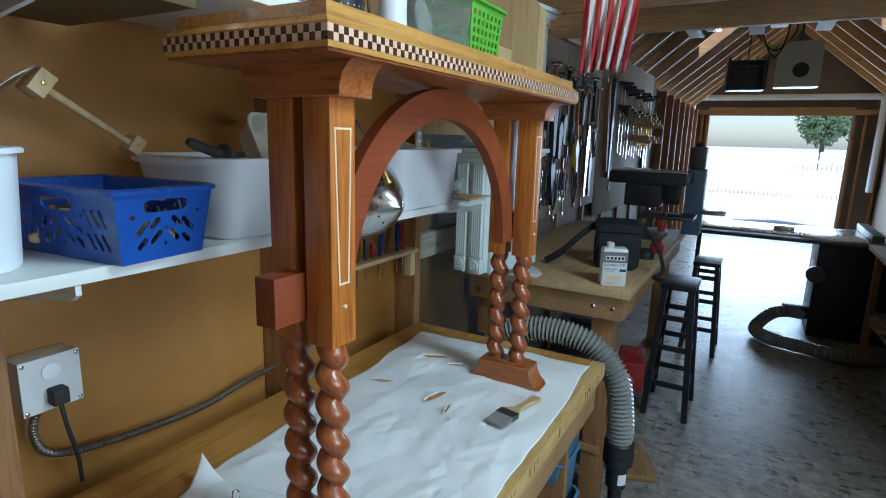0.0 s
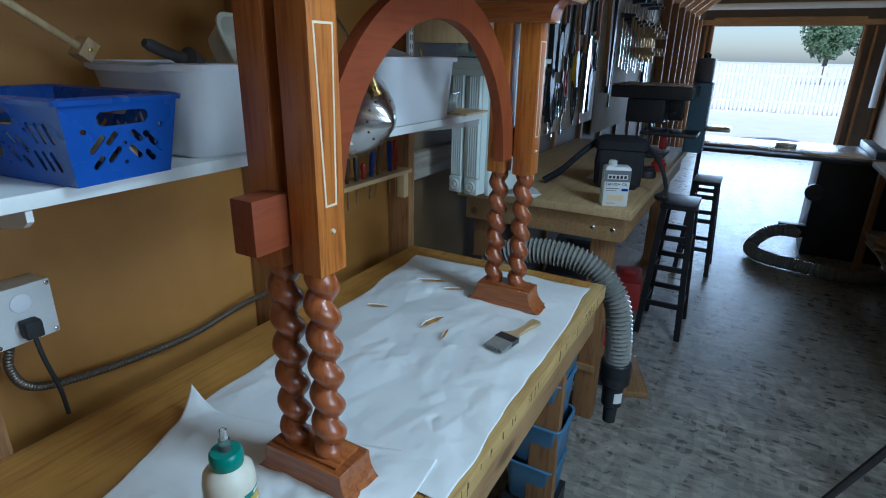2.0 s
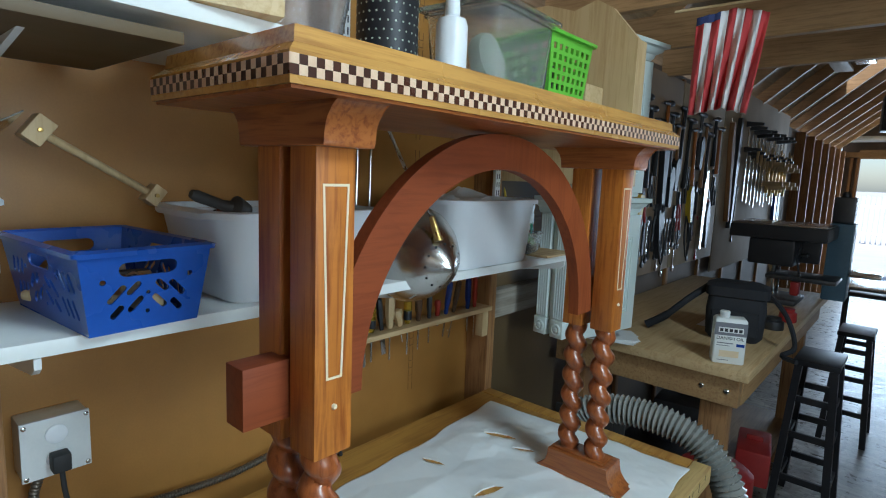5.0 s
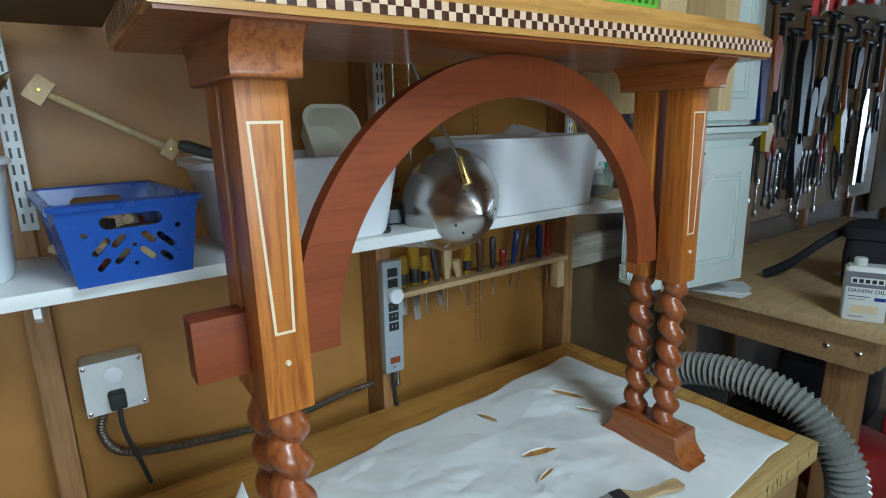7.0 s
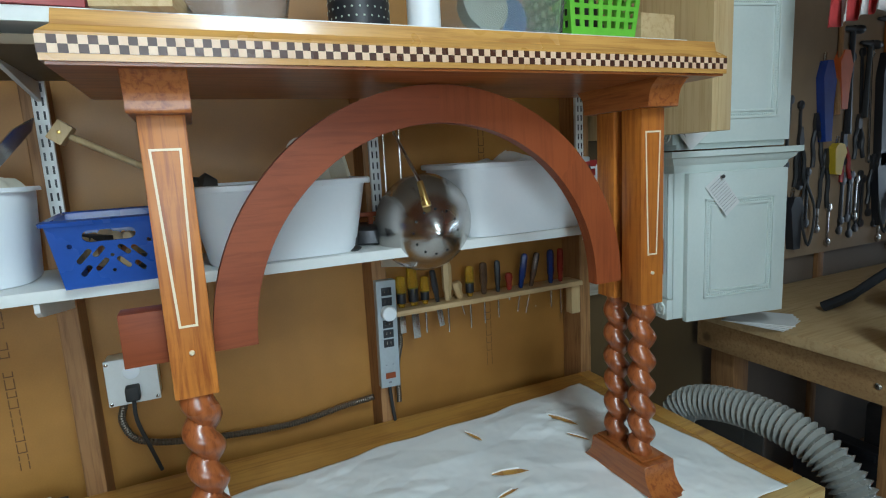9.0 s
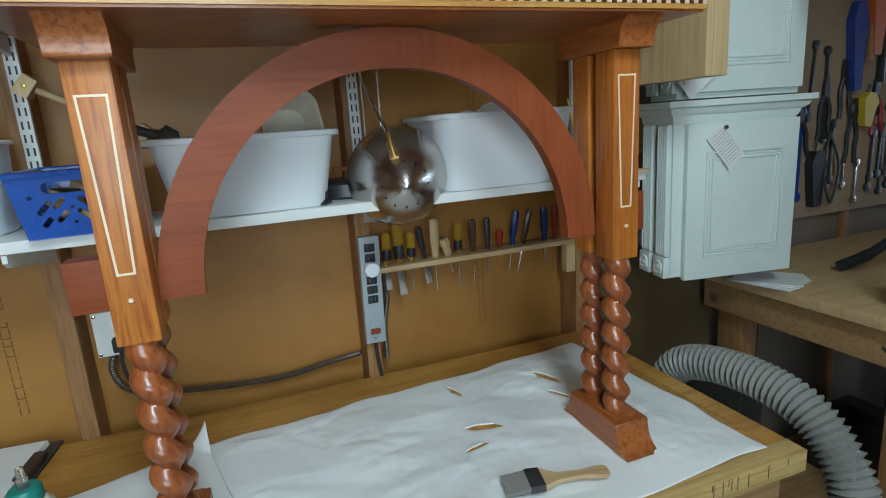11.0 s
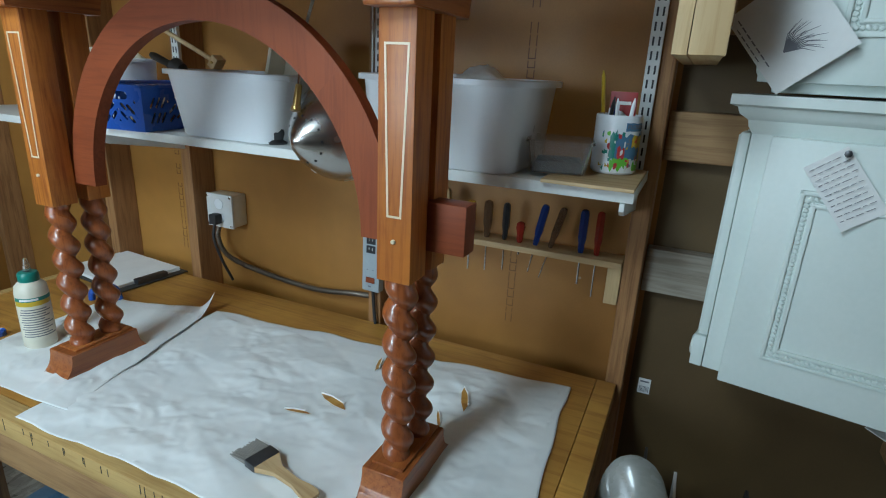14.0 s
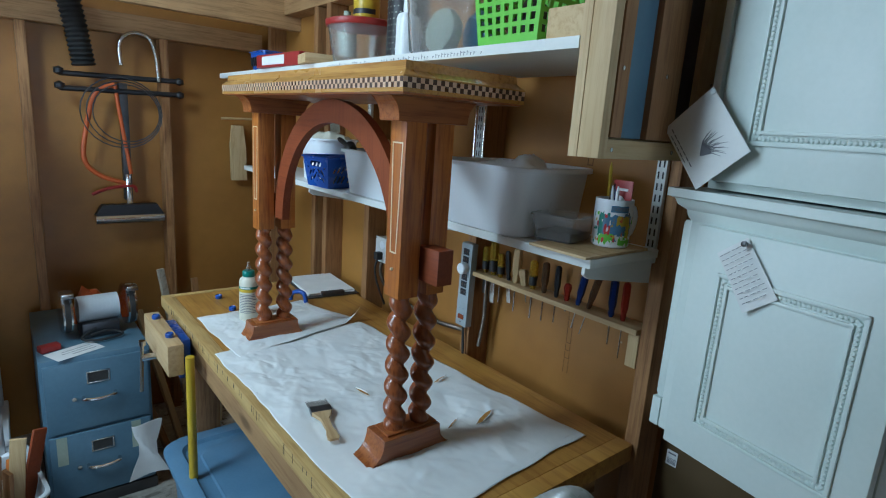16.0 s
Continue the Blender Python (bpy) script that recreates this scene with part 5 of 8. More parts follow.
sr = thing("screwdriver_rack", 0, 0, 0, 0, "narrow pine rack of screwdrivers and chisels between two studs", "tool rack")
bm = new_bm()
box(bm, 0.035, 0.105, 1.1255, 1.729, 1.178, 1.192, 0.002)
part("shelf_strip", bm, M["pine_y"], sr)
bm = new_bm()
box(bm, 0.06, 0.09, 1.70, 1.7295, 1.09, 1.177, 0.002)
part("cleat", bm, M["pine"], sr)


def screwdriver(y, hmat, hl, hr, sl, srad, tiltx=0.0, label="", blade=False):
    t = thing("screwdriver", 0.075, y, 1.193, 0, label, "screwdriver", "tools in the rack", tilt=(tiltx, 0))
    bm = new_bm()
    lathe(bm, [(hr * 0.55, 0), (hr * 0.75, 0.008), (hr * 0.72, 0.02), (hr, 0.035), (hr, hl - 0.012), (hr * 0.85, hl - 0.003), (hr * 0.4, hl), (0, hl)], 12, shape=lambda a: 1 + 0.09 * math.cos(6 * a))
    part("handle", bm, M[hmat], t)
    if hmat == "amber":
        bm = new_bm()
        lathe(bm, [(hr * 1.03, 0.012), (hr * 1.06, 0.016), (hr * 1.06, hl * 0.42), (hr * 1.02, hl * 0.45)], 14)
        part("dark_collar", bm, M["black"], t)
    bm = new_bm()
    if blade:
        box(bm, -0.0015, 0.0015, -srad * 2, srad * 2, -sl, 0.0, 0.0005)
    else:
        tube(bm, [(0, 0, 0.0), (0, 0, -sl)], [srad, srad * 0.85], 8)
    part("shank", bm, M["steel"], t)
    return t


for y, hm, hl, hr, sl, sd, tl, lb, bl in ((1.165, "amber", 0.085, 0.012, 0.07, 0.004, 0, "clear amber-handled chisel with a broad blade", True), (1.20, "amber", 0.105, 0.013, 0.09, 0.005, 2, "clear amber-handled chisel with a broad blade", True),
                                           (1.232, "amber", 0.075, 0.011, 0.08, 0.003, 0, "clear amber-handled chisel in the rack", False), (1.268, "black", 0.09, 0.008, 0.07, 0.004, 8, "black-handled knife in the rack", True),
                                           (1.298, "pine", 0.105, 0.0125, 0.09, 0.0025, 0, "pale wooden-handled awl in the rack", False), (1.335, "pine", 0.05, 0.014, 0.05, 0.002, 14, "short round wooden-handled awl", False),
                                           (1.366, "amber", 0.085, 0.011, 0.09, 0.003, 0, "amber and black handled screwdriver", False), (1.41, "smoke", 0.09, 0.010, 0.085, 0.0025, 0, "smoky brown acetate screwdriver in the rack", False),
                                           (1.455, "black", 0.09, 0.008, 0.075, 0.0025, 0, "black screwdriver in the pine rack", False), (1.492, "redclear", 0.05, 0.010, 0.03, 0.003, 0, "stubby red screwdriver in the rack", False),
                                           (1.53, "blueclear", 0.1, 0.009, 0.07, 0.0025, -10, "blue screwdriver leaning over", False), (1.565, "smoke", 0.1, 0.0085, 0.08, 0.002, -14, "smoky brown screwdriver leaning over", False),
                                           (1.635, "blueclear", 0.1, 0.0095, 0.075, 0.0028, 0, "dark blue screwdriver in the rack", False), (1.67, "redclear", 0.1, 0.0085, 0.1, 0.002, 0, "clear and red handled screwdriver", False)):
    screwdriver(y, hm, hl, hr, sl, sd, tl, lb, bl)

# faint stencilled print running up the wall panels, and paper labels
st = thing("stencil_print", 0.0, 0, 0, 0, "faint illegible stencil printed up the wall panel", "print")
rnd = random.Random(2)
for yc, z0, z1 in ((1.46, 0.95, 1.13), (1.46, 1.56, 2.1), (0.30, 0.95, 1.3)):
    bm = new_bm()
    z = z0
    while z < z1:
        w = 0.012 + rnd.random() * 0.012
        for dy in (-0.009, 0.007):
            box(bm, 0.0003, 0.0008, yc + dy, yc + dy + 0.0022, z, z + w)
        if rnd.random() < 0.7:
            box(bm, 0.0003, 0.0008, yc - 0.008, yc + 0.008, z, z + 0.0025)
        z += w + (0.004 if rnd.random() < 0.75 else 0.03)
    tagged(part("stencil_line", bm, M["stamp"], st, smooth=False), kind="stuff")
lb = thing("paper_label", 0.0, 1.815, 0.862, 0, "small white paper label stuck on the wall panel", "label")
bm = new_bm()
box(bm, 0.0, 0.0008, -0.014, 0.014, -0.02, 0.02)
part("paper", bm, M["paper"], lb)
bars(lb, M["ink"], [(0.0008, 0.0012, -0.01, 0.01, 0.01, 0.014)] + [(0.0008, 0.0012, -0.01 + i * 0.0028, -0.0088 + i * 0.0028, -0.016, 0.0) for i in range(8)])
# wooden mallet leaning out of the tub
ml = thing("wooden_clamp_jig", 0.205, 0.50, 1.653, 0, "pale dowel with two small wooden blocks, leaning above the tubs", "jig", tilt=(0, 0))
d = Vector((-0.048, 0.167, -0.092))
bm = new_bm()
tube(bm, [(0, 0, 0), d], 0.006, 10)
part("dowel", bm, M["pine"], ml)
for p, s in ((Vector((0, 0, 0)), 0.019), (d, 0.016)):
    bm = new_bm()
    box(bm, -s, s, -s * 0.7, s * 0.7, -s, s, 0.002, Matrix.Translation(p) @ Matrix.Rotation(radians(-37), 4, "X"))
    blk2 = part("block", bm, M["pine"], ml)
    bm = new_bm()
    lathe(bm, [(0.0035, 0), (0.0035, 0.004), (0, 0.005)], 8, Matrix.Translation(p + Vector((s, 0, 0))) @ Matrix.Rotation(radians(90), 4, "Y"))
    part("screw", bm, M["brass"], blk2)

# ---------------------------------------------------------------- on the bench
PZ = BZ + 0.013
gl = thing("glue_bottle", 0.60, 0.50, PZ - 0.003, 0, "cream wood-glue bottle with a green cap and yellow label", "bottle")
bm = new_bm()
lathe(bm, [(0.030, 0), (0.033, 0.004), (0.033, 0.135), (0.031, 0.15), (0.022, 0.16), (0.018, 0.163)], 28)
part("bottle", bm, M["cream"], gl)
bm = new_bm()
lathe(bm, [(0.0195, 0.160), (0.0205, 0.162), (0.0205, 0.178), (0.018, 0.182), (0.008, 0.183)], 28, shape=lambda a: 1 + 0.015 * math.cos(28 * a))
part("cap", bm, M["teal"], gl, "green screw cap")
bm = new_bm()
lathe(bm, [(0.008, 0.183), (0.007, 0.198), (0.0055, 0.199), (0.0045, 0.212), (0.001, 0.215)], 14)
part("nozzle", bm, M["clearplastic"], gl)
for nm, mt, v0, v1, r in (("label_panel", "cream", 0.025, 0.108, 0.0333), ("label_band", "yellow", 0.108, 0.119, 0.0334), ("label_band", "teal", 0.119, 0.128, 0.0334)):
    on_mug(gl, nm, mt, -10, 160, v0, v1, 0, 0, 16, r)
for k in range(12):
    on_mug(gl, "print_bar", "ink", 5 + (k % 3) * 4, 130 - (k * 17) % 40, 0.032 + k * 0.006, 0.0345 + k * 0.006, 0, 0, 12, 0.0335)
on_mug(gl, "print_bar", "paper", 15, 80, 0.121, 0.126, 0, 0, 10, 0.0336)

br = thing("paint_brush", 0.676, 1.222, PZ, -13, "flat paint brush with a pale wooden handle, lying on the paper", "brush")
mb = Matrix.Rotation(radians(0), 4, "Z")
bm = new_bm()
loft(bm, [[(x, y, z) for x, z in ((-w, 0.002), (w, 0.002), (w, 0.002 + h), (-w, 0.002 + h))] for y, w, h in ((0.035, 0.025, 0.011), (0.05, 0.017, 0.009), (0.065, 0.010, 0.008), (0.11, 0.008, 0.008), (0.13, 0.012, 0.008), (0.15, 0.014, 0.007), (0.157, 0.01, 0.006))], m=mb)
part("handle", bm, M["pine_y"], br)
bm = new_bm()
box(bm, -0.026, 0.026, 0.008, 0.035, 0.001, 0.0145, 0.001, mb)
part("ferrule", bm, M["darksteel"], br)
bm = new_bm()
rnd = random.Random(1)
for i in range(60):
    x = -0.025 + 0.05 * i / 59
    tube(bm, [(x, 0.009, 0.004 + (i % 3) * 0.004), (x * 1.1, -0.03 - rnd.random() * 0.006, 0.002 + (i % 3) * 0.002)], [0.0016, 0.0009], 4)
bmesh.ops.transform(bm, matrix=mb, verts=bm.verts)
tagged(part("bristle_tuft", bm, M["bristle"], br, "pale worn bristles"), kind="stuff")

# tears in the paper showing the bench
for x, y, L, w, a in ((0.475, 1.242, 0.04, 0.012, 70), (0.336, 1.475, 0.045, 0.01, 20), (0.425, 1.457, 0.03, 0.004, 25), (0.535, 1.20, 0.028, 0.005, 100), (0.30, 1.245, 0.03, 0.006, 15)):
    t = thing("paper_tear", x, y, BZ + 0.0125, a, "small torn hole in the drop paper showing the bench", "tear")
    bm = new_bm()
    prism(bm, [(-L, 0), (-L * 0.4, w * 0.8), (L * 0.5, w), (L, w * 0.2), (L * 0.3, -w * 0.4), (-L * 0.5, -w * 0.5)], "xy", 0, 0.0006)
    part("hole", bm, M["bench"], t)
    bm = new_bm()
    prism(bm, [(-L, 0), (-L * 0.4, w * 0.8), (L * 0.5, w), (L * 0.5, w * 1.25), (-L * 0.45, w * 1.1)], "xy", 0.0004, 0.004)
    part("curled_edge", bm, M["sheet"], t)

cb = thing("clipboard", 0.175, 0.215, BZ + 0.001, -6, "clipboard with a stack of white paper on the bench", "clipboard")
bm = new_bm()
box(bm, -0.115, 0.115, -0.16, 0.16, 0, 0.004, 0.001)
part("board", bm, M["grime"], cb)
for i in range(5):
    bm = new_bm()
    box(bm, -0.105 + i * 0.0008, 0.105, -0.152 + i * 0.001, 0.135, 0.0045 + i * 0.002, 0.0062 + i * 0.002, 0, Matrix.Rotation(radians(i * 0.6 - 1), 4, "Z"))
    part("sheet", bm, M["paper"], cb, smooth=False)
bm = new_bm()
box(bm, -0.05, 0.05, 0.13, 0.155, 0.004, 0.02, 0.004)
part("clip", bm, M["darksteel"], cb)
cl = thing("bench_clamp", 0.36, 0.40, BZ + 0.001, 30, "small blue cast-iron clamp on the bench", "clamp")
bm = new_bm()
tube(bm, curve_pts([(0, -0.045, 0.01), (0, -0.04, 0.035), (0, -0.01, 0.05), (0, 0.02, 0.045), (0, 0.03, 0.012)], 5), [0.009] * 21, 10)
part("frame", bm, M["blue"], cl)
for x, y in ((0.615, 0.194), (0.613, 0.357)):
    bm = new_bm()
    lathe(bm, [(0.012, 0), (0.0135, 0.002), (0.0135, 0.012), (0.011, 0.015), (0.009, 0.012), (0, 0.012)], 18)
    single("bench_dog", bm, M["blue"], x, y, BZ + 0.0005, 0, "blue plastic bench dog in its hole", "bench dog", "bench dogs")

# front vise with a wooden jaw
vi = thing("bench_vise", 0, 0, 0, 0, "woodworking vise with a pale wooden jaw, blue casting and steel handle", "vise")
bm = new_bm()
box(bm, 0.845, 0.895, 0.24, 0.60, 0.79, 0.898, 0.006)
part("jaw", bm, M["pine_y"], vi)
bm = new_bm()
box(bm, 0.806, 0.843, 0.30, 0.52, 0.74, 0.88, 0.006)
part("casting", bm, M["blue"], vi)
bm = new_bm()
tube(bm, [(0.80, 0.42, 0.80), (0.94, 0.42, 0.80)], 0.012, 12)
part("screw", bm, M["chrome"], vi)
bm = new_bm()
tube(bm, [(0.935, 0.42, 0.86), (0.945, 0.425, 0.68)], 0.006, 10)
tube(bm, [(0.9345, 0.42, 0.862), (0.935, 0.42, 0.845)], 0.011, 12)
part("handle", bm, M["chrome"], vi, "steel slide handle")
for y in (0.32, 0.52):
    bm = new_bm()
    lathe(bm, [(0.012, 0), (0.0135, 0.002), (0.0135, 0.012), (0.011, 0.015), (0.009, 0.012), (0, 0.012)], 18, Matrix.Translation((0.87, y, 0.898)))
    part("dog", bm, M["blue"], vi)
bm = new_bm()
tube(bm, [(0.83, 0.60, 0.0), (0.835, 0.625, 0.86)], 0.014, 12)
single("yellow_pole", bm, M["yellow"], 0, 0, 0, 0, "yellow painted pole leaning against the bench", "pole")

# ---------------------------------------------------------------- under the bench
tt = thing("storage_tote", 0.63, 0.66, 0, 0, "slate-blue plastic storage tote with a ribbed lid, under the bench", "tote")
bm = new_bm()
tub(bm, (0.2, 0.27), (0.225, 0.30), 0.40, 0.06, 0.004, 0.012)
part("body", bm, M["tote"], tt)
bm = new_bm()
tub_rim(bm, (0.225, 0.30), 0.40, 0.06, 0.004, 0.012)
part("rim", bm, M["tote"], tt)
bm = new_bm()
lp = lambda sx, sy, r, z: [(x, y, z) for x, y in rounded(-sx, sx, -sy, sy, r, 6)]
loft(bm, [lp(0.245, 0.325, 0.075, 0.385), lp(0.252, 0.332, 0.08, 0.39), lp(0.252, 0.332, 0.08, 0.405), lp(0.24, 0.32, 0.075, 0.415), lp(0.2, 0.265, 0.06, 0.418), lp(0.19, 0.255, 0.055, 0.405), lp(0.15, 0.21, 0.05, 0.405), lp(0.145, 0.2, 0.05, 0.412)])
part("lid", bm, M["tote"], tt, "lighter blue lid with a sunken panel")
dr = thing("drawer_bins", 0.66, 1.66, 0, 0, "stack of smoky blue plastic bins under the bench end", "bins")
for i in range(4):
    bm = new_bm()
    tub(bm, (0.07, 0.07), (0.085, 0.085), 0.16, 0.03, 0.003, 0.006)
    bmesh.ops.translate(bm, verts=bm.verts, vec=(0.01 * (i % 2), 0.0, 0.12 + i * 0.165))
    part("bin", bm, M["bluelt"], dr)
    bm = new_bm()
    tub_rim(bm, (0.085, 0.085), 0.16, 0.03, 0.003, 0.006)
    bmesh.ops.translate(bm, verts=bm.verts, vec=(0.01 * (i % 2), 0.0, 0.12 + i * 0.165))
    part("rim", bm, M["bluelt"], dr)
bm = new_bm()
box(bm, -0.09, 0.09, -0.09, 0.09, 0.0, 0.12, 0.004)
part("base", bm, M["black"], dr)

# ribbed dust hose over the bench end
dh = ribbed("dust_hose", [(0.37, 1.80, 0.62), (0.37, 1.81, 0.80), (0.41, 1.83, 0.90), (0.56, 1.85, 0.938), (0.72, 1.86, 0.915), (0.815, 1.86, 0.82), (0.845, 1.855, 0.68), (0.85, 1.85, 0.55)], 0.039, "hose", "grey translucent ribbed dust hose draped by the bench end", "hose", 0.0145, 0.15, 20)
bm = new_bm()
lathe(bm, [(0.049, 0), (0.05, 0.004), (0.05, 0.05), (0.046, 0.055)], 22, Matrix.Translation((0.85, 1.85, 0.545)))
part("cuff", bm, M["black"], dh, "black rubber cuff")
hz = thing("hose_nozzle", 0.85, 1.85, 0.36, 0, "black plastic nozzle on the hose end with a white tag", "nozzle")
bm = new_bm()
lathe(bm, [(0.022, 0.0), (0.024, 0.06), (0.034, 0.07), (0.036, 0.15), (0.05, 0.16), (0.052, 0.19)], 24)
part("tube", bm, M["black"], hz)
on_mug(hz, "tag", "paper", -70, -20, 0.09, 0.13, 0, 0, 6, 0.0372)
bx = thing("cardboard_crate", 0.30, 2.02, 0.0, 0, "black bin with papers and a grey tube stored between the benches", "bin")
bm = new_bm()
box(bm, -0.16, 0.16, -0.11, 0.11, 0, 0.55, 0.006)
part("body", bm, M["black"], bx)
bm = new_bm()
box(bm, -0.1, 0.1, -0.08, -0.075, 0.5, 0.68, 0, Matrix.Rotation(radians(-8), 4, "X"))
part("sheet", bm, M["paper"], bx)

# ---------------------------------------------------------------- second bench
b2 = thing("second_workbench", 0, 0, 0, 0, "taller workbench with a tan top and bolted lumber frame", "workbench")
bm = new_bm()
box(bm, 0.02, 0.768, 2.238, 4.1, 0.98, 1.015, 0.003)
part("top", bm, M["pine_y"], b2)
for q in ((0.05, 0.738, 2.272, 2.312, 0.875, 0.979), (0.702, 0.742, 2.313, 4.05, 0.875, 0.979)):
    bm = new_bm()
    box(bm, *q, 0.003)
    part("apron", bm, M["stud_y"], b2)
for x, y in ((0.655, 2.352), (0.12, 2.352), (0.655, 3.95)):
    bm = new_bm()
    box(bm, x - 0.045, x + 0.045, y - 0.038, y + 0.038, 0, 0.874, 0.003)
    part("leg", bm, M["stud"], b2)
bm = new_bm()
box(bm, 0.1, 0.69, 2.3, 4.0, 0.25, 0.28, 0.002)
part("shelf", bm, M["stud_y"], b2)
for x in (0.62, 0.70):
    bm = new_bm()
    lathe(bm, [(0.009, 0), (0.009, 0.003), (0.005, 0.006)], 10, Matrix.Translation((x, 2.272, 0.925)) @ Matrix.Rotation(radians(90), 4, "X"))
    part("bolt", bm, M["steel"], b2)

can = thing("oil_can", 0.678, 2.315, 1.016, 24, "white and black rectangular oil tin with a screw cap", "tin")
bm = new_bm()
loft(bm, [[(x, y, z) for x, y in rounded(-0.05 + g, 0.05 - g, -0.03 + g, 0.03 - g, 0.008, 3)] for g, z in ((0.002, 0), (0, 0.003), (0, 0.148), (0.003, 0.152), (0.006, 0.156))])
part("tin", bm, M["white"], can)
bm = new_bm()
lathe(bm, [(0.014, 0.155), (0.016, 0.158), (0.016, 0.174), (0.013, 0.177), (0, 0.177)], 20, Matrix.Translation((-0.018, 0, 0)))
part("cap", bm, M["shelfmetal"], can)
bm = new_bm()
box(bm, -0.0495, 0.0495, -0.0307, -0.0301, 0.098, 0.142)
part("dark_band", bm, M["ink"], can, "grey arch band")
bars(can, M["paper"], [(-0.038, 0.038, -0.0312, -0.0307, 0.108, 0.126)], "name_plate")
bars(can, M["black"], [(-0.034 + i * 0.0145, -0.024 + i * 0.0145, -0.0317, -0.0312, 0.111, 0.122) for i in range(5)])
text_mesh("DANISH OIL", 0.0155, M["black"], can, Matrix.Translation((0, -0.0308, 0.088)) @ Matrix.Rotation(radians(90), 4, "X"))
bars(can, M["ink"], [(-0.04, 0.01, -0.0308, -0.0302, 0.07, 0.073), (-0.04, 0.0, -0.0308, -0.0302, 0.062, 0.064), (-0.035, 0.0, -0.0308, -0.0302, 0.012, 0.014)])
bars(can, M["bluedriver"], [(0.02, 0.045, -0.0309, -0.0302, 0.062, 0.072)], "size_mark")
bars(can, M["inlay"], [(-0.03, 0.03, -0.0308, -0.0302, 0.024, 0.046)], "colour_swatch")

bag = thing("camera_bag", 0.615, 2.66, 1.016, 12, "black nylon camera bag with straps on the second bench", "bag")
bm = new_bm()
loft(bm, [[(x, y, z) for x, y in rounded(-a, a, -b, b, 0.03, 4)] for a, b, z in ((0.085, 0.06, 0), (0.10, 0.07, 0.02), (0.105, 0.075, 0.12), (0.10, 0.07, 0.17), (0.11, 0.078, 0.175), (0.11, 0.078, 0.21), (0.08, 0.05, 0.225))])
part("body", bm, M["blackcloth"], bag)
bm = new_bm()
tube(bm, curve_pts([(0.10, 0, 0.2), (0.17, -0.05, 0.12), (0.20, -0.12, 0.03), (0.16, -0.2, 0.012), (0.2, -0.25, 0.01)], 6), 0.009, 6)
part("strap", bm, M["blackcloth"], bag)
bm = new_bm()
tube(bm, curve_pts([(-0.10, 0.0, 0.2), (-0.17, -0.03, 0.14), (-0.25, -0.05, 0.06), (-0.32, -0.06, 0.012)], 6), [0.014] * 12 + [0.017] * 7, 8)
part("strap", bm, M["blackcloth"], bag)
bm = new_bm()
box(bm, -0.08, 0.08, -0.082, -0.076, 0.03, 0.12, 0.004)
part("pocket", bm, M["blackcloth"], bag)
bm = new_bm()
box(bm, 0.40, 0.60, 2.20, 2.34, 0, 0.001, 0, None)
single("loose_papers", bm, M["paper"], 0.05, 0.55, 1.016, 0, "loose white paper on the second bench", "paper", smooth=False)
pp = thing("paper_pile", 0.28, 2.28, 1.016, 15, "small pile of papers and folders under the cabinet", "papers")
for i in range(4):
    bm = new_bm()
    box(bm, -0.09, 0.09, -0.07, 0.07, i * 0.003, i * 0.003 + 0.002, 0, Matrix.Rotation(radians(7 * i), 4, "Z"))
    part("sheet", bm, M["paper"], pp, smooth=False)

# drill press
dp = thing("drill_press", 0.56, 3.62, 1.016, 0, "black bench drill press with grey motor, chrome column and cast table", "drill press")
for nm, mt, q in (("base", "darksteel", (-0.13, 0.13, -0.1, 0.18, 0, 0.03)), ("belt_cover", "black", (-0.205, 0.235, -0.12, 0.3, 0.335, 0.405)), ("head", "black", (-0.11, 0.10, -0.1, 0.12, 0.2, 0.334)),
                  ("table", "darksteel", (-0.02, 0.29, -0.1, 0.14, 0.13, 0.155)), ("motor_plate", "black", (-0.02, 0.18, 0.14, 0.18, 0.2, 0.33)), ("cover_lid", "steel", (-0.2, 0.23, -0.115, 0.295, 0.4055, 0.412)), ("switch_box", "red", (0.1, 0.14, -0.12, -0.06, 0.06, 0.13))):
    bm = new_bm()
    box(bm, *q, 0.012 if nm != "cover_lid" else 0.003)
    part(nm, bm, M[mt], dp)
bm = new_bm()
tube(bm, [(-0.02, 0.14, 0.03), (-0.02, 0.14, 0.34)], 0.03, 18)
part("column", bm, M["chrome"], dp)
bm = new_bm()
tube(bm, [(0.0, -0.02, 0.2), (0, -0.02, 0.15)], [0.028, 0.012], 14)
part("chuck", bm, M["chrome"], dp)
for a in (0, 120, 240):
    bm = new_bm()
    tube(bm, [(0.1, -0.02, 0.25), (0.13, -0.02 + 0.11 * math.cos(radians(a)), 0.25 + 0.11 * math.sin(radians(a)))], 0.005, 8)
    lathe(bm, [(0.0, -0.012), (0.011, -0.006), (0.011, 0.006), (0, 0.012)], 10, Matrix.Translation((0.13, -0.02 + 0.11 * math.cos(radians(a)), 0.25 + 0.11 * math.sin(radians(a)))))
    part("feed_lever", bm, M["darksteel"], dp)
bs = thing("bench_sander", 0.80, 3.95, 1.016, 0, "tall grey belt sander standing behind the drill press", "sander")
for nm, mt, q in (("body", "filing", (-0.05, 0.06, -0.06, 0.1, 0, 0.42)), ("belt_arm", "darksteel", (-0.045, 0.05, -0.05, 0.09, 0.421, 0.56)), ("work_table", "steel", (0.061, 0.2, -0.08, 0.1, 0.14, 0.165))):
    bm = new_bm()
    box(bm, *q, 0.01)
    part(nm, bm, M[mt], bs)
bm = new_bm()
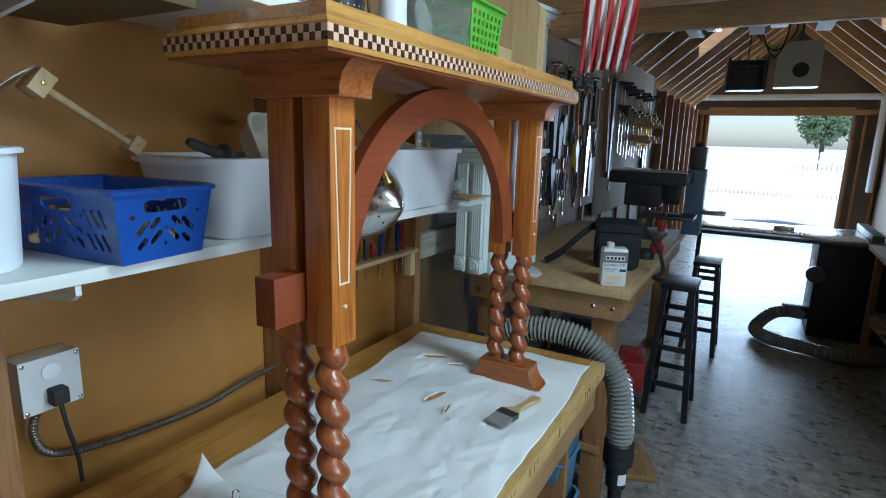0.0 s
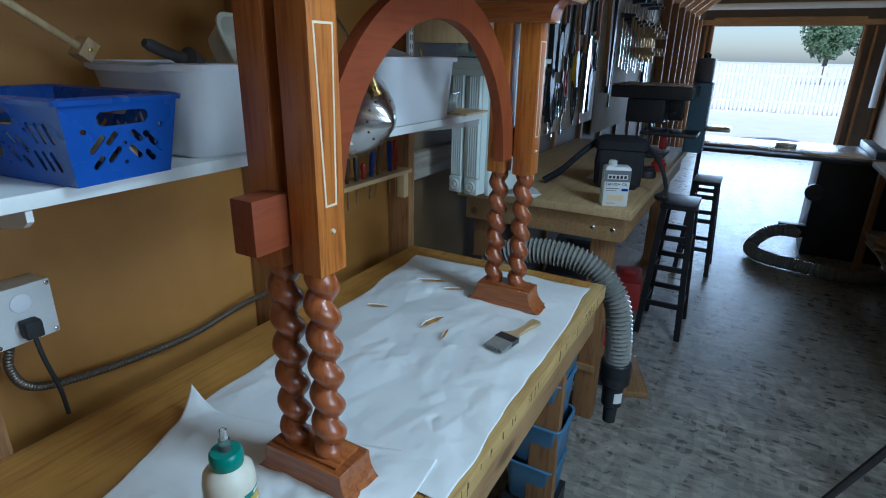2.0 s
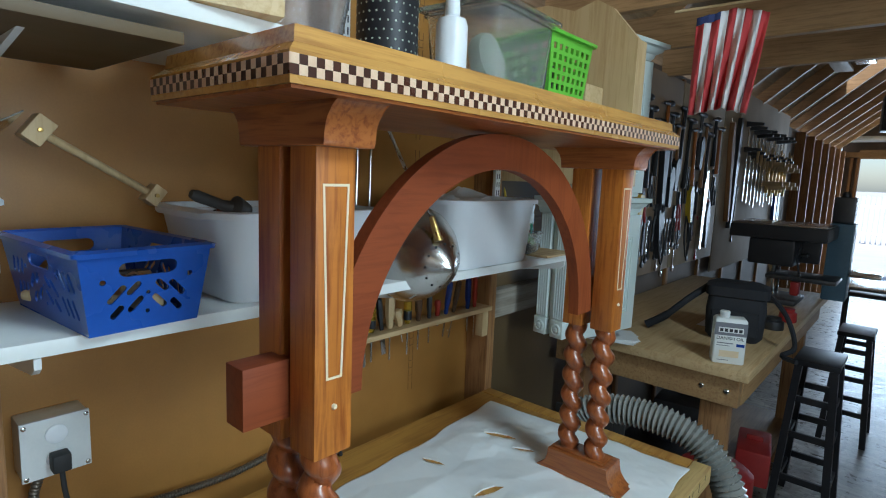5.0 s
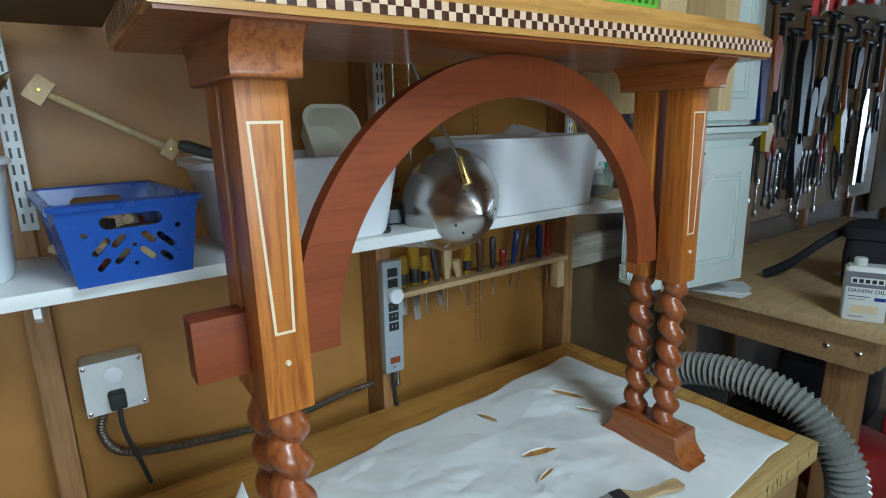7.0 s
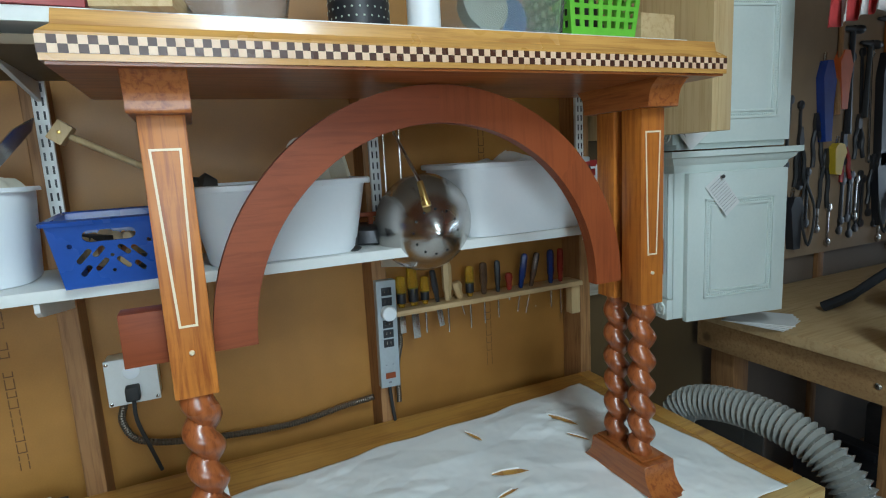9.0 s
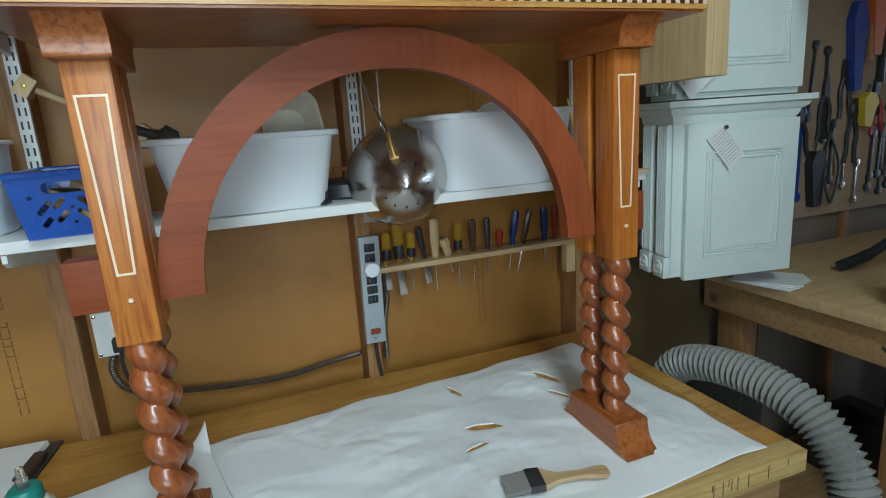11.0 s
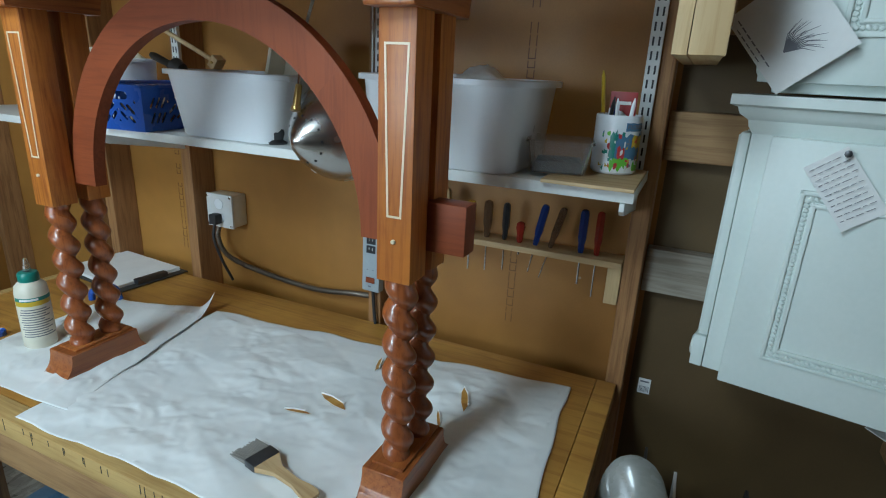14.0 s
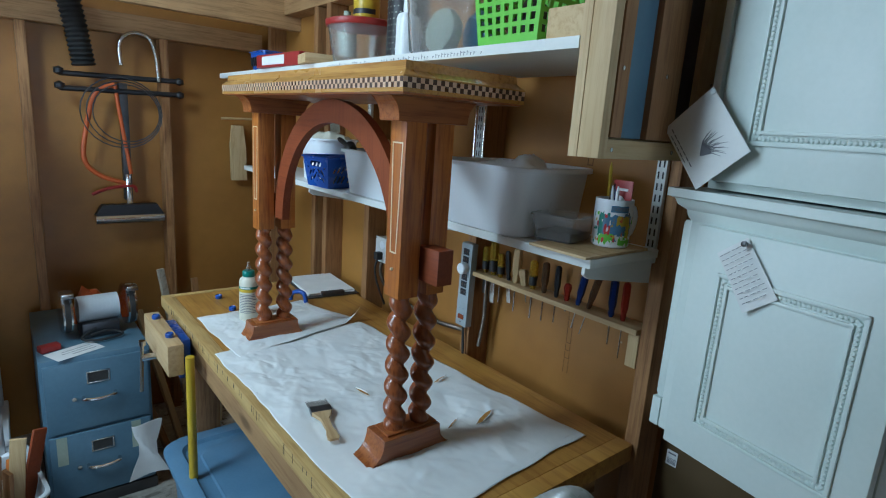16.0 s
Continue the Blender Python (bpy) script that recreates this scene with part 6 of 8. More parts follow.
lathe(bm, [(0.02, 0), (0.02, 0.02), (0.01, 0.03)], 12, Matrix.Translation((0, 0.02, 0.56)))
part("knob", bm, M["black"], bs)
for x, y, h, r, mt, lb in ((0.72, 3.15, 0.06, 0.035, "red", "small red machine part on the bench"), (0.45, 3.3, 0.07, 0.03, "plastic_white", "white plastic jar on the bench"), (0.70, 2.95, 0.05, 0.04, "darksteel", "dark metal vise block on the bench")):
    bm = new_bm()
    lathe(bm, [(r, 0), (r * 1.05, 0.005), (r, h * 0.7), (r * 0.7, h * 0.8), (r * 0.75, h), (0, h)], 16)
    single("small_jar", bm, M[mt], x, y, 1.016, 0, lb, "jar")


# black stools
def stool(x, y, h, rz, label):
    s = thing("stool", x, y, 0, rz, label, "stool", "black stools")
    bm = new_bm()
    box(bm, -0.095, 0.095, -0.15, 0.15, h - 0.03, h, 0.006)
    part("seat", bm, M["black"], s)
    for sx in (-1, 1):
        for sy in (-1, 1):
            bm = new_bm()
            a, b = Vector((sx * 0.072, sy * 0.115, h - 0.03)), Vector((sx * 0.115, sy * 0.17, 0))
            loft(bm, [[(p.x - 0.016, p.y - 0.022, p.z), (p.x + 0.016, p.y - 0.022, p.z), (p.x + 0.016, p.y + 0.022, p.z), (p.x - 0.016, p.y + 0.022, p.z)] for p in (b, a)])
            part("leg", bm, M["black"], s)
    for z, f in ((0.2, 0.75), (0.42, 0.45), (0.6, 0.25)):
        for sy in (-1, 1):
            bm = new_bm()
            X, Y = 0.072 + 0.043 * f, 0.115 + 0.055 * f
            box(bm, -X, X, sy * Y - 0.008, sy * Y + 0.008, z - 0.016, z + 0.016, 0.002)
            part("rung", bm, M["black"], s)
        for sx in (-1, 1):
            bm = new_bm()
            box(bm, sx * X - 0.008, sx * X + 0.008, -Y, Y, z - 0.05, z - 0.02, 0.002)
            part("rung", bm, M["black"], s)
    return s


stool(0.83, 3.5, 0.80, 0, "black painted wooden step stool beside the second bench")
stool(0.89, 4.7, 0.72, 0, "black painted wooden stool further along the aisle")
bm = new_bm()
lathe(bm, [(0.11, 0), (0.13, 0.005), (0.13, 0.2), (0.11, 0.21), (0.0, 0.21)], 20, shape=lambda a: 1 + 0.05 * math.cos(4 * a))
single("red_gas_can", bm, M["red"], 0.62, 2.62, 0.281, 0, "red plastic can on the lower shelf of the second bench", "can")
for i, (x, y, z, sx, sy, sz, mt, lb) in enumerate(((0.35, 2.7, 0.281, 0.14, 0.12, 0.2, "black", "black tool case under the second bench"), (0.35, 3.2, 0.281, 0.16, 0.16, 0.25, "darksteel", "dark power tool under the second bench"), (0.66, 3.1, 0.281, 0.07, 0.14, 0.16, "red", "red toolbox under the second bench"),
                                                   (0.55, 2.75, 0.0, 0.14, 0.16, 0.18, "grime", "dark offcuts box on the floor"), (0.75, 2.75, 0.0, 0.1, 0.18, 0.04, "stud_y", "tan board on the floor under the bench"))):
    bm = new_bm()
    box(bm, -sx, sx, -sy, sy, 0, sz, 0.015)
    box(bm, -sx * 0.5, sx * 0.5, -0.012, 0.012, sz, sz + 0.025, 0.006)
    single("tool_case", bm, M[mt], x, y, z, 5 * i, lb, "case")

# black bin with folded cardboard in the gap between the two benches
kb = thing("storage_bin", 0.30, 1.965, 0, 0, "black plastic bin holding folded card between the benches", "bin")
bm = new_bm()
tub(bm, (0.13, 0.12), (0.155, 0.145), 0.62, 0.03, 0.004, 0.012)
part("body", bm, M["black"], kb)
bm = new_bm()
tub_rim(bm, (0.155, 0.145), 0.62, 0.03, 0.004, 0.012)
part("rim", bm, M["rubber"], kb)
fo = thing("black_folders", 0.30, 1.965, 0.02, 0, "black card folders and a white sheet standing in the bin", "folders")
for k in range(5):
    bm = new_bm()
    box(bm, -0.11, 0.11, -0.003, 0.003, 0, 0.78 - 0.03 * (k % 3), 0.001, Matrix.Translation((0.006 * k, -0.08 + 0.038 * k, 0)) @ Matrix.Rotation(radians(3 - 2 * k), 4, "X") @ Matrix.Rotation(radians((k * 37) % 9 - 4), 4, "Y"))
    part("folder", bm, M["paper" if k == 1 else "grime"], fo)

# ---------------------------------------------------------------- far left wall: light boards with hanging tools
def peg(name, y0, y1, z0, z1, mat="tan"):
    bm = new_bm()
    box(bm, 0.02, 0.032, y0, y1, z0, z1, 0.002)
    return single(name, bm, M[mat], 0, 0, 0, 0, "beige hardboard tool panel fixed to the wall", "panel", "tool panels", "structure")


peg("tool_panel", 2.62, 3.55, 1.12, 2.18, "tool_wall")
peg("tool_panel", 3.57, 4.4, 1.12, 2.18)
peg("tool_panel", 4.42, 6.6, 1.0, 2.3)


def wrench(L, mat):
    bm = new_bm()
    box(bm, 0, 0.006, -0.007, 0.007, -L, 0, 0.002)
    for z in (0.0, -L):
        lathe(bm, [(0.017, 0), (0.017, 0.008), (0.012, 0.009)], 12, Matrix.Translation((0, 0, z)) @ Matrix.Rotation(radians(90), 4, "Y"))
    return bm


def fclamp(L):
    t = thing("bar_clamp", 0, 0, 0, 0, "steel bar clamp hanging on the tool wall", "clamp", "hanging clamps")
    bm = new_bm()
    box(bm, 0.02, 0.028, -0.012, 0.012, -L, 0, 0.002)
    part("bar", bm, M["steel"], t)
    for z, d in ((-0.02, 0.12), (-L * 0.35, 0.12)):
        bm = new_bm()
        prism(bm, [(0.0, z - 0.02), (d, z - 0.012), (d, z + 0.006), (0.0, z + 0.02)], "xz", -0.014, 0.014)
        part("jaw", bm, M["darksteel"], t)
    bm = new_bm()
    tube(bm, [(0.1, 0, -L * 0.35 - 0.1), (0.1, 0, -L * 0.35 + 0.06)], [0.012, 0.006], 8)
    part("handle", bm, M["pine"], t)
    return t


rnd = random.Random(21)
hang = [("wrench", 2.74, 1.72, 0.24, "darksteel"), ("wrench", 2.80, 1.70, 0.3, "darksteel"), ("square", 2.92, 1.86, 0.3, "bluedriver"), ("square", 3.02, 1.9, 0.22, "orange"),
        ("wrench", 3.1, 1.88, 0.4, "darksteel"), ("wrench", 3.16, 1.9, 0.36, "darksteel"), ("wrench", 3.22, 1.9, 0.42, "steel"), ("square", 3.3, 1.9, 0.45, "black"),
        ("wrench", 2.86, 1.45, 0.2, "black"), ("wrench", 2.94, 1.5, 0.28, "steel"), ("square", 3.02, 1.55, 0.12, "yellow"), ("wrench", 3.08, 1.42, 0.22, "darksteel"), ("wrench", 3.14, 1.42, 0.24, "darksteel"), ("wrench", 3.2, 1.42, 0.22, "darksteel"),
        ("square", 3.3, 1.5, 0.3, "black"), ("wrench", 3.36, 1.4, 0.26, "steel"), ("wrench", 3.44, 1.4, 0.3, "steel"), ("square", 3.5, 1.75, 0.18, "black"), ("wrench", 3.58, 1.7, 0.3, "darksteel"), ("wrench", 3.68, 1.6, 0.3, "darksteel"),
        ("square", 3.78, 1.6, 0.22, "yellow"), ("wrench", 3.86, 1.55, 0.4, "darksteel"), ("wrench", 3.95, 1.6, 0.3, "black"), ("square", 4.05, 1.7, 0.5, "steel"), ("square", 4.15, 1.5, 0.3, "darksteel"), ("wrench", 4.25, 1.7, 0.35, "darksteel"),
        ("square", 4.55, 2.05, 0.7, "stud"), ("square", 4.75, 2.1, 0.8, "darksteel"), ("wrench", 4.9, 1.6, 0.4, "black"), ("square", 6.2, 1.6, 0.4, "bluedriver"), ("square", 6.35, 1.6, 0.45, "black"), ("wrench", 6.5, 1.6, 0.4, "steel"),
        ("wrench", 2.70, 1.5, 0.3, "bluedriver"), ("square", 2.77, 1.36, 0.2, "black"), ("wrench", 3.62, 1.36, 0.25, "steel"), ("wrench", 3.0, 1.3, 0.14, "steel"), ("square", 3.42, 1.7, 0.22, "black"), ("square", 3.9, 1.9, 0.2, "black"), ("wrench", 4.02, 1.4, 0.26, "red")]
for kd, y, z, L, mt in hang:
    if kd == "wrench":
        single("hand_tool", wrench(L, mt), M[mt], 0.034, y, z, 0, "steel or dark hand tool hanging on the wall", "hand tool", "hanging tools", tilt=(rnd.uniform(-5, 5), 0))
    else:
        t = thing("hand_tool", 0.034, y, z, 0, "handled tool hanging on a hook on the wall", "hand tool", "hanging tools", tilt=(rnd.uniform(-8, 8), 0))
        bm = new_bm()
        prism(bm, [(-0.016, 0), (0.016, 0), (0.04, -L * 0.25), (0.028, -L * 0.5), (0.02, -L), (-0.016, -L), (-0.03, -L * 0.5), (-0.038, -L * 0.2)], "yz", 0.0, 0.03)
        part("body", bm, M[mt], t)
        bm = new_bm()
        tube(bm, [(0.007, 0, 0), (0.007, 0.004, 0.03)], 0.006, 8)
        part("hook_end", bm, M["steel"], t)


def pliers(y, z, L, mat, twist_deg):
    t = thing("pliers", 0.036, y, z, 0, "pliers with dark grips hanging on the tool wall", "pliers", "hanging pliers", tilt=(twist_deg, 0))
    bm = new_bm()
    prism(bm, [(-0.005, 0.0), (0.005, 0.0), (0.014, -L * 0.22), (0.012, -L * 0.34), (-0.012, -L * 0.34), (-0.014, -L * 0.22)], "yz", 0.0, 0.012)
    part("head", bm, M["darksteel"], t)
    for s in (-1, 1):
        bm = new_bm()
        tube(bm, curve_pts([(0.006, s * 0.008, -L * 0.32), (0.006, s * 0.024, -L * 0.55), (0.006, s * 0.022, -L * 0.8), (0.006, s * 0.03, -L)], 5), 0.0075, 7)
        part("grip", bm, M[mat], t)


def mallet(y, z, L, mat, twist_deg):
    t = thing("hammer", 0.05, y, z, 0, "steel hammer with a long handle hanging on the wall", "hammer", "hanging hammers", tilt=(twist_deg, 0))
    bm = new_bm()
    lathe(bm, [(0, -0.055), (0.016, -0.055), (0.017, -0.03), (0.011, -0.015), (0.012, 0.02), (0.006, 0.06), (0, 0.062)], 12, Matrix.Rotation(radians(90), 4, "X"))
    part("head", bm, M["darksteel"], t)
    bm = new_bm()
    tube(bm, [(0, 0, 0.012), (0, 0, -L * 0.5), (0, 0, -L)], [0.010, 0.009, 0.014], 9)
    part("handle", bm, M[mat], t)


for k in range(18):
    pliers(2.69 + 0.094 * k + rnd.uniform(-0.02, 0.02), 1.50 + 0.1 * (k % 3) + rnd.uniform(-0.04, 0.04), rnd.uniform(0.17, 0.24), ("black", "rubber", "black", "rubber", "red", "black")[k % 6], rnd.uniform(-9, 9))
for k in range(14):
    mallet(2.98 + 0.098 * k + rnd.uniform(-0.02, 0.02), 2.03 - 0.05 * (k % 3), rnd.uniform(0.28, 0.4), ("stud", "black", "rubber", "cherry_z", "darksteel")[k % 5], rnd.uniform(-5, 5))
for k in range(14):
    single("hand_tool", wrench(rnd.uniform(0.14, 0.2), ""), M[("darksteel", "darksteel", "steel", "darksteel")[k % 4]], 0.036, 3.08 + 0.045 * k, 1.40, 0, "open-ended wrench hanging in a row on the wall", "wrench", "hanging wrenches", tilt=(rnd.uniform(-3, 3), 0))
for yc in (2.83, 3.33, 3.75):
    cdl = thing("cord_loop", 0.05, yc, 1.42, 0, "loop of black cord hanging on the tool wall", "cord")
    bm = new_bm()
    tube(bm, curve_pts([(0, 0, 0), (0.02, 0.03, -0.12), (0.02, 0.0, -0.25), (0.01, -0.035, -0.12), (0, 0, 0.0)], 6), 0.005, 6)
    part("loop", bm, M["rubber"], cdl)
fc = fclamp(0.6)
fc.matrix_basis = pose(0.03, 5.0, 2.1)
for k in range(11):
    copy_thing(fc, pose(0.03, 5.0 + 0.12 * (k + 1), 2.08 - 0.02 * (k % 3), 0, 0, rnd.uniform(-8, 8)))
for k in range(6):
    t = thing("wooden_clamp", 0.06, 5.6 + 0.14 * k, 1.82 - 0.03 * (k % 2), 0, "pale wooden cam clamp hanging on the wall", "clamp", "wooden clamps")
    bm = new_bm()
    box(bm, 0, 0.15, -0.014, 0.014, -0.04, 0.0, 0.003)
    part("jaw", bm, M["pine_x"], t)
    bm = new_bm()
    box(bm, 0, 0.15, -0.014, 0.014, -0.2, -0.16, 0.003)
    part("jaw", bm, M["pine_x"], t)
    bm = new_bm()
    box(bm, 0.02, 0.045, -0.006, 0.006, -0.26, 0.03, 0.002)
    part("bar", bm, M["brass"], t)
for y in (3.0, 3.6, 4.2, 4.8, 5.4, 6.0, 6.6, 7.2, 7.8, 8.4, 9.0, 9.6, 10.2, 10.8):
    bm = new_bm()
    box(bm, 0.001, 0.019 if y < 6.7 else 0.089, y - 0.019, y + 0.019, 0, EAVE - 0.02, 0.002)
    single("wall_stud", bm, M["stud"], 0, 0, 0, 0, "bare lumber stud on the far wall", "stud", "far wall studs", "structure")

# ---------------------------------------------------------------- right side of the aisle
rb = thing("side_workbench", 0, 0, 0, 0, "long side bench with a pale top and shelf of offcuts", "workbench")
bm = new_bm()
box(bm, 1.92, 2.55, 3.0, 5.1, 0.865, 0.9, 0.003)
part("top", bm, M["pine_y"], rb)
bm = new_bm()
box(bm, 1.97, 2.55, 3.05, 5.05, 0.38, 0.41, 0.003)
part("shelf", bm, M["greywood"], rb)
for x, y in ((1.98, 3.1), (1.98, 5.0), (2.5, 3.1), (2.5, 5.0)):
    bm = new_bm()
    box(bm, x - 0.02, x + 0.02, y - 0.045, y + 0.045, 0, 0.864, 0.003)
    part("leg", bm, M["stud"], rb)
rnd = random.Random(33)
for i in range(9):
    bm = new_bm()
    box(bm, -0.12 - rnd.random() * 0.08, 0.15, -0.15 - rnd.random() * 0.1, 0.15, 0, 0.016, 0.002)
    single("offcut_board", bm, M[("pine_y", "greywood", "stud_y")[i % 3]], 2.14 + rnd.uniform(-0.04, 0.04), 4.4 + rnd.uniform(-0.1, 0.1), 0.411 + i * 0.0175, rnd.uniform(-20, 20), "wood offcut stacked on the side bench shelf", "board", "stacked offcuts")
bb = thing("blue_tub", 2.17, 3.62, 0.411, 0, "translucent blue plastic tub on the side bench shelf", "tub")
bm = new_bm()
tub(bm, (0.14, 0.2), (0.16, 0.22), 0.24, 0.04, 0.003, 0.008)
part("body", bm, M["bluelt"], bb)
bm = new_bm()
tub_rim(bm, (0.16, 0.22), 0.24, 0.04, 0.003, 0.008)
part("rim", bm, M["bluelt"], bb)
bm = new_bm()
box(bm, -0.172, 0.172, -0.232, 0.232, 0.24, 0.262, 0.008)
part("lid", bm, M["bluelt"], bb)
ms = thing("mitre_saw", 2.25, 4.3, 0.901, 0, "black and steel mitre saw on the side bench", "saw")
for nm, mt, q in (("base", "darksteel", (-0.25, 0.2, -0.25, 0.25, 0, 0.06)), ("fence", "steel", (-0.02, 0.01, -0.25, 0.25, 0.061, 0.13)), ("motor", "black", (-0.12, 0.1, -0.08, 0.1, 0.18, 0.34)), ("handle", "black", (-0.25, -0.121, -0.02, 0.03, 0.27, 0.31))):
    bm = new_bm()
    box(bm, *q, 0.012)
    part(nm, bm, M[mt], ms)
bm = new_bm()
lathe(bm, [(0.12, -0.012), (0.125, 0), (0.12, 0.012)], 28, Matrix.Translation((-0.03, -0.1, 0.2)) @ Matrix.Rotation(radians(90), 4, "X"))
part("guard", bm, M["steel"], ms)
for k, (y, z) in enumerate(((5.9, 1.6), (6.2, 1.75), (6.5, 1.5), (6.9, 1.65), (7.3, 1.7), (7.6, 1.5))):
    single("hand_tool", wrench(0.35, ""), M[("steel", "red", "black")[k % 3]], WX - 0.04, y, z, 180, "hand tool hanging on the side wall", "hand tool", "hanging tools")
sb = thing("side_shelving", 2.6, 6.8, 0, 0, "dark shelving against the side wall with machines on it", "shelving")
for nm, q in (("side", (-0.14, -0.12, -0.8, 0.8, 0, 1.5)), ("shelf", (-0.12, 0.25, -0.8, 0.8, 0.7, 0.73)), ("shelf", (-0.12, 0.25, -0.8, 0.8, 1.1, 1.13))):
    bm = new_bm()
    box(bm, *q, 0.003)
    part(nm, bm, M["stud_y"], sb)
gr2 = thing("bench_machine", 2.33, 5.62, 0.0, 0, "dark machine on a stand at the side wall", "machine")
for nm, mt, q in (("stand", "darksteel", (-0.02, 0.5, -0.2, 0.2, 0, 0.85)), ("housing", "black", (0.02, 0.4, -0.2, 0.2, 0.851, 1.25)), ("arm", "steel", (-0.15, 0.019, -0.05, 0.05, 1.0, 1.06))):
    bm = new_bm()
    box(bm, *q, 0.02)
    part(nm, bm, M[mt], gr2)
ts = thing("table_saw", 1.62, 5.55, 0, 0, "cabinet table saw with a dark body and wide steel top", "table saw")
for nm, mt, q in (("cabinet", "black", (0.04, 0.62, 0.0, 0.6, 0, 0.83)), ("cast_top", "steel", (-0.1, 0.7, -0.08, 0.66, 0.831, 0.87)), ("extension_wing", "steel", (-0.95, -0.101, 0.0, 0.6, 0.845, 0.87)), ("fence", "filing", (0.36, 0.44, -0.14, 0.7, 0.871, 0.93)), ("fence_rail", "darksteel", (-0.95, 0.75, -0.15, -0.081, 0.82, 0.85)), ("guard", "steel", (-0.3, -0.14, 0.2, 0.3, 0.871, 0.9))):
    bm = new_bm()
    box(bm, *q, 0.006)
    part(nm, bm, M[mt], ts)
for x in (-0.9,):
    bm = new_bm()
    tube(bm, [(x, 0.3, 0), (x, 0.3, 0.844)], 0.02, 10)
    part("leg", bm, M["darksteel"], ts)
bm = new_bm()
tube(bm, [(0.04, -0.03, 0.55), (0.04, -0.06, 0.55)], 0.07, 20)
part("handwheel", bm, M["darksteel"], ts)
ribbed("floor_hose", [(1.62, 5.5, 0.2), (1.5, 5.42, 0.22), (1.38, 5.40, 0.18), (1.28, 5.3, 0.07), (1.36, 5.12, 0.055), (1.6, 5.02, 0.055), (1.95, 4.95, 0.055), (2.3, 5.2, 0.055)], 0.05, "hose", "grey dust hose curled on the floor by the saw", "hose", 0.02, 0.07, 14)
bm = new_bm()
box(bm, -0.1, 0.1, -0.05, 0.05, 0, 0.1, 0.01)
single("hose_fitting", bm, M["black"], 1.56, 5.5, 0.17, 0, "black dust port fitting on the hose end", "fitting")
tr = thing("tripod", 1.80, 2.15, 0, 0, "dark folding tripod standing in the aisle", "tripod")
for ex, ey in ((-0.36, -0.17), (0.25, -0.25), (0.1, 0.35)):
    bm = new_bm()
    tube(bm, [(0, 0, 0.62), (ex, ey, 0.012)], [0.016, 0.011], 8)
    lg = part("leg", bm, M["darksteel"], tr)
    bm = new_bm()
    lathe(bm, [(0.018, 0.0), (0.02, 0.02), (0.012, 0.035)], 10, Matrix.Translation((ex, ey, 0)))
    part("foot", bm, M["rubber"], lg)
bm = new_bm()
tube(bm, [(0, 0, 0.55), (0, 0, 0.75)], 0.025, 12)
part("collar", bm, M["black"], tr)
lean = thing("leaning_boards", 1.98, 2.6, 0, 0, "dark boards and tubes leaning together by the side bench", "boards")
for k in range(4):
    bm = new_bm()
    box(bm, -0.01, 0.012, -0.06, 0.05, 0, 0.75 - 0.1 * k, 0.002, Matrix.Translation((0.06 * k, 0.13 * k, 0)) @ Matrix.Rotation(radians(10), 4, "Y"))
    part("plank", bm, M["grime"], lean)

# overhead: flag, hanging crate, white box, pipe, cords
fl = thing("small_flag", 0.625, 2.16, 2.145, 18, "small red and white striped flag hanging from a beam", "flag")


def flag_strip(u0, u1, v0, v1, mat, nm):
    bm = new_bm()
    g = []
    for i in range(5):
        u = u0 + (u1 - u0) * i / 4
        row = []
        for j in range(17):
            v = v0 + (v1 - v0) * j / 16
            w = 0.02 * math.sin(u * 34 + v * 4) * (0.4 + v)
            row.append(bm.verts.new((u * (0.24 - 0.04 * v) - 0.12, w, -v * 0.36 - 0.05 * abs(u - 0.55))))
        g.append(row)
    for i in range(4):
        for j in range(16):
            bm.faces.new((g[i][j], g[i + 1][j], g[i + 1][j + 1], g[i][j + 1]))
    ob = part(nm, bm, M[mat], fl)
    so = ob.modifiers.new("thickness", "SOLIDIFY")
    so.thickness = 0.001


for k in range(9):
    flag_strip(k / 9, (k + 1) / 9, 0.0 if k > 2 else 0.08, 1, "flag_red" if k % 2 == 0 else "flag_white", "stripe")
flag_strip(0, 3 / 9, 0, 0.08, "flag_blue", "canton")
bm = new_bm()
tube(bm, [(-0.2, 0.0, 0.0), (0.16, 0.0, 0.03)], 0.005, 8)
part("stick", bm, M["pine_x"], fl)
fl.scale = (0.82, 0.82, 0.82)
hc = thing("hanging_crate", 0.93, 6.0, 2.09, 8, "black plastic crate hanging from the rafters", "crate")
bm = new_bm()
for q in ((-0.16, 0.16, -0.1, 0.1, 0, 0.012), (-0.16, -0.15, -0.1, 0.1, 0, 0.28), (0.15, 0.16, -0.1, 0.1, 0, 0.28), (-0.16, 0.16, 0.09, 0.1, 0, 0.28)):
    box(bm, *q, 0.002)
part("shell", bm, M["black"], hc)
for i in range(6):
    bm = new_bm()
    box(bm, -0.16, 0.16, -0.104, -0.1, 0.02 + i * 0.045, 0.032 + i * 0.045)
    part("slat", bm, M["black"], hc, smooth=False)
for i in range(5):
    bm = new_bm()
    box(bm, -0.15 + i * 0.07, -0.138 + i * 0.07, -0.107, -0.104, 0, 0.28)
    part("rib", bm, M["black"], hc, smooth=False)
bm = new_bm()
tube(bm, [(0, 0, 0.2), (0.02, 0, 1.0)], 0.006, 6)
part("cord", bm, M["rubber"], hc)
wb = thing("speaker_box", 1.33, 6.0, 2.11, 0, "white box with a dark round opening, mounted under the rafters", "box")
bm = new_bm()
box(bm, -0.17, 0.17, -0.1, 0.12, 0, 0.38, 0.006)
part("case", bm, M["white"], wb)
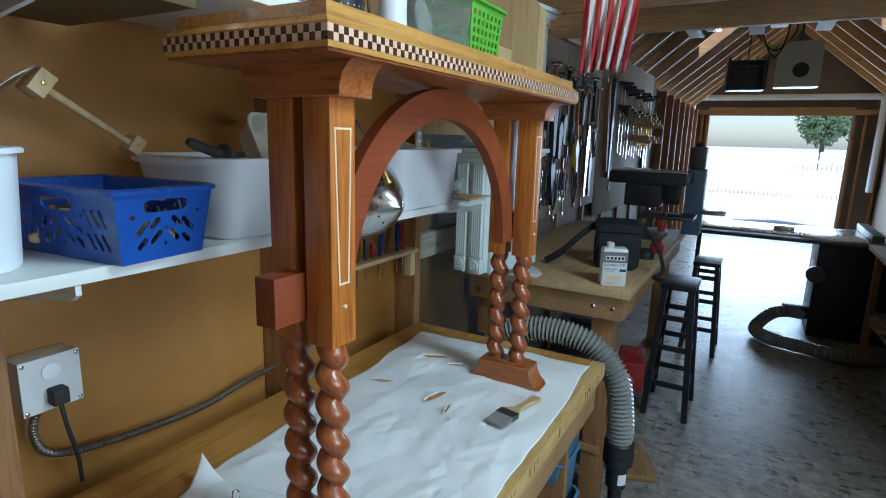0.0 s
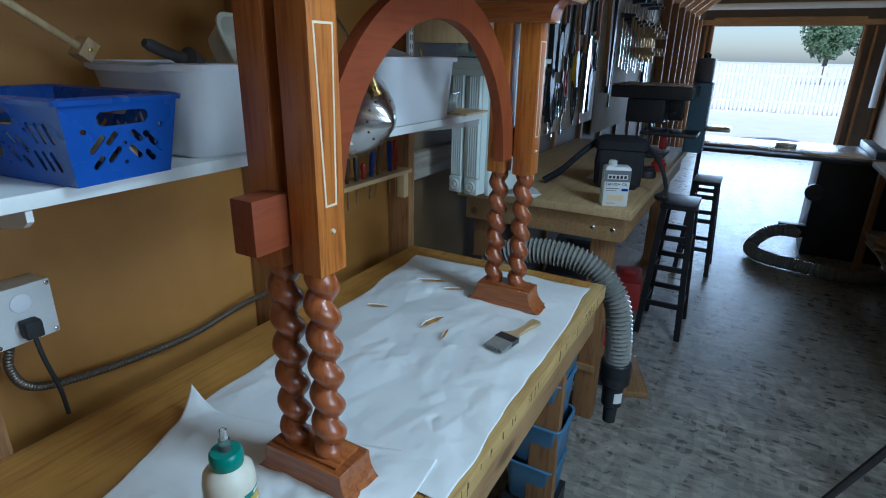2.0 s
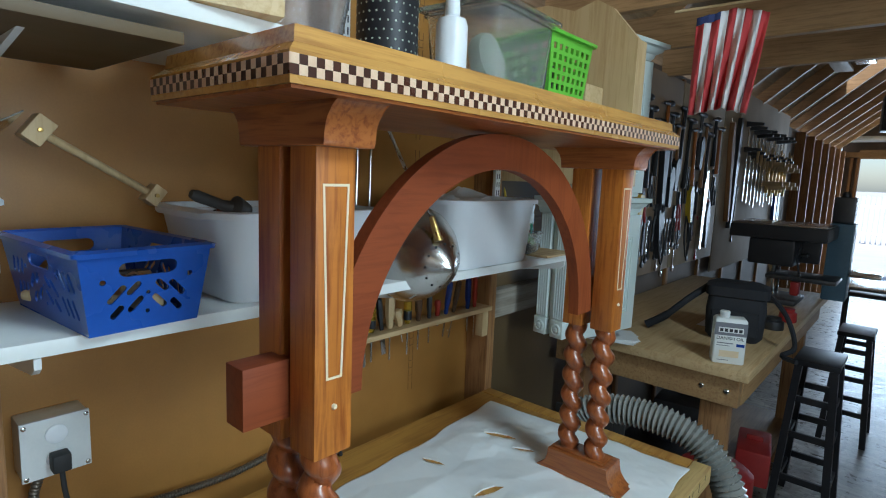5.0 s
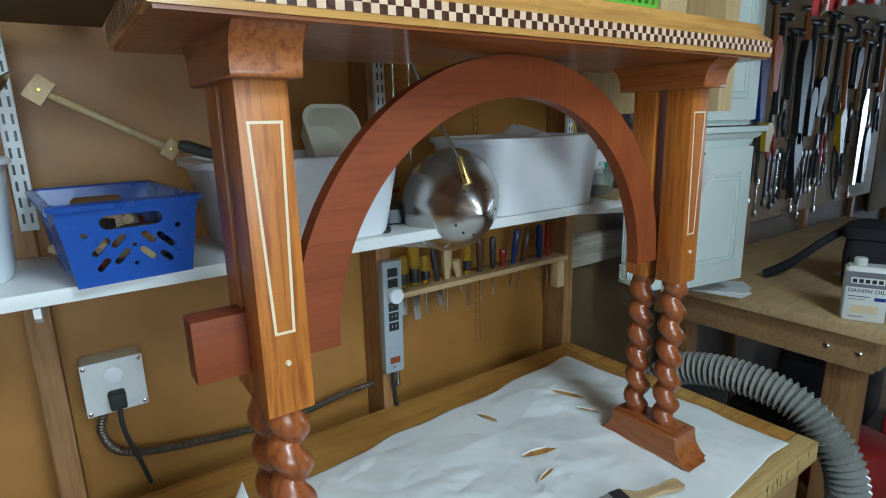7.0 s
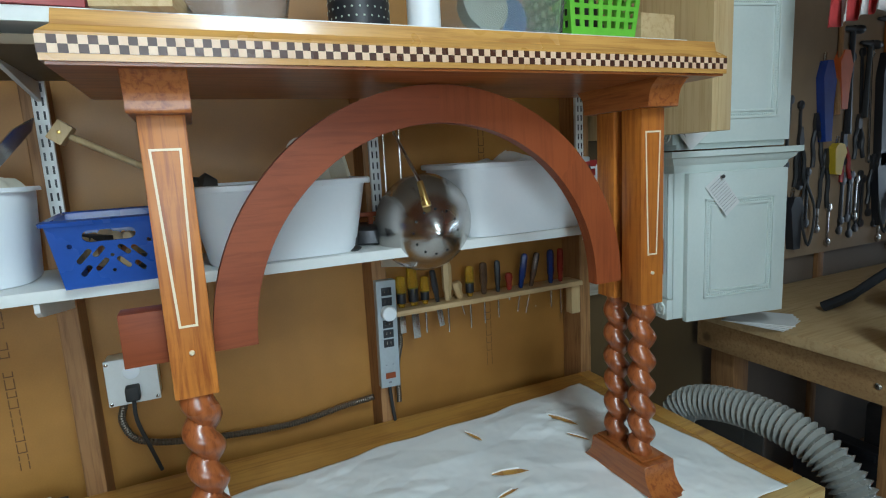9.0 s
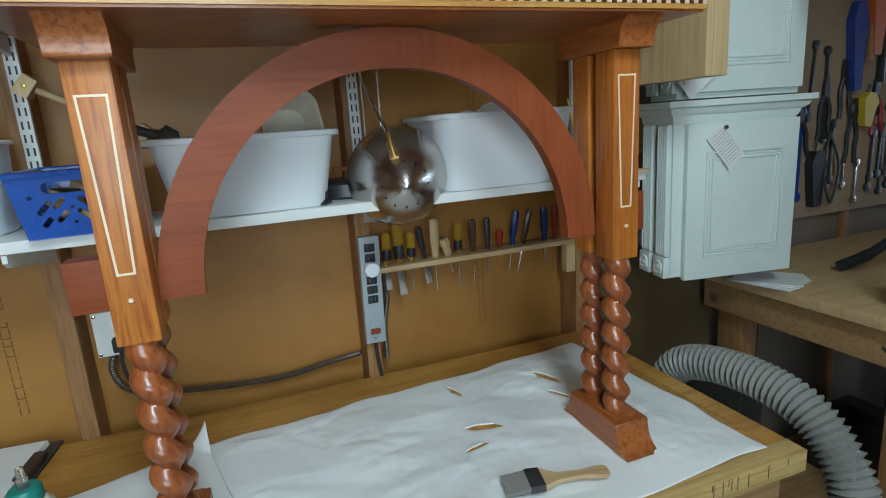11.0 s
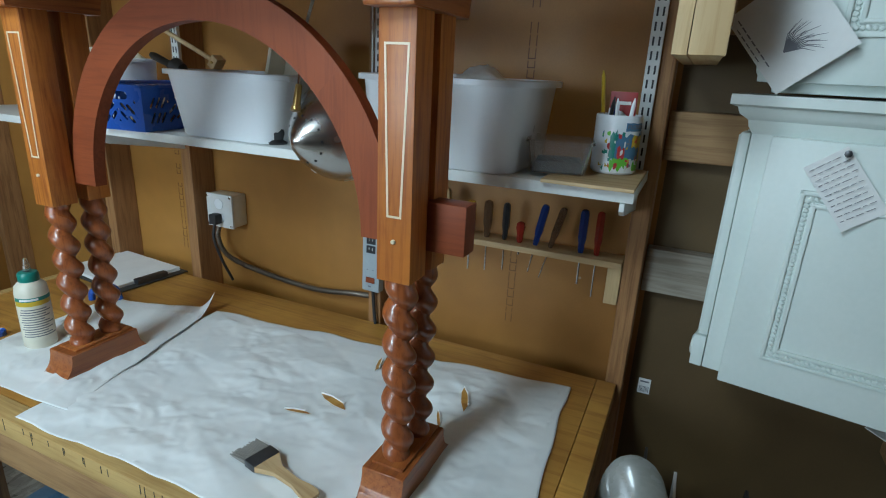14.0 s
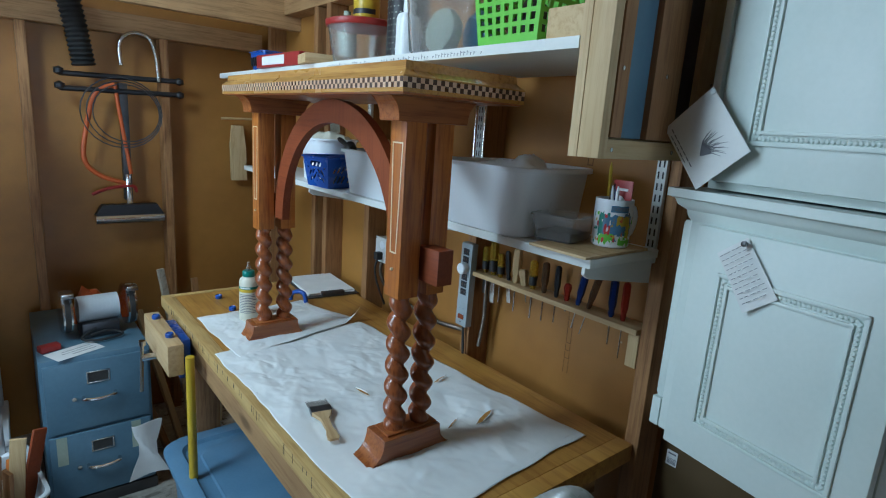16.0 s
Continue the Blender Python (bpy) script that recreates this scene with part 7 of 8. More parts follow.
bm = new_bm()
lathe(bm, [(0.062, 0), (0.062, 0.004), (0.05, 0.006)], 28, Matrix.Translation((0.02, -0.1, 0.14)) @ Matrix.Rotation(radians(90), 4, "X"))
part("grille", bm, M["grime"], wb)
bm = new_bm()
tube(bm, [(0, 0, 0.38), (0, 0, 1.3)], 0.01, 8)
part("hanger", bm, M["darksteel"], wb)
ce = thing("cord_bundle", 1.12, 5.8, 2.3, 0, "loops of yellow and black extension cord hanging from the rafters", "cord")
for k in range(4):
    bm = new_bm()
    tube(bm, curve_pts([(0, 0, 0.55), (0.1 + 0.03 * k, 0.02 * k, 0.3), (0.02, 0.01 * k, 0.05 + 0.03 * k), (-0.1 - 0.02 * k, 0, 0.3), (0, 0, 0.55)], 6), 0.007, 6)
    part("loop", bm, M["yellow" if k % 2 else "rubber"], ce)
bm = new_bm()
tube(bm, [(0.0, 11.3, 2.42), (2.62, 11.3, 2.42)], 0.05, 14)
tube(bm, curve_pts([(2.6, 11.3, 2.42), (2.7, 11.3, 2.4), (2.73, 11.3, 2.28), (2.73, 11.3, 1.5), (2.73, 11.3, 0.9)], 5), 0.05, 14)
single("duct_pipe", bm, M["plastic_white"], 0, 0, 0, 0, "white plastic dust duct along the gable wall", "pipe")
for k in range(5):
    bm = new_bm()
    lathe(bm, [(0.03, 0), (0.035, 0.005), (0.035, 0.09), (0.02, 0.11), (0.02, 0.13)], 12)
    single("jar_on_beam", bm, M[("bluedriver", "grime", "plastic_white", "brass", "darksteel")[k]], 1.7 + 0.22 * k, 3.3, 2.31, 0, "small bottle standing on the tie beam", "bottle", "bottles on the beam")
ln = thing("stacked_lumber", 0, 0, 0, 0, "long boards and metal strips stored across the tie beams", "lumber")
for k in range(7):
    bm = new_bm()
    box(bm, 0.62 + k * 0.12, 0.71 + k * 0.12, 1.9, 4.4 - 0.2 * (k % 3), 2.311 + 0.0 * k, 2.33 + 0.02 * (k % 3), 0.002)
    part("board", bm, M[("pine_y", "steel", "stud_y", "greywood")[k % 4]], ln)

# ---------------------------------------------------------------- upper shelf
UZ = 1.805
wbt = thing("squeeze_bottle", 0.40, 1.135, UZ, 0, "white plastic squeeze bottle with a flip cap", "bottle")
bm = new_bm()
lathe(bm, [(0.026, 0), (0.028, 0.004), (0.028, 0.085), (0.024, 0.096), (0.013, 0.1), (0.012, 0.103)], 22)
part("bottle", bm, M["plastic_white"], wbt)
bm = new_bm()
lathe(bm, [(0.013, 0.103), (0.0135, 0.105), (0.0125, 0.127), (0.0, 0.128)], 18)
part("cap", bm, M["plastic_white"], wbt)
ct = thing("clear_bin", 0.36, 1.315, UZ, 4, "clear plastic box with a lid, holding rolls and papers", "box")
bm = new_bm()
tub(bm, (0.07, 0.085), (0.08, 0.1), 0.125, 0.015, 0.002, 0.006)
part("body", bm, M["clearplastic"], ct)
bm = new_bm()
tub_rim(bm, (0.08, 0.1), 0.125, 0.015, 0.002, 0.006)
part("rim", bm, M["clearplastic"], ct)
bm = new_bm()
box(bm, -0.09, 0.09, -0.11, 0.11, 0.126, 0.136, 0.004)
part("lid", bm, M["clearplastic"], ct)
rl = thing("tape_rolls", 0.36, 1.315, UZ + 0.004, 4, "pale tape rolls and folded paper inside the clear box", "contents")
for k, (x, y) in enumerate(((0.02, -0.04), (-0.02, 0.03))):
    bm = new_bm()
    lathe(bm, [(0.042, -0.012), (0.045, 0), (0.042, 0.012)], 20, Matrix.Translation((x, y, 0.047)) @ Matrix.Rotation(radians(80), 4, "Y"))
    part("roll", bm, M[("tape", "bluelt")[k]], rl)
gb = thing("green_basket", 0.36, 1.535, UZ, 0, "bright green plastic basket with square holes", "basket")
bm = new_bm()
bx0, tx0, hh = (0.06, 0.07), (0.07, 0.085), 0.125
cb_ = [(bx0[0], -bx0[1], 0.002), (bx0[0], bx0[1], 0.002), (-bx0[0], bx0[1], 0.002), (-bx0[0], -bx0[1], 0.002)]
ct_ = [(tx0[0], -tx0[1], hh), (tx0[0], tx0[1], hh), (-tx0[0], tx0[1], hh), (-tx0[0], -tx0[1], hh)]
box(bm, -bx0[0], bx0[0], -bx0[1], bx0[1], 0, 0.003)
part("bottom", bm, M["green"], gb)
for i in range(4):
    j = (i + 1) % 4
    p = side_fn(cb_[i], cb_[j], ct_[i], ct_[j])
    w = 2 * (tx0[1] if i % 2 == 0 else tx0[0])
    n = 7 if i % 2 == 0 else 6
    squares = [[(cx - 0.0062, cy - 0.0058), (cx + 0.0062, cy - 0.0058), (cx + 0.0062, cy + 0.0058), (cx - 0.0062, cy + 0.0058)]
               for r in range(5) for cx, cy in [(w * (k + 0.75 + 0.5 * ((k + r) % 1)) / (n + 0.5), 0.022 + 0.019 * r) for k in range(n)]]
    pierced(w, hh, squares, p, "side", M["green"], gb)
bm = new_bm()
lp = lambda g, z: [(x, y, z) for x, y in rounded(-tx0[0] - g, tx0[0] + g, -tx0[1] - g, tx0[1] + g, 0.01, 3)]
loft(bm, [lp(0, hh - 0.006), lp(0.009, hh - 0.006), lp(0.009, hh), lp(0, hh + 0.002), lp(-0.002, hh - 0.003)], False, False)
part("rim", bm, M["green"], gb)
cloth_heap("bottle_in_basket", 0.36, 1.535, UZ + 0.004, 0.055, 0.065, 0.09, "grime", "dark odds and ends in the green basket", 9.0, 12)
bm = new_bm()
box(bm, -0.05, 0.05, -0.05, 0.05, 0, 0.06, 0.003)
single("wood_block", bm, M["pine_x"], 0.38, 1.69, UZ, 0, "pale wooden block with pencil marks on the shelf end", "block")
mc_ = thing("mesh_cup", 0.33, 1.03, UZ, 0, "black perforated metal cup full of tools", "cup")
bm = new_bm()
lathe(bm, [(0.045, 0), (0.045, 0.16), (0.047, 0.163), (0.044, 0.163), (0.043, 0.004)], 26)
part("cup", bm, M["black"], mc_)
# no real holes: pale raised discs paint the light seen through the cup
bm = new_bm()
for r in range(12):
    for c in range(26):
        a = 2 * math.pi * (c + 0.5 * (r % 2)) / 26
        m = Matrix.Rotation(a, 4, "Z") @ Matrix.Translation((0.0452, 0, 0.012 + r * 0.0122)) @ Matrix.Rotation(radians(90), 4, "Y")
        lathe(bm, [(0.0016, 0), (0.0016, 0.0004)], 5, m)
tagged(part("perforation", bm, M["tape"], mc_, "pale discs painted as light through the round holes"), kind="stuff")
ft = thing("clear_tub", 0.34, 0.80, UZ, 0, "clear plastic tub with a red lid, half full", "tub")
bm = new_bm()
lathe(bm, [(0.07, 0), (0.074, 0.003), (0.092, 0.098), (0.09, 0.098), (0.07, 0.005)], 32)
part("body", bm, M["clearplastic"], ft)
bm = new_bm()
lathe(bm, [(0.094, 0.092), (0.097, 0.096), (0.097, 0.106), (0.09, 0.109), (0, 0.108)], 32)
part("lid", bm, M["red"], ft)
yc_ = thing("wood_filler_can", 0.33, 0.80, UZ + 0.132, 0, "yellow and black can on top of the clear tub", "can")
bm = new_bm()
lathe(bm, [(0.04, 0), (0.041, 0.003), (0.041, 0.09), (0.039, 0.094), (0, 0.094)], 24)
part("can", bm, M["yellow"], yc_)
on_mug(yc_, "black_band", "black", -60, 100, 0.02, 0.035, 0, 0, 12, 0.0414)
rbx = thing("red_box", 0.33, 0.42, UZ, 3, "flat red and white cardboard box on the shelf", "box")
bm = new_bm()
box(bm, -0.12, 0.14, -0.17, 0.17, 0, 0.045, 0.002)
part("carton", bm, M["red"], rbx)
bm = new_bm()
box(bm, -0.1, 0.1, -0.12, 0.12, 0.0452, 0.046)
box(bm, 0.1402, 0.1408, -0.12, 0.06, 0.008, 0.038)
part("label", bm, M["paper"], rbx)
bm = new_bm()
box(bm, -0.08, 0.1, -0.05, 0.06, 0, 0.03, 0.002)
single("timber_block", bm, M["pine_x"], 0.38, 0.67, UZ, -12, "pale timber block on the upper shelf", "block")
bbk = thing("small_blue_basket", 0.40, 0.18, UZ, 0, "small blue slotted basket on the upper shelf", "basket")
bm = new_bm()
tub(bm, (0.04, 0.06), (0.05, 0.075), 0.07, 0.012, 0.003, 0.005)
part("body", bm, M["blue"], bbk)
bm = new_bm()
tub_rim(bm, (0.05, 0.075), 0.07, 0.012, 0.003, 0.005)
part("rim", bm, M["blue"], bbk)
for k in range(5):
    bm = new_bm()
    box(bm, 0.048, 0.053, -0.045 + k * 0.02, -0.037 + k * 0.02, 0.02, 0.052, 0, Matrix.Rotation(radians(6), 4, "Y"))
    part("slot", bm, M["black"], bbk)
spc = thing("spray_can", 0.30, 0.62, UZ, 0, "grey metal can standing on the upper shelf", "can")
bm = new_bm()
lathe(bm, [(0.033, 0), (0.034, 0.003), (0.034, 0.16), (0.028, 0.17), (0.012, 0.175), (0.012, 0.19), (0, 0.19)], 24)
part("can", bm, M["tape"], spc)
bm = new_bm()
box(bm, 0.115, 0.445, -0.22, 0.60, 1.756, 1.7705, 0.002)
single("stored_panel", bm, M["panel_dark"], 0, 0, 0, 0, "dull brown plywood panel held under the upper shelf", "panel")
bm = new_bm()
rnd = random.Random(14)
y = 0.8
while y < 1.5:
    w = 0.004 + rnd.random() * 0.006
    if rnd.random() > 0.2:
        box(bm, UX + 0.0002, UX + 0.0008, y, y + 0.0012, 1.788, 1.788 + w)
        box(bm, UX + 0.0002, UX + 0.0008, y, y + w * 0.7, 1.788 + w * 0.6, 1.789 + w * 0.6)
    y += 0.011
tagged(part("handwriting", bm, M["ink"], upper_shelf, "illegible black handwriting along the edge", smooth=False), kind="stuff")

for ob, k in ((wbt, 1.12), (ft, 1.2), (ct, 1.2), (rl, 1.2), (gb, 1.2), (mc_, 1.3)):
    ob.scale = (k, k, k)

# ---------------------------------------------------------------- the south end: filing cabinet, grinder, plastic shelves, hanging tools
fcab = thing("filing_cabinet", 0, 0, 0, 0, "blue-grey two-drawer steel filing cabinet, scratched, with tape and a rag", "filing cabinet")
FX0, FX1, FY0, FY1, FH = 0.835, 1.215, -0.68, -0.03, 0.665
bm = new_bm()
box(bm, FX0, FX1, FY0, FY1, 0.0, FH, 0.004)
part("case", bm, M["filing"], fcab)
for z0, z1 in ((0.36, 0.645), (0.06, 0.345)):
    bm = new_bm()
    box(bm, FX0 + 0.012, FX1 - 0.012, FY1 + 0.0005, FY1 + 0.016, z0, z1, 0.003)
    d = part("drawer", bm, M["filing"], fcab)
    xm = (FX0 + FX1) / 2
    bm = new_bm()
    for q in ((xm - 0.04, xm + 0.04, z1 - 0.05, z1 - 0.045), (xm - 0.04, xm + 0.04, z1 - 0.095, z1 - 0.09), (xm - 0.04, xm - 0.035, z1 - 0.09, z1 - 0.05), (xm + 0.035, xm + 0.04, z1 - 0.09, z1 - 0.05)):
        box(bm, q[0], q[1], FY1 + 0.016, FY1 + 0.02, q[2], q[3], 0.001)
    part("label_frame", bm, M["steel"], d)
    bm = new_bm()
    box(bm, xm - 0.034, xm + 0.034, FY1 + 0.0162, FY1 + 0.0168, z1 - 0.089, z1 - 0.051)
    part("label_slot", bm, M["grime"], d)
    bm = new_bm()
    tube(bm, curve_pts([(xm - 0.055, FY1 + 0.016, z1 - 0.15), (xm - 0.05, FY1 + 0.04, z1 - 0.15), (xm, FY1 + 0.045, z1 - 0.155), (xm + 0.05, FY1 + 0.04, z1 - 0.15), (xm + 0.055, FY1 + 0.016, z1 - 0.15)], 5), 0.007, 8)
    part("handle", bm, M["chrome"], d, "chrome bow handle")
    bm = new_bm()
    lathe(bm, [(0.008, 0), (0.008, 0.004), (0, 0.005)], 10, Matrix.Translation((xm + 0.085, FY1 + 0.016, z1 - 0.15)) @ Matrix.Rotation(radians(-90), 4, "X"))
    part("latch", bm, M["chrome"], d)
for x in (FX0 + 0.05, FX1 - 0.07):
    bm = new_bm()
    box(bm, x, x + 0.035, FY1 + 0.0163, FY1 + 0.017, 0.22, 0.342)
    part("tape", bm, M["tape"], fcab, "strip of old masking tape")
bm = new_bm()
box(bm, FX0 - 0.005, FX1 + 0.005, FY0, FY1 + 0.015, 0, 0.05, 0.004)
part("plinth", bm, M["grime"], fcab)
rg = thing("hanging_rag", FX0 + 0.03, FY1 + 0.035, 0.33, 0, "white rag hanging from the lower drawer", "rag")
bm = new_bm()
loft(bm, [[(x * (1 + 0.5 * t) + 0.02 * math.sin(6 * t + x * 40), 0.012 * math.sin(x * 60 + 5 * t) + dy, -0.25 * t) for x, dy in [(-0.04 + 0.01 * i, 0.0) for i in range(9)] + [(0.04 - 0.01 * i, 0.003) for i in range(9)]] for t in (0, 0.2, 0.4, 0.6, 0.8, 1.0)])
part("cloth", bm, M["paper"], rg)
bg = thing("bench_grinder", 0.985, -0.27, FH + 0.001, 4, "double-wheel bench grinder with a pale motor and steel guards", "grinder")
bm = new_bm()
tube(bm, [(-0.075, 0, 0.115), (0.075, 0, 0.115)], 0.055, 22)
part("motor", bm, M["plastic_grey"], bg)
bm = new_bm()
box(bm, -0.07, 0.07, -0.06, 0.06, 0, 0.065, 0.008)
part("base", bm, M["darksteel"], bg)
for sx in (-1, 1):
    bm = new_bm()
    tube(bm, [(sx * 0.1, 0, 0.115), (sx * 0.135, 0, 0.115)], 0.09, 26)
    g = part("wheel_guard", bm, M["chrome"], bg)
    bm = new_bm()
    tube(bm, [(sx * 0.108, 0.012, 0.115), (sx * 0.127, 0.012, 0.115)], 0.084, 26)
    part("wheel", bm, M["grime"], g)
    bm = new_bm()
    box(bm, sx * 0.117 - 0.022, sx * 0.117 + 0.022, 0.04, 0.1, 0.195, 0.215, 0.003)
    part("eye_shield", bm, M["steel"], g)
bm = new_bm()
tube(bm, curve_pts([(0.02, 0.06, 0.04), (0.08, 0.1, 0.02), (0.02, 0.13, 0.012), (-0.07, 0.1, 0.012), (-0.02, 0.08, 0.03), (0.05, 0.11, 0.03)], 6), 0.006, 6)
part("cord", bm, M["rubber"], bg)
cloth_heap("orange_glove", 0.99, -0.48, FH + 0.001, 0.1, 0.08, 0.12, "orange", "orange work gloves and rags heaped behind the grinder", 13.0, 14)
lt = thing("letter", 1.09, -0.09, FH + 0.001, 25, "white printed letter lying on the cabinet", "paper")
bm = new_bm()
box(bm, -0.09, 0.09, -0.05, 0.05, 0.0, 0.001)
part("sheet", bm, M["paper"], lt)
bars(lt, M["ink"], [(-0.07, 0.02, 0.02, 0.024, 0.0011, 0.0014), (-0.07, 0.05, 0.0, 0.003, 0.0011, 0.0014), (-0.07, 0.04, -0.02, -0.017, 0.0011, 0.0014)])
bm = new_bm()
box(bm, -0.035, 0.035, -0.02, 0.02, 0, 0.025, 0.003)
single("brick_piece", bm, M["red"], 1.17, -0.14, FH + 0.001, 20, "small red sanding block on the cabinet", "block")

ps_ = thing("plastic_shelving", 1.36, -0.02, 0, 0, "white plastic shelving unit crowded with rags and offcuts", "shelving")
for x, y in ((0.0, 0.0), (0.75, 0.0), (0.0, -0.42), (0.75, -0.42)):
    bm = new_bm()
    tube(bm, [(x, y, 0), (x, y, 1.73)], 0.026, 14)
    part("post", bm, M["plastic_white"], ps_)
for z in (0.32, 0.92, 1.32, 1.72):
    bm = new_bm()
    box(bm, -0.04, 0.8, -0.46, 0.035, z - 0.03, z + 0.02, 0.006)
    part("shelf", bm, M["plastic_white"], ps_)
cloth_heap("rag_pile", 1.72, -0.2, 0.341, 0.36, 0.24, 0.5, "cloth", "heap of white and blue rags on the plastic shelf", 17.0, 34)
cloth_heap("rag_pile", 1.55, -0.1, 0.341, 0.19, 0.13, 0.25, "cloth", "heap of grey rags on the plastic shelf", 23.0, 26)
rnd = random.Random(44)
for i in range(26):
    bm = new_bm()
    box(bm, -0.012, 0.012, -0.1 - rnd.random() * 0.1, 0.12, -0.006, 0.006, 0.001)
    single("offcut", bm, M[("cherry_y", "mahogany", "pine_y", "stud_y")[i % 4]], 1.5 + rnd.random() * 0.3, -0.12 + rnd.uniform(-0.1, 0.04), 0.95 + 0.011 * i, rnd.uniform(0, 180), "thin wood offcut piled on the plastic shelf", "offcut", "offcuts on the shelf")
for i, (z, mt) in enumerate(((1.741, "pine_y"), (1.78, "pine_y"), (1.82, "stud_y"))):
    bm = new_bm()
    box(bm, -0.1, 0.6, -0.3, 0.1, 0, 0.035, 0.003)
    single("stacked_board", bm, M[mt], 1.42 + 0.03 * i, -0.12, z, 2 * i, "pale board stacked on the plastic shelving", "board", "stacked boards")
for i, mt in enumerate(("red", "tape")):
    bm = new_bm()
    lathe(bm, [(0.07, 0), (0.075, 0.004), (0.078, 0.05), (0.08, 0.055), (0, 0.058)], 24)
    single("round_tin", bm, M[mt], 1.45, -0.06, 1.341 + 0.059 * i, 0, "round tin stacked on the plastic shelf", "tin", "stacked tins")
wt = thing("offcut_bin", 1.42, 0.20, 0, 8, "clear plastic bin full of wood offcuts on the floor", "bin")
bm = new_bm()
tub(bm, (0.14, 0.17), (0.17, 0.2), 0.36, 0.04, 0.003, 0.01)
part("body", bm, M["plastic_grey"], wt)
bm = new_bm()
tub_rim(bm, (0.17, 0.2), 0.36, 0.04, 0.003, 0.01)
part("rim", bm, M["plastic_grey"], wt)
of = thing("offcut_heap", 1.42, 0.20, 0.1, 8, "wood offcuts sticking out of the bin", "offcuts")
for i in range(18):
    bm = new_bm()
    L = 0.3 + rnd.random() * 0.16
    box(bm, -0.022, 0.022, -0.006, 0.006, 0, L, 0.001, Matrix.Translation((rnd.uniform(-0.09, 0.09), rnd.uniform(-0.12, 0.12), 0)) @ Matrix.Rotation(rnd.random() * 3, 4, "Z") @ Matrix.Rotation(radians(rnd.uniform(-15, 15)), 4, "Y"))
    part("offcut", bm, M[("mahogany", "pine", "stud", "cherry_z")[i % 4]], of)

# long roller stand and bow clamps on the end wall
rs = thing("roller_stand", 0.775, Y0 + 0.06, 1.06, 0, "black steel roller stand with chrome roller on the end wall", "roller stand")
bm = new_bm()
box(bm, -0.018, 0.018, -0.01, 0.03, 0.12, 0.68, 0.003)
part("post", bm, M["darksteel"], rs)
bm = new_bm()
box(bm, -0.012, 0.012, 0.031, 0.045, 0.06, 0.25, 0.003)
part("slide", bm, M["chrome"], rs)
bm = new_bm()
tube(bm, [(-0.15, 0.05, 0.03), (0.15, 0.05, 0.03)], 0.024, 20)
part("roller", bm, M["chrome"], rs, "polished chrome roller")
bm = new_bm()
prism(bm, [(-0.15, 0.05), (0.15, 0.05), (0.12, 0.1), (-0.12, 0.1)], "xz", 0.01, 0.06)
part("yoke", bm, M["black"], rs)
for z in (0.71, 0.645):
    bm = new_bm()
    tube(bm, [(-0.25, 0.03, z), (0.25, 0.03, z - 0.01)], 0.012, 10)
    for x in (-0.25, 0.25):
        lathe(bm, [(0.0, -0.02), (0.02, -0.01), (0.02, 0.01), (0, 0.02)], 10, Matrix.Translation((x, 0.03, z)))
    part("foot_bar", bm, M["black"], rs)
hs = thing("bow_saw", 0.83, Y0 + 0.09, 1.25, 0, "orange bow saw hanging on the end wall", "saw")
bm = new_bm()
tube(bm, curve_pts([(-0.02, 0, 0.48), (0.06, 0, 0.43), (0.11, 0, 0.25), (0.12, 0, 0.12), (0.06, 0, 0.05), (-0.05, 0, 0.01)], 6), 0.011, 10)
tube(bm, curve_pts([(-0.02, 0, 0.48), (-0.04, 0, 0.3), (-0.07, 0, 0.06)], 6), 0.009, 10)
part("bow", bm, M["orange"], hs)
bm = new_bm()
tube(bm, curve_pts([(-0.09, 0, -0.03), (-0.07, 0.01, 0.0), (0.03, 0.01, -0.01), (0.1, 0, -0.04)], 5), 0.008, 8)
part("grip", bm, M["red"], hs)
wr = thing("wire_coil", 0.77, Y0 + 0.13, 1.6, 0, "loose coil of wire hanging on the end wall", "wire")
for k in range(3):
    bm = new_bm()
    r = 0.14 + 0.015 * k
    tube(bm, [(r * math.cos(radians(a)) + 0.01 * k, 0.004 * k, 0.95 * r * math.sin(radians(a))) for a in range(0, 361, 15)], 0.003, 5)
    part("turn", bm, M["darksteel"], wr)
hk = thing("hanging_hook", 0.70, Y0 + 0.1, 1.8, 0, "bent steel handle hanging on the end wall", "hook")
bm = new_bm()
tube(bm, curve_pts([(0.08, 0, 0.02), (0.08, 0, 0.12), (0.03, 0, 0.17), (-0.04, 0, 0.16), (-0.07, 0, 0.08), (-0.08, 0, -0.04)], 6), 0.01, 10)
part("rod", bm, M["steel"], hk)
ribbed("dust_hose_upright", [(0.93, Y0 + 0.12, 1.8), (0.95, Y0 + 0.12, 1.95), (0.98, Y0 + 0.12, 2.12)], 0.045, "rubber", "black ribbed hose end hanging at the end wall", "hose", 0.02, 0.1, 16)
jg = thing("wooden_jig", 0.225, Y0 + 0.03, 1.27, 0, "pale wooden jig board hanging on the end wall", "jig")
bm = new_bm()
prism(bm, [(-0.05, 0), (0.035, 0.0), (0.04, 0.2), (0.03, 0.3), (-0.03, 0.3), (-0.045, 0.18)], "xz", 0, 0.02)
part("board", bm, M["pine"], jg)
bm = new_bm()
tube(bm, [(-0.08, 0.02, 0.34), (0.09, 0.03, 0.335)], 0.006, 8)
part("peg", bm, M["pine_x"], jg)
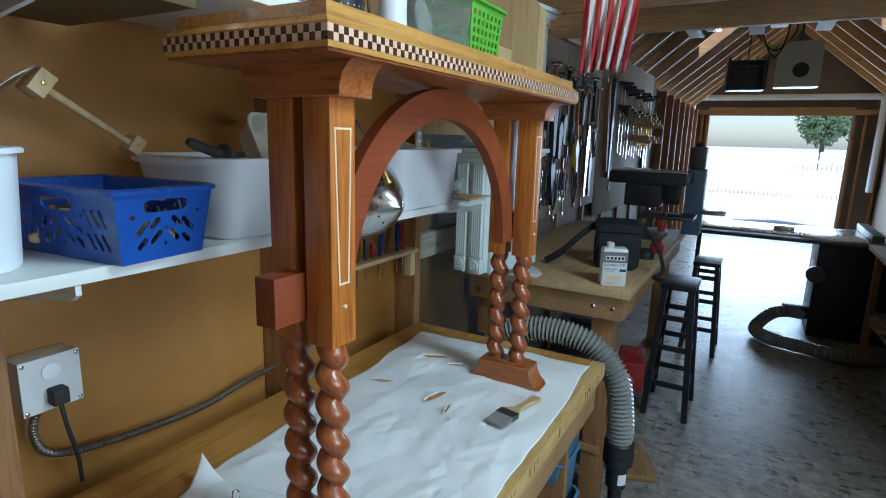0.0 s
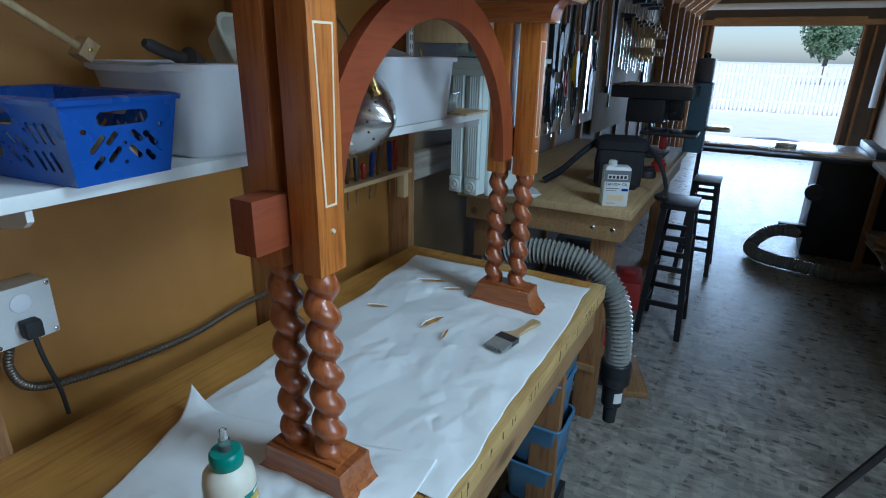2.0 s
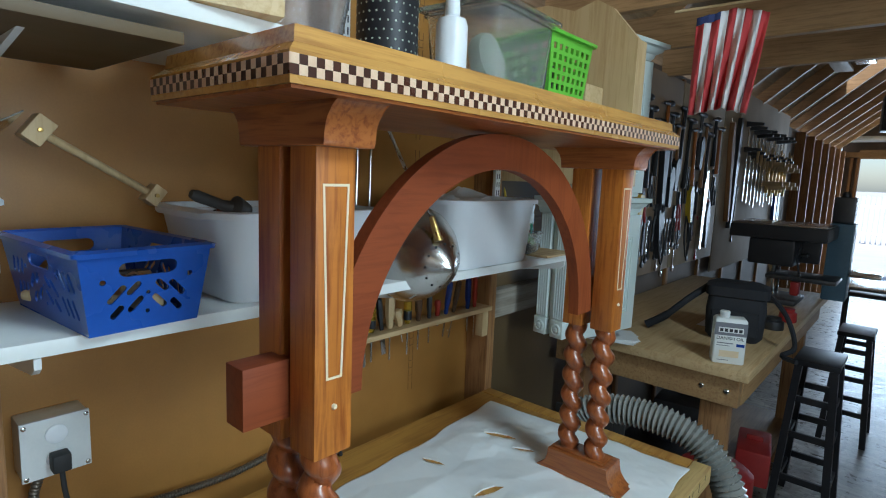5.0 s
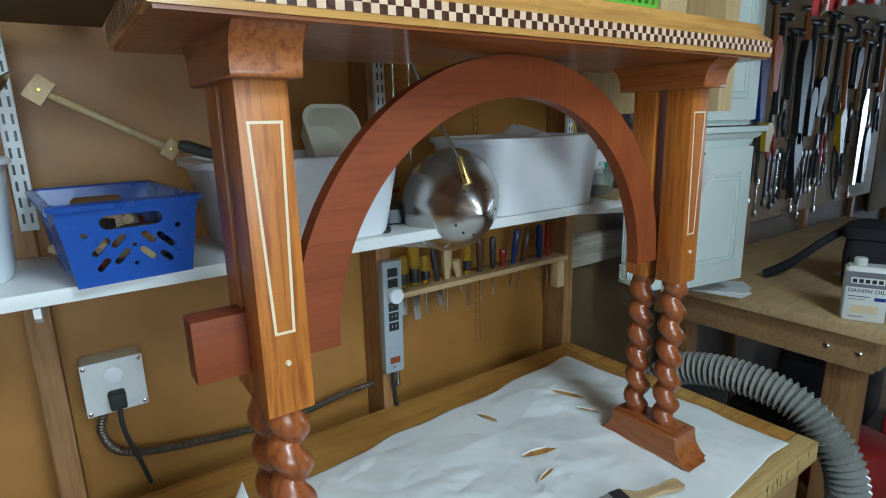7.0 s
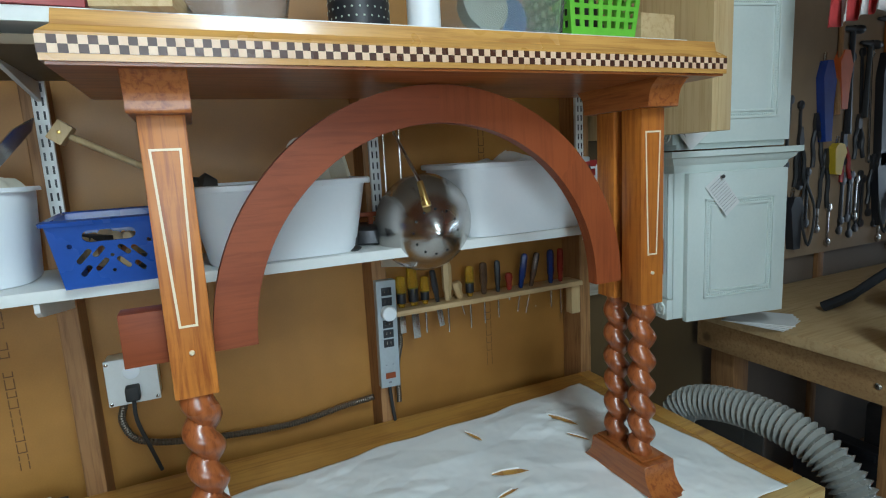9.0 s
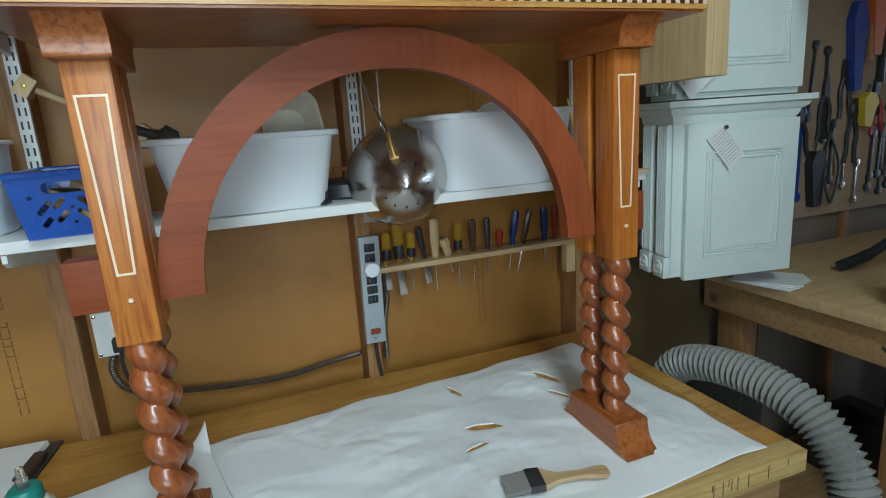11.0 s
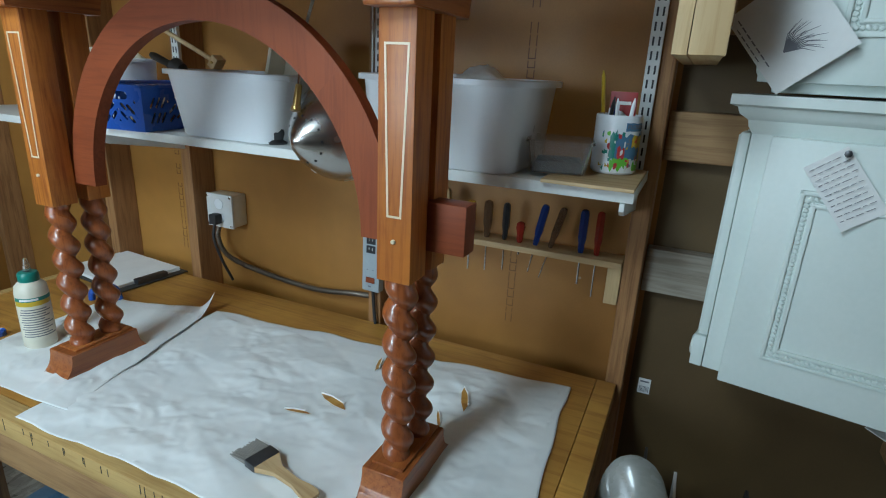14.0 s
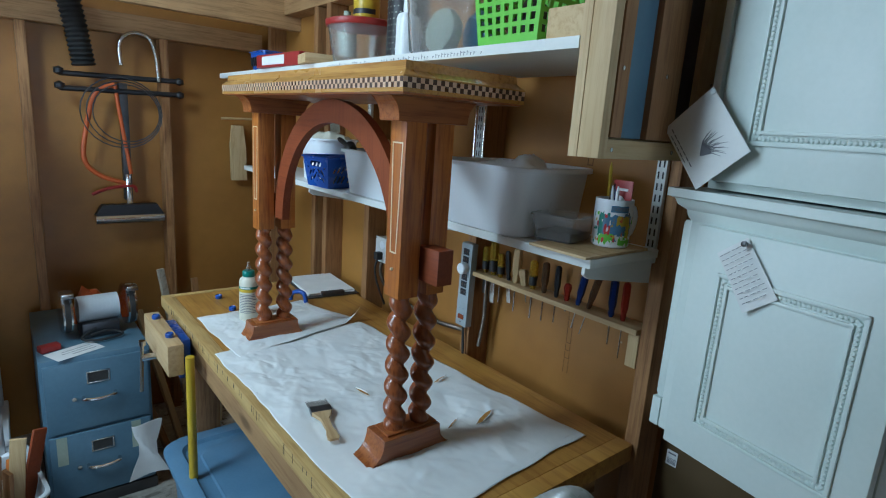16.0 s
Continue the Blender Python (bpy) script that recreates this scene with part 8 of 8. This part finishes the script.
for k in range(5):
    bm = new_bm()
    box(bm, -0.015, 0.015, -0.01, 0.01, 0, 0.72 + 0.08 * (k % 3), 0.002)
    single("leaning_lath", bm, M[("pine", "stud", "greywood")[k % 3]], 0.45 + 0.07 * k, -0.42 + 0.03 * k, 0.002, 10 * k, "thin lath leaning in the corner behind the bench", "lath", "leaning laths", tilt=(9, -6 + 5 * k))

# ---------------------------------------------------------------- outside the doorway
bm = new_bm()
fe = thing("garden_fence", 0, 22, -0.06, 0, "sun-bleached picket fence across the yard", "fence")
bm = new_bm()
box(bm, -0.045, 0.045, -0.01, 0.01, 0, 1.5)
pk_me = finish(bm, "picket", M["fence"], False)
for i in range(110):
    shared("picket", pk_me, fe, pose(-6 + i * 0.13, 0, 0.0 + 0.01 * (i % 3)))
for z in (0.3, 1.15):
    bm = new_bm()
    box(bm, -6, 8.4, 0.012, 0.05, z, z + 0.09)
    part("rail", bm, M["fence"], fe)


def tree(x, y, h, seed):
    t = thing("garden_tree", x, y, -0.06, 0, "leafy green tree behind the fence", "tree")
    rnd = random.Random(seed)
    bm = new_bm()
    tube(bm, [(0, 0, 0), (0.1, 0, h * 0.35), (0.0, 0.1, h * 0.7)], [0.22, 0.15, 0.06], 9)
    for k in range(5):
        a = rnd.random() * 6.28
        z = h * (0.3 + 0.08 * k)
        tube(bm, [(0.05, 0, z), (math.cos(a) * h * 0.15, math.sin(a) * h * 0.15, z + h * 0.14), (math.cos(a) * h * 0.26, math.sin(a) * h * 0.26, z + h * 0.22)], [0.09, 0.05, 0.02], 6)
    part("trunk", bm, M["bark"], t)
    vs, fs = [], []
    for k in range(3800):
        c = Vector((rnd.gauss(0, 1), rnd.gauss(0, 1), rnd.gauss(0, 1))).normalized() * (rnd.random() ** 0.4)
        c = Vector((c.x * h * 0.33, c.y * h * 0.33, c.z * h * 0.36 + h * 0.68)) * (1 + 0.25 * noise.noise(c * 2.5 + Vector((seed, 0, 0))))
        n1 = Vector((rnd.gauss(0, 1), rnd.gauss(0, 1), rnd.gauss(0, 1))).normalized()
        n2 = n1.orthogonal().normalized()
        s = 0.1 + rnd.random() * 0.1
        b0 = len(vs)
        vs += [c - n1 * s, c + n2 * s * 0.5, c + n1 * s, c - n2 * s * 0.5]
        fs.append((b0, b0 + 1, b0 + 2, b0 + 3))
    me = bpy.data.meshes.new("crown")
    me.from_pydata([tuple(v) for v in vs], [], fs)
    me.materials.append(M["leaf"])
    ob = new("crown", me)
    ob.parent = t


for x, y, h, sd in ((5.0, 52, 5.6, 1), (8.2, 56, 6.0, 2)):
    tree(x, y, h, sd)
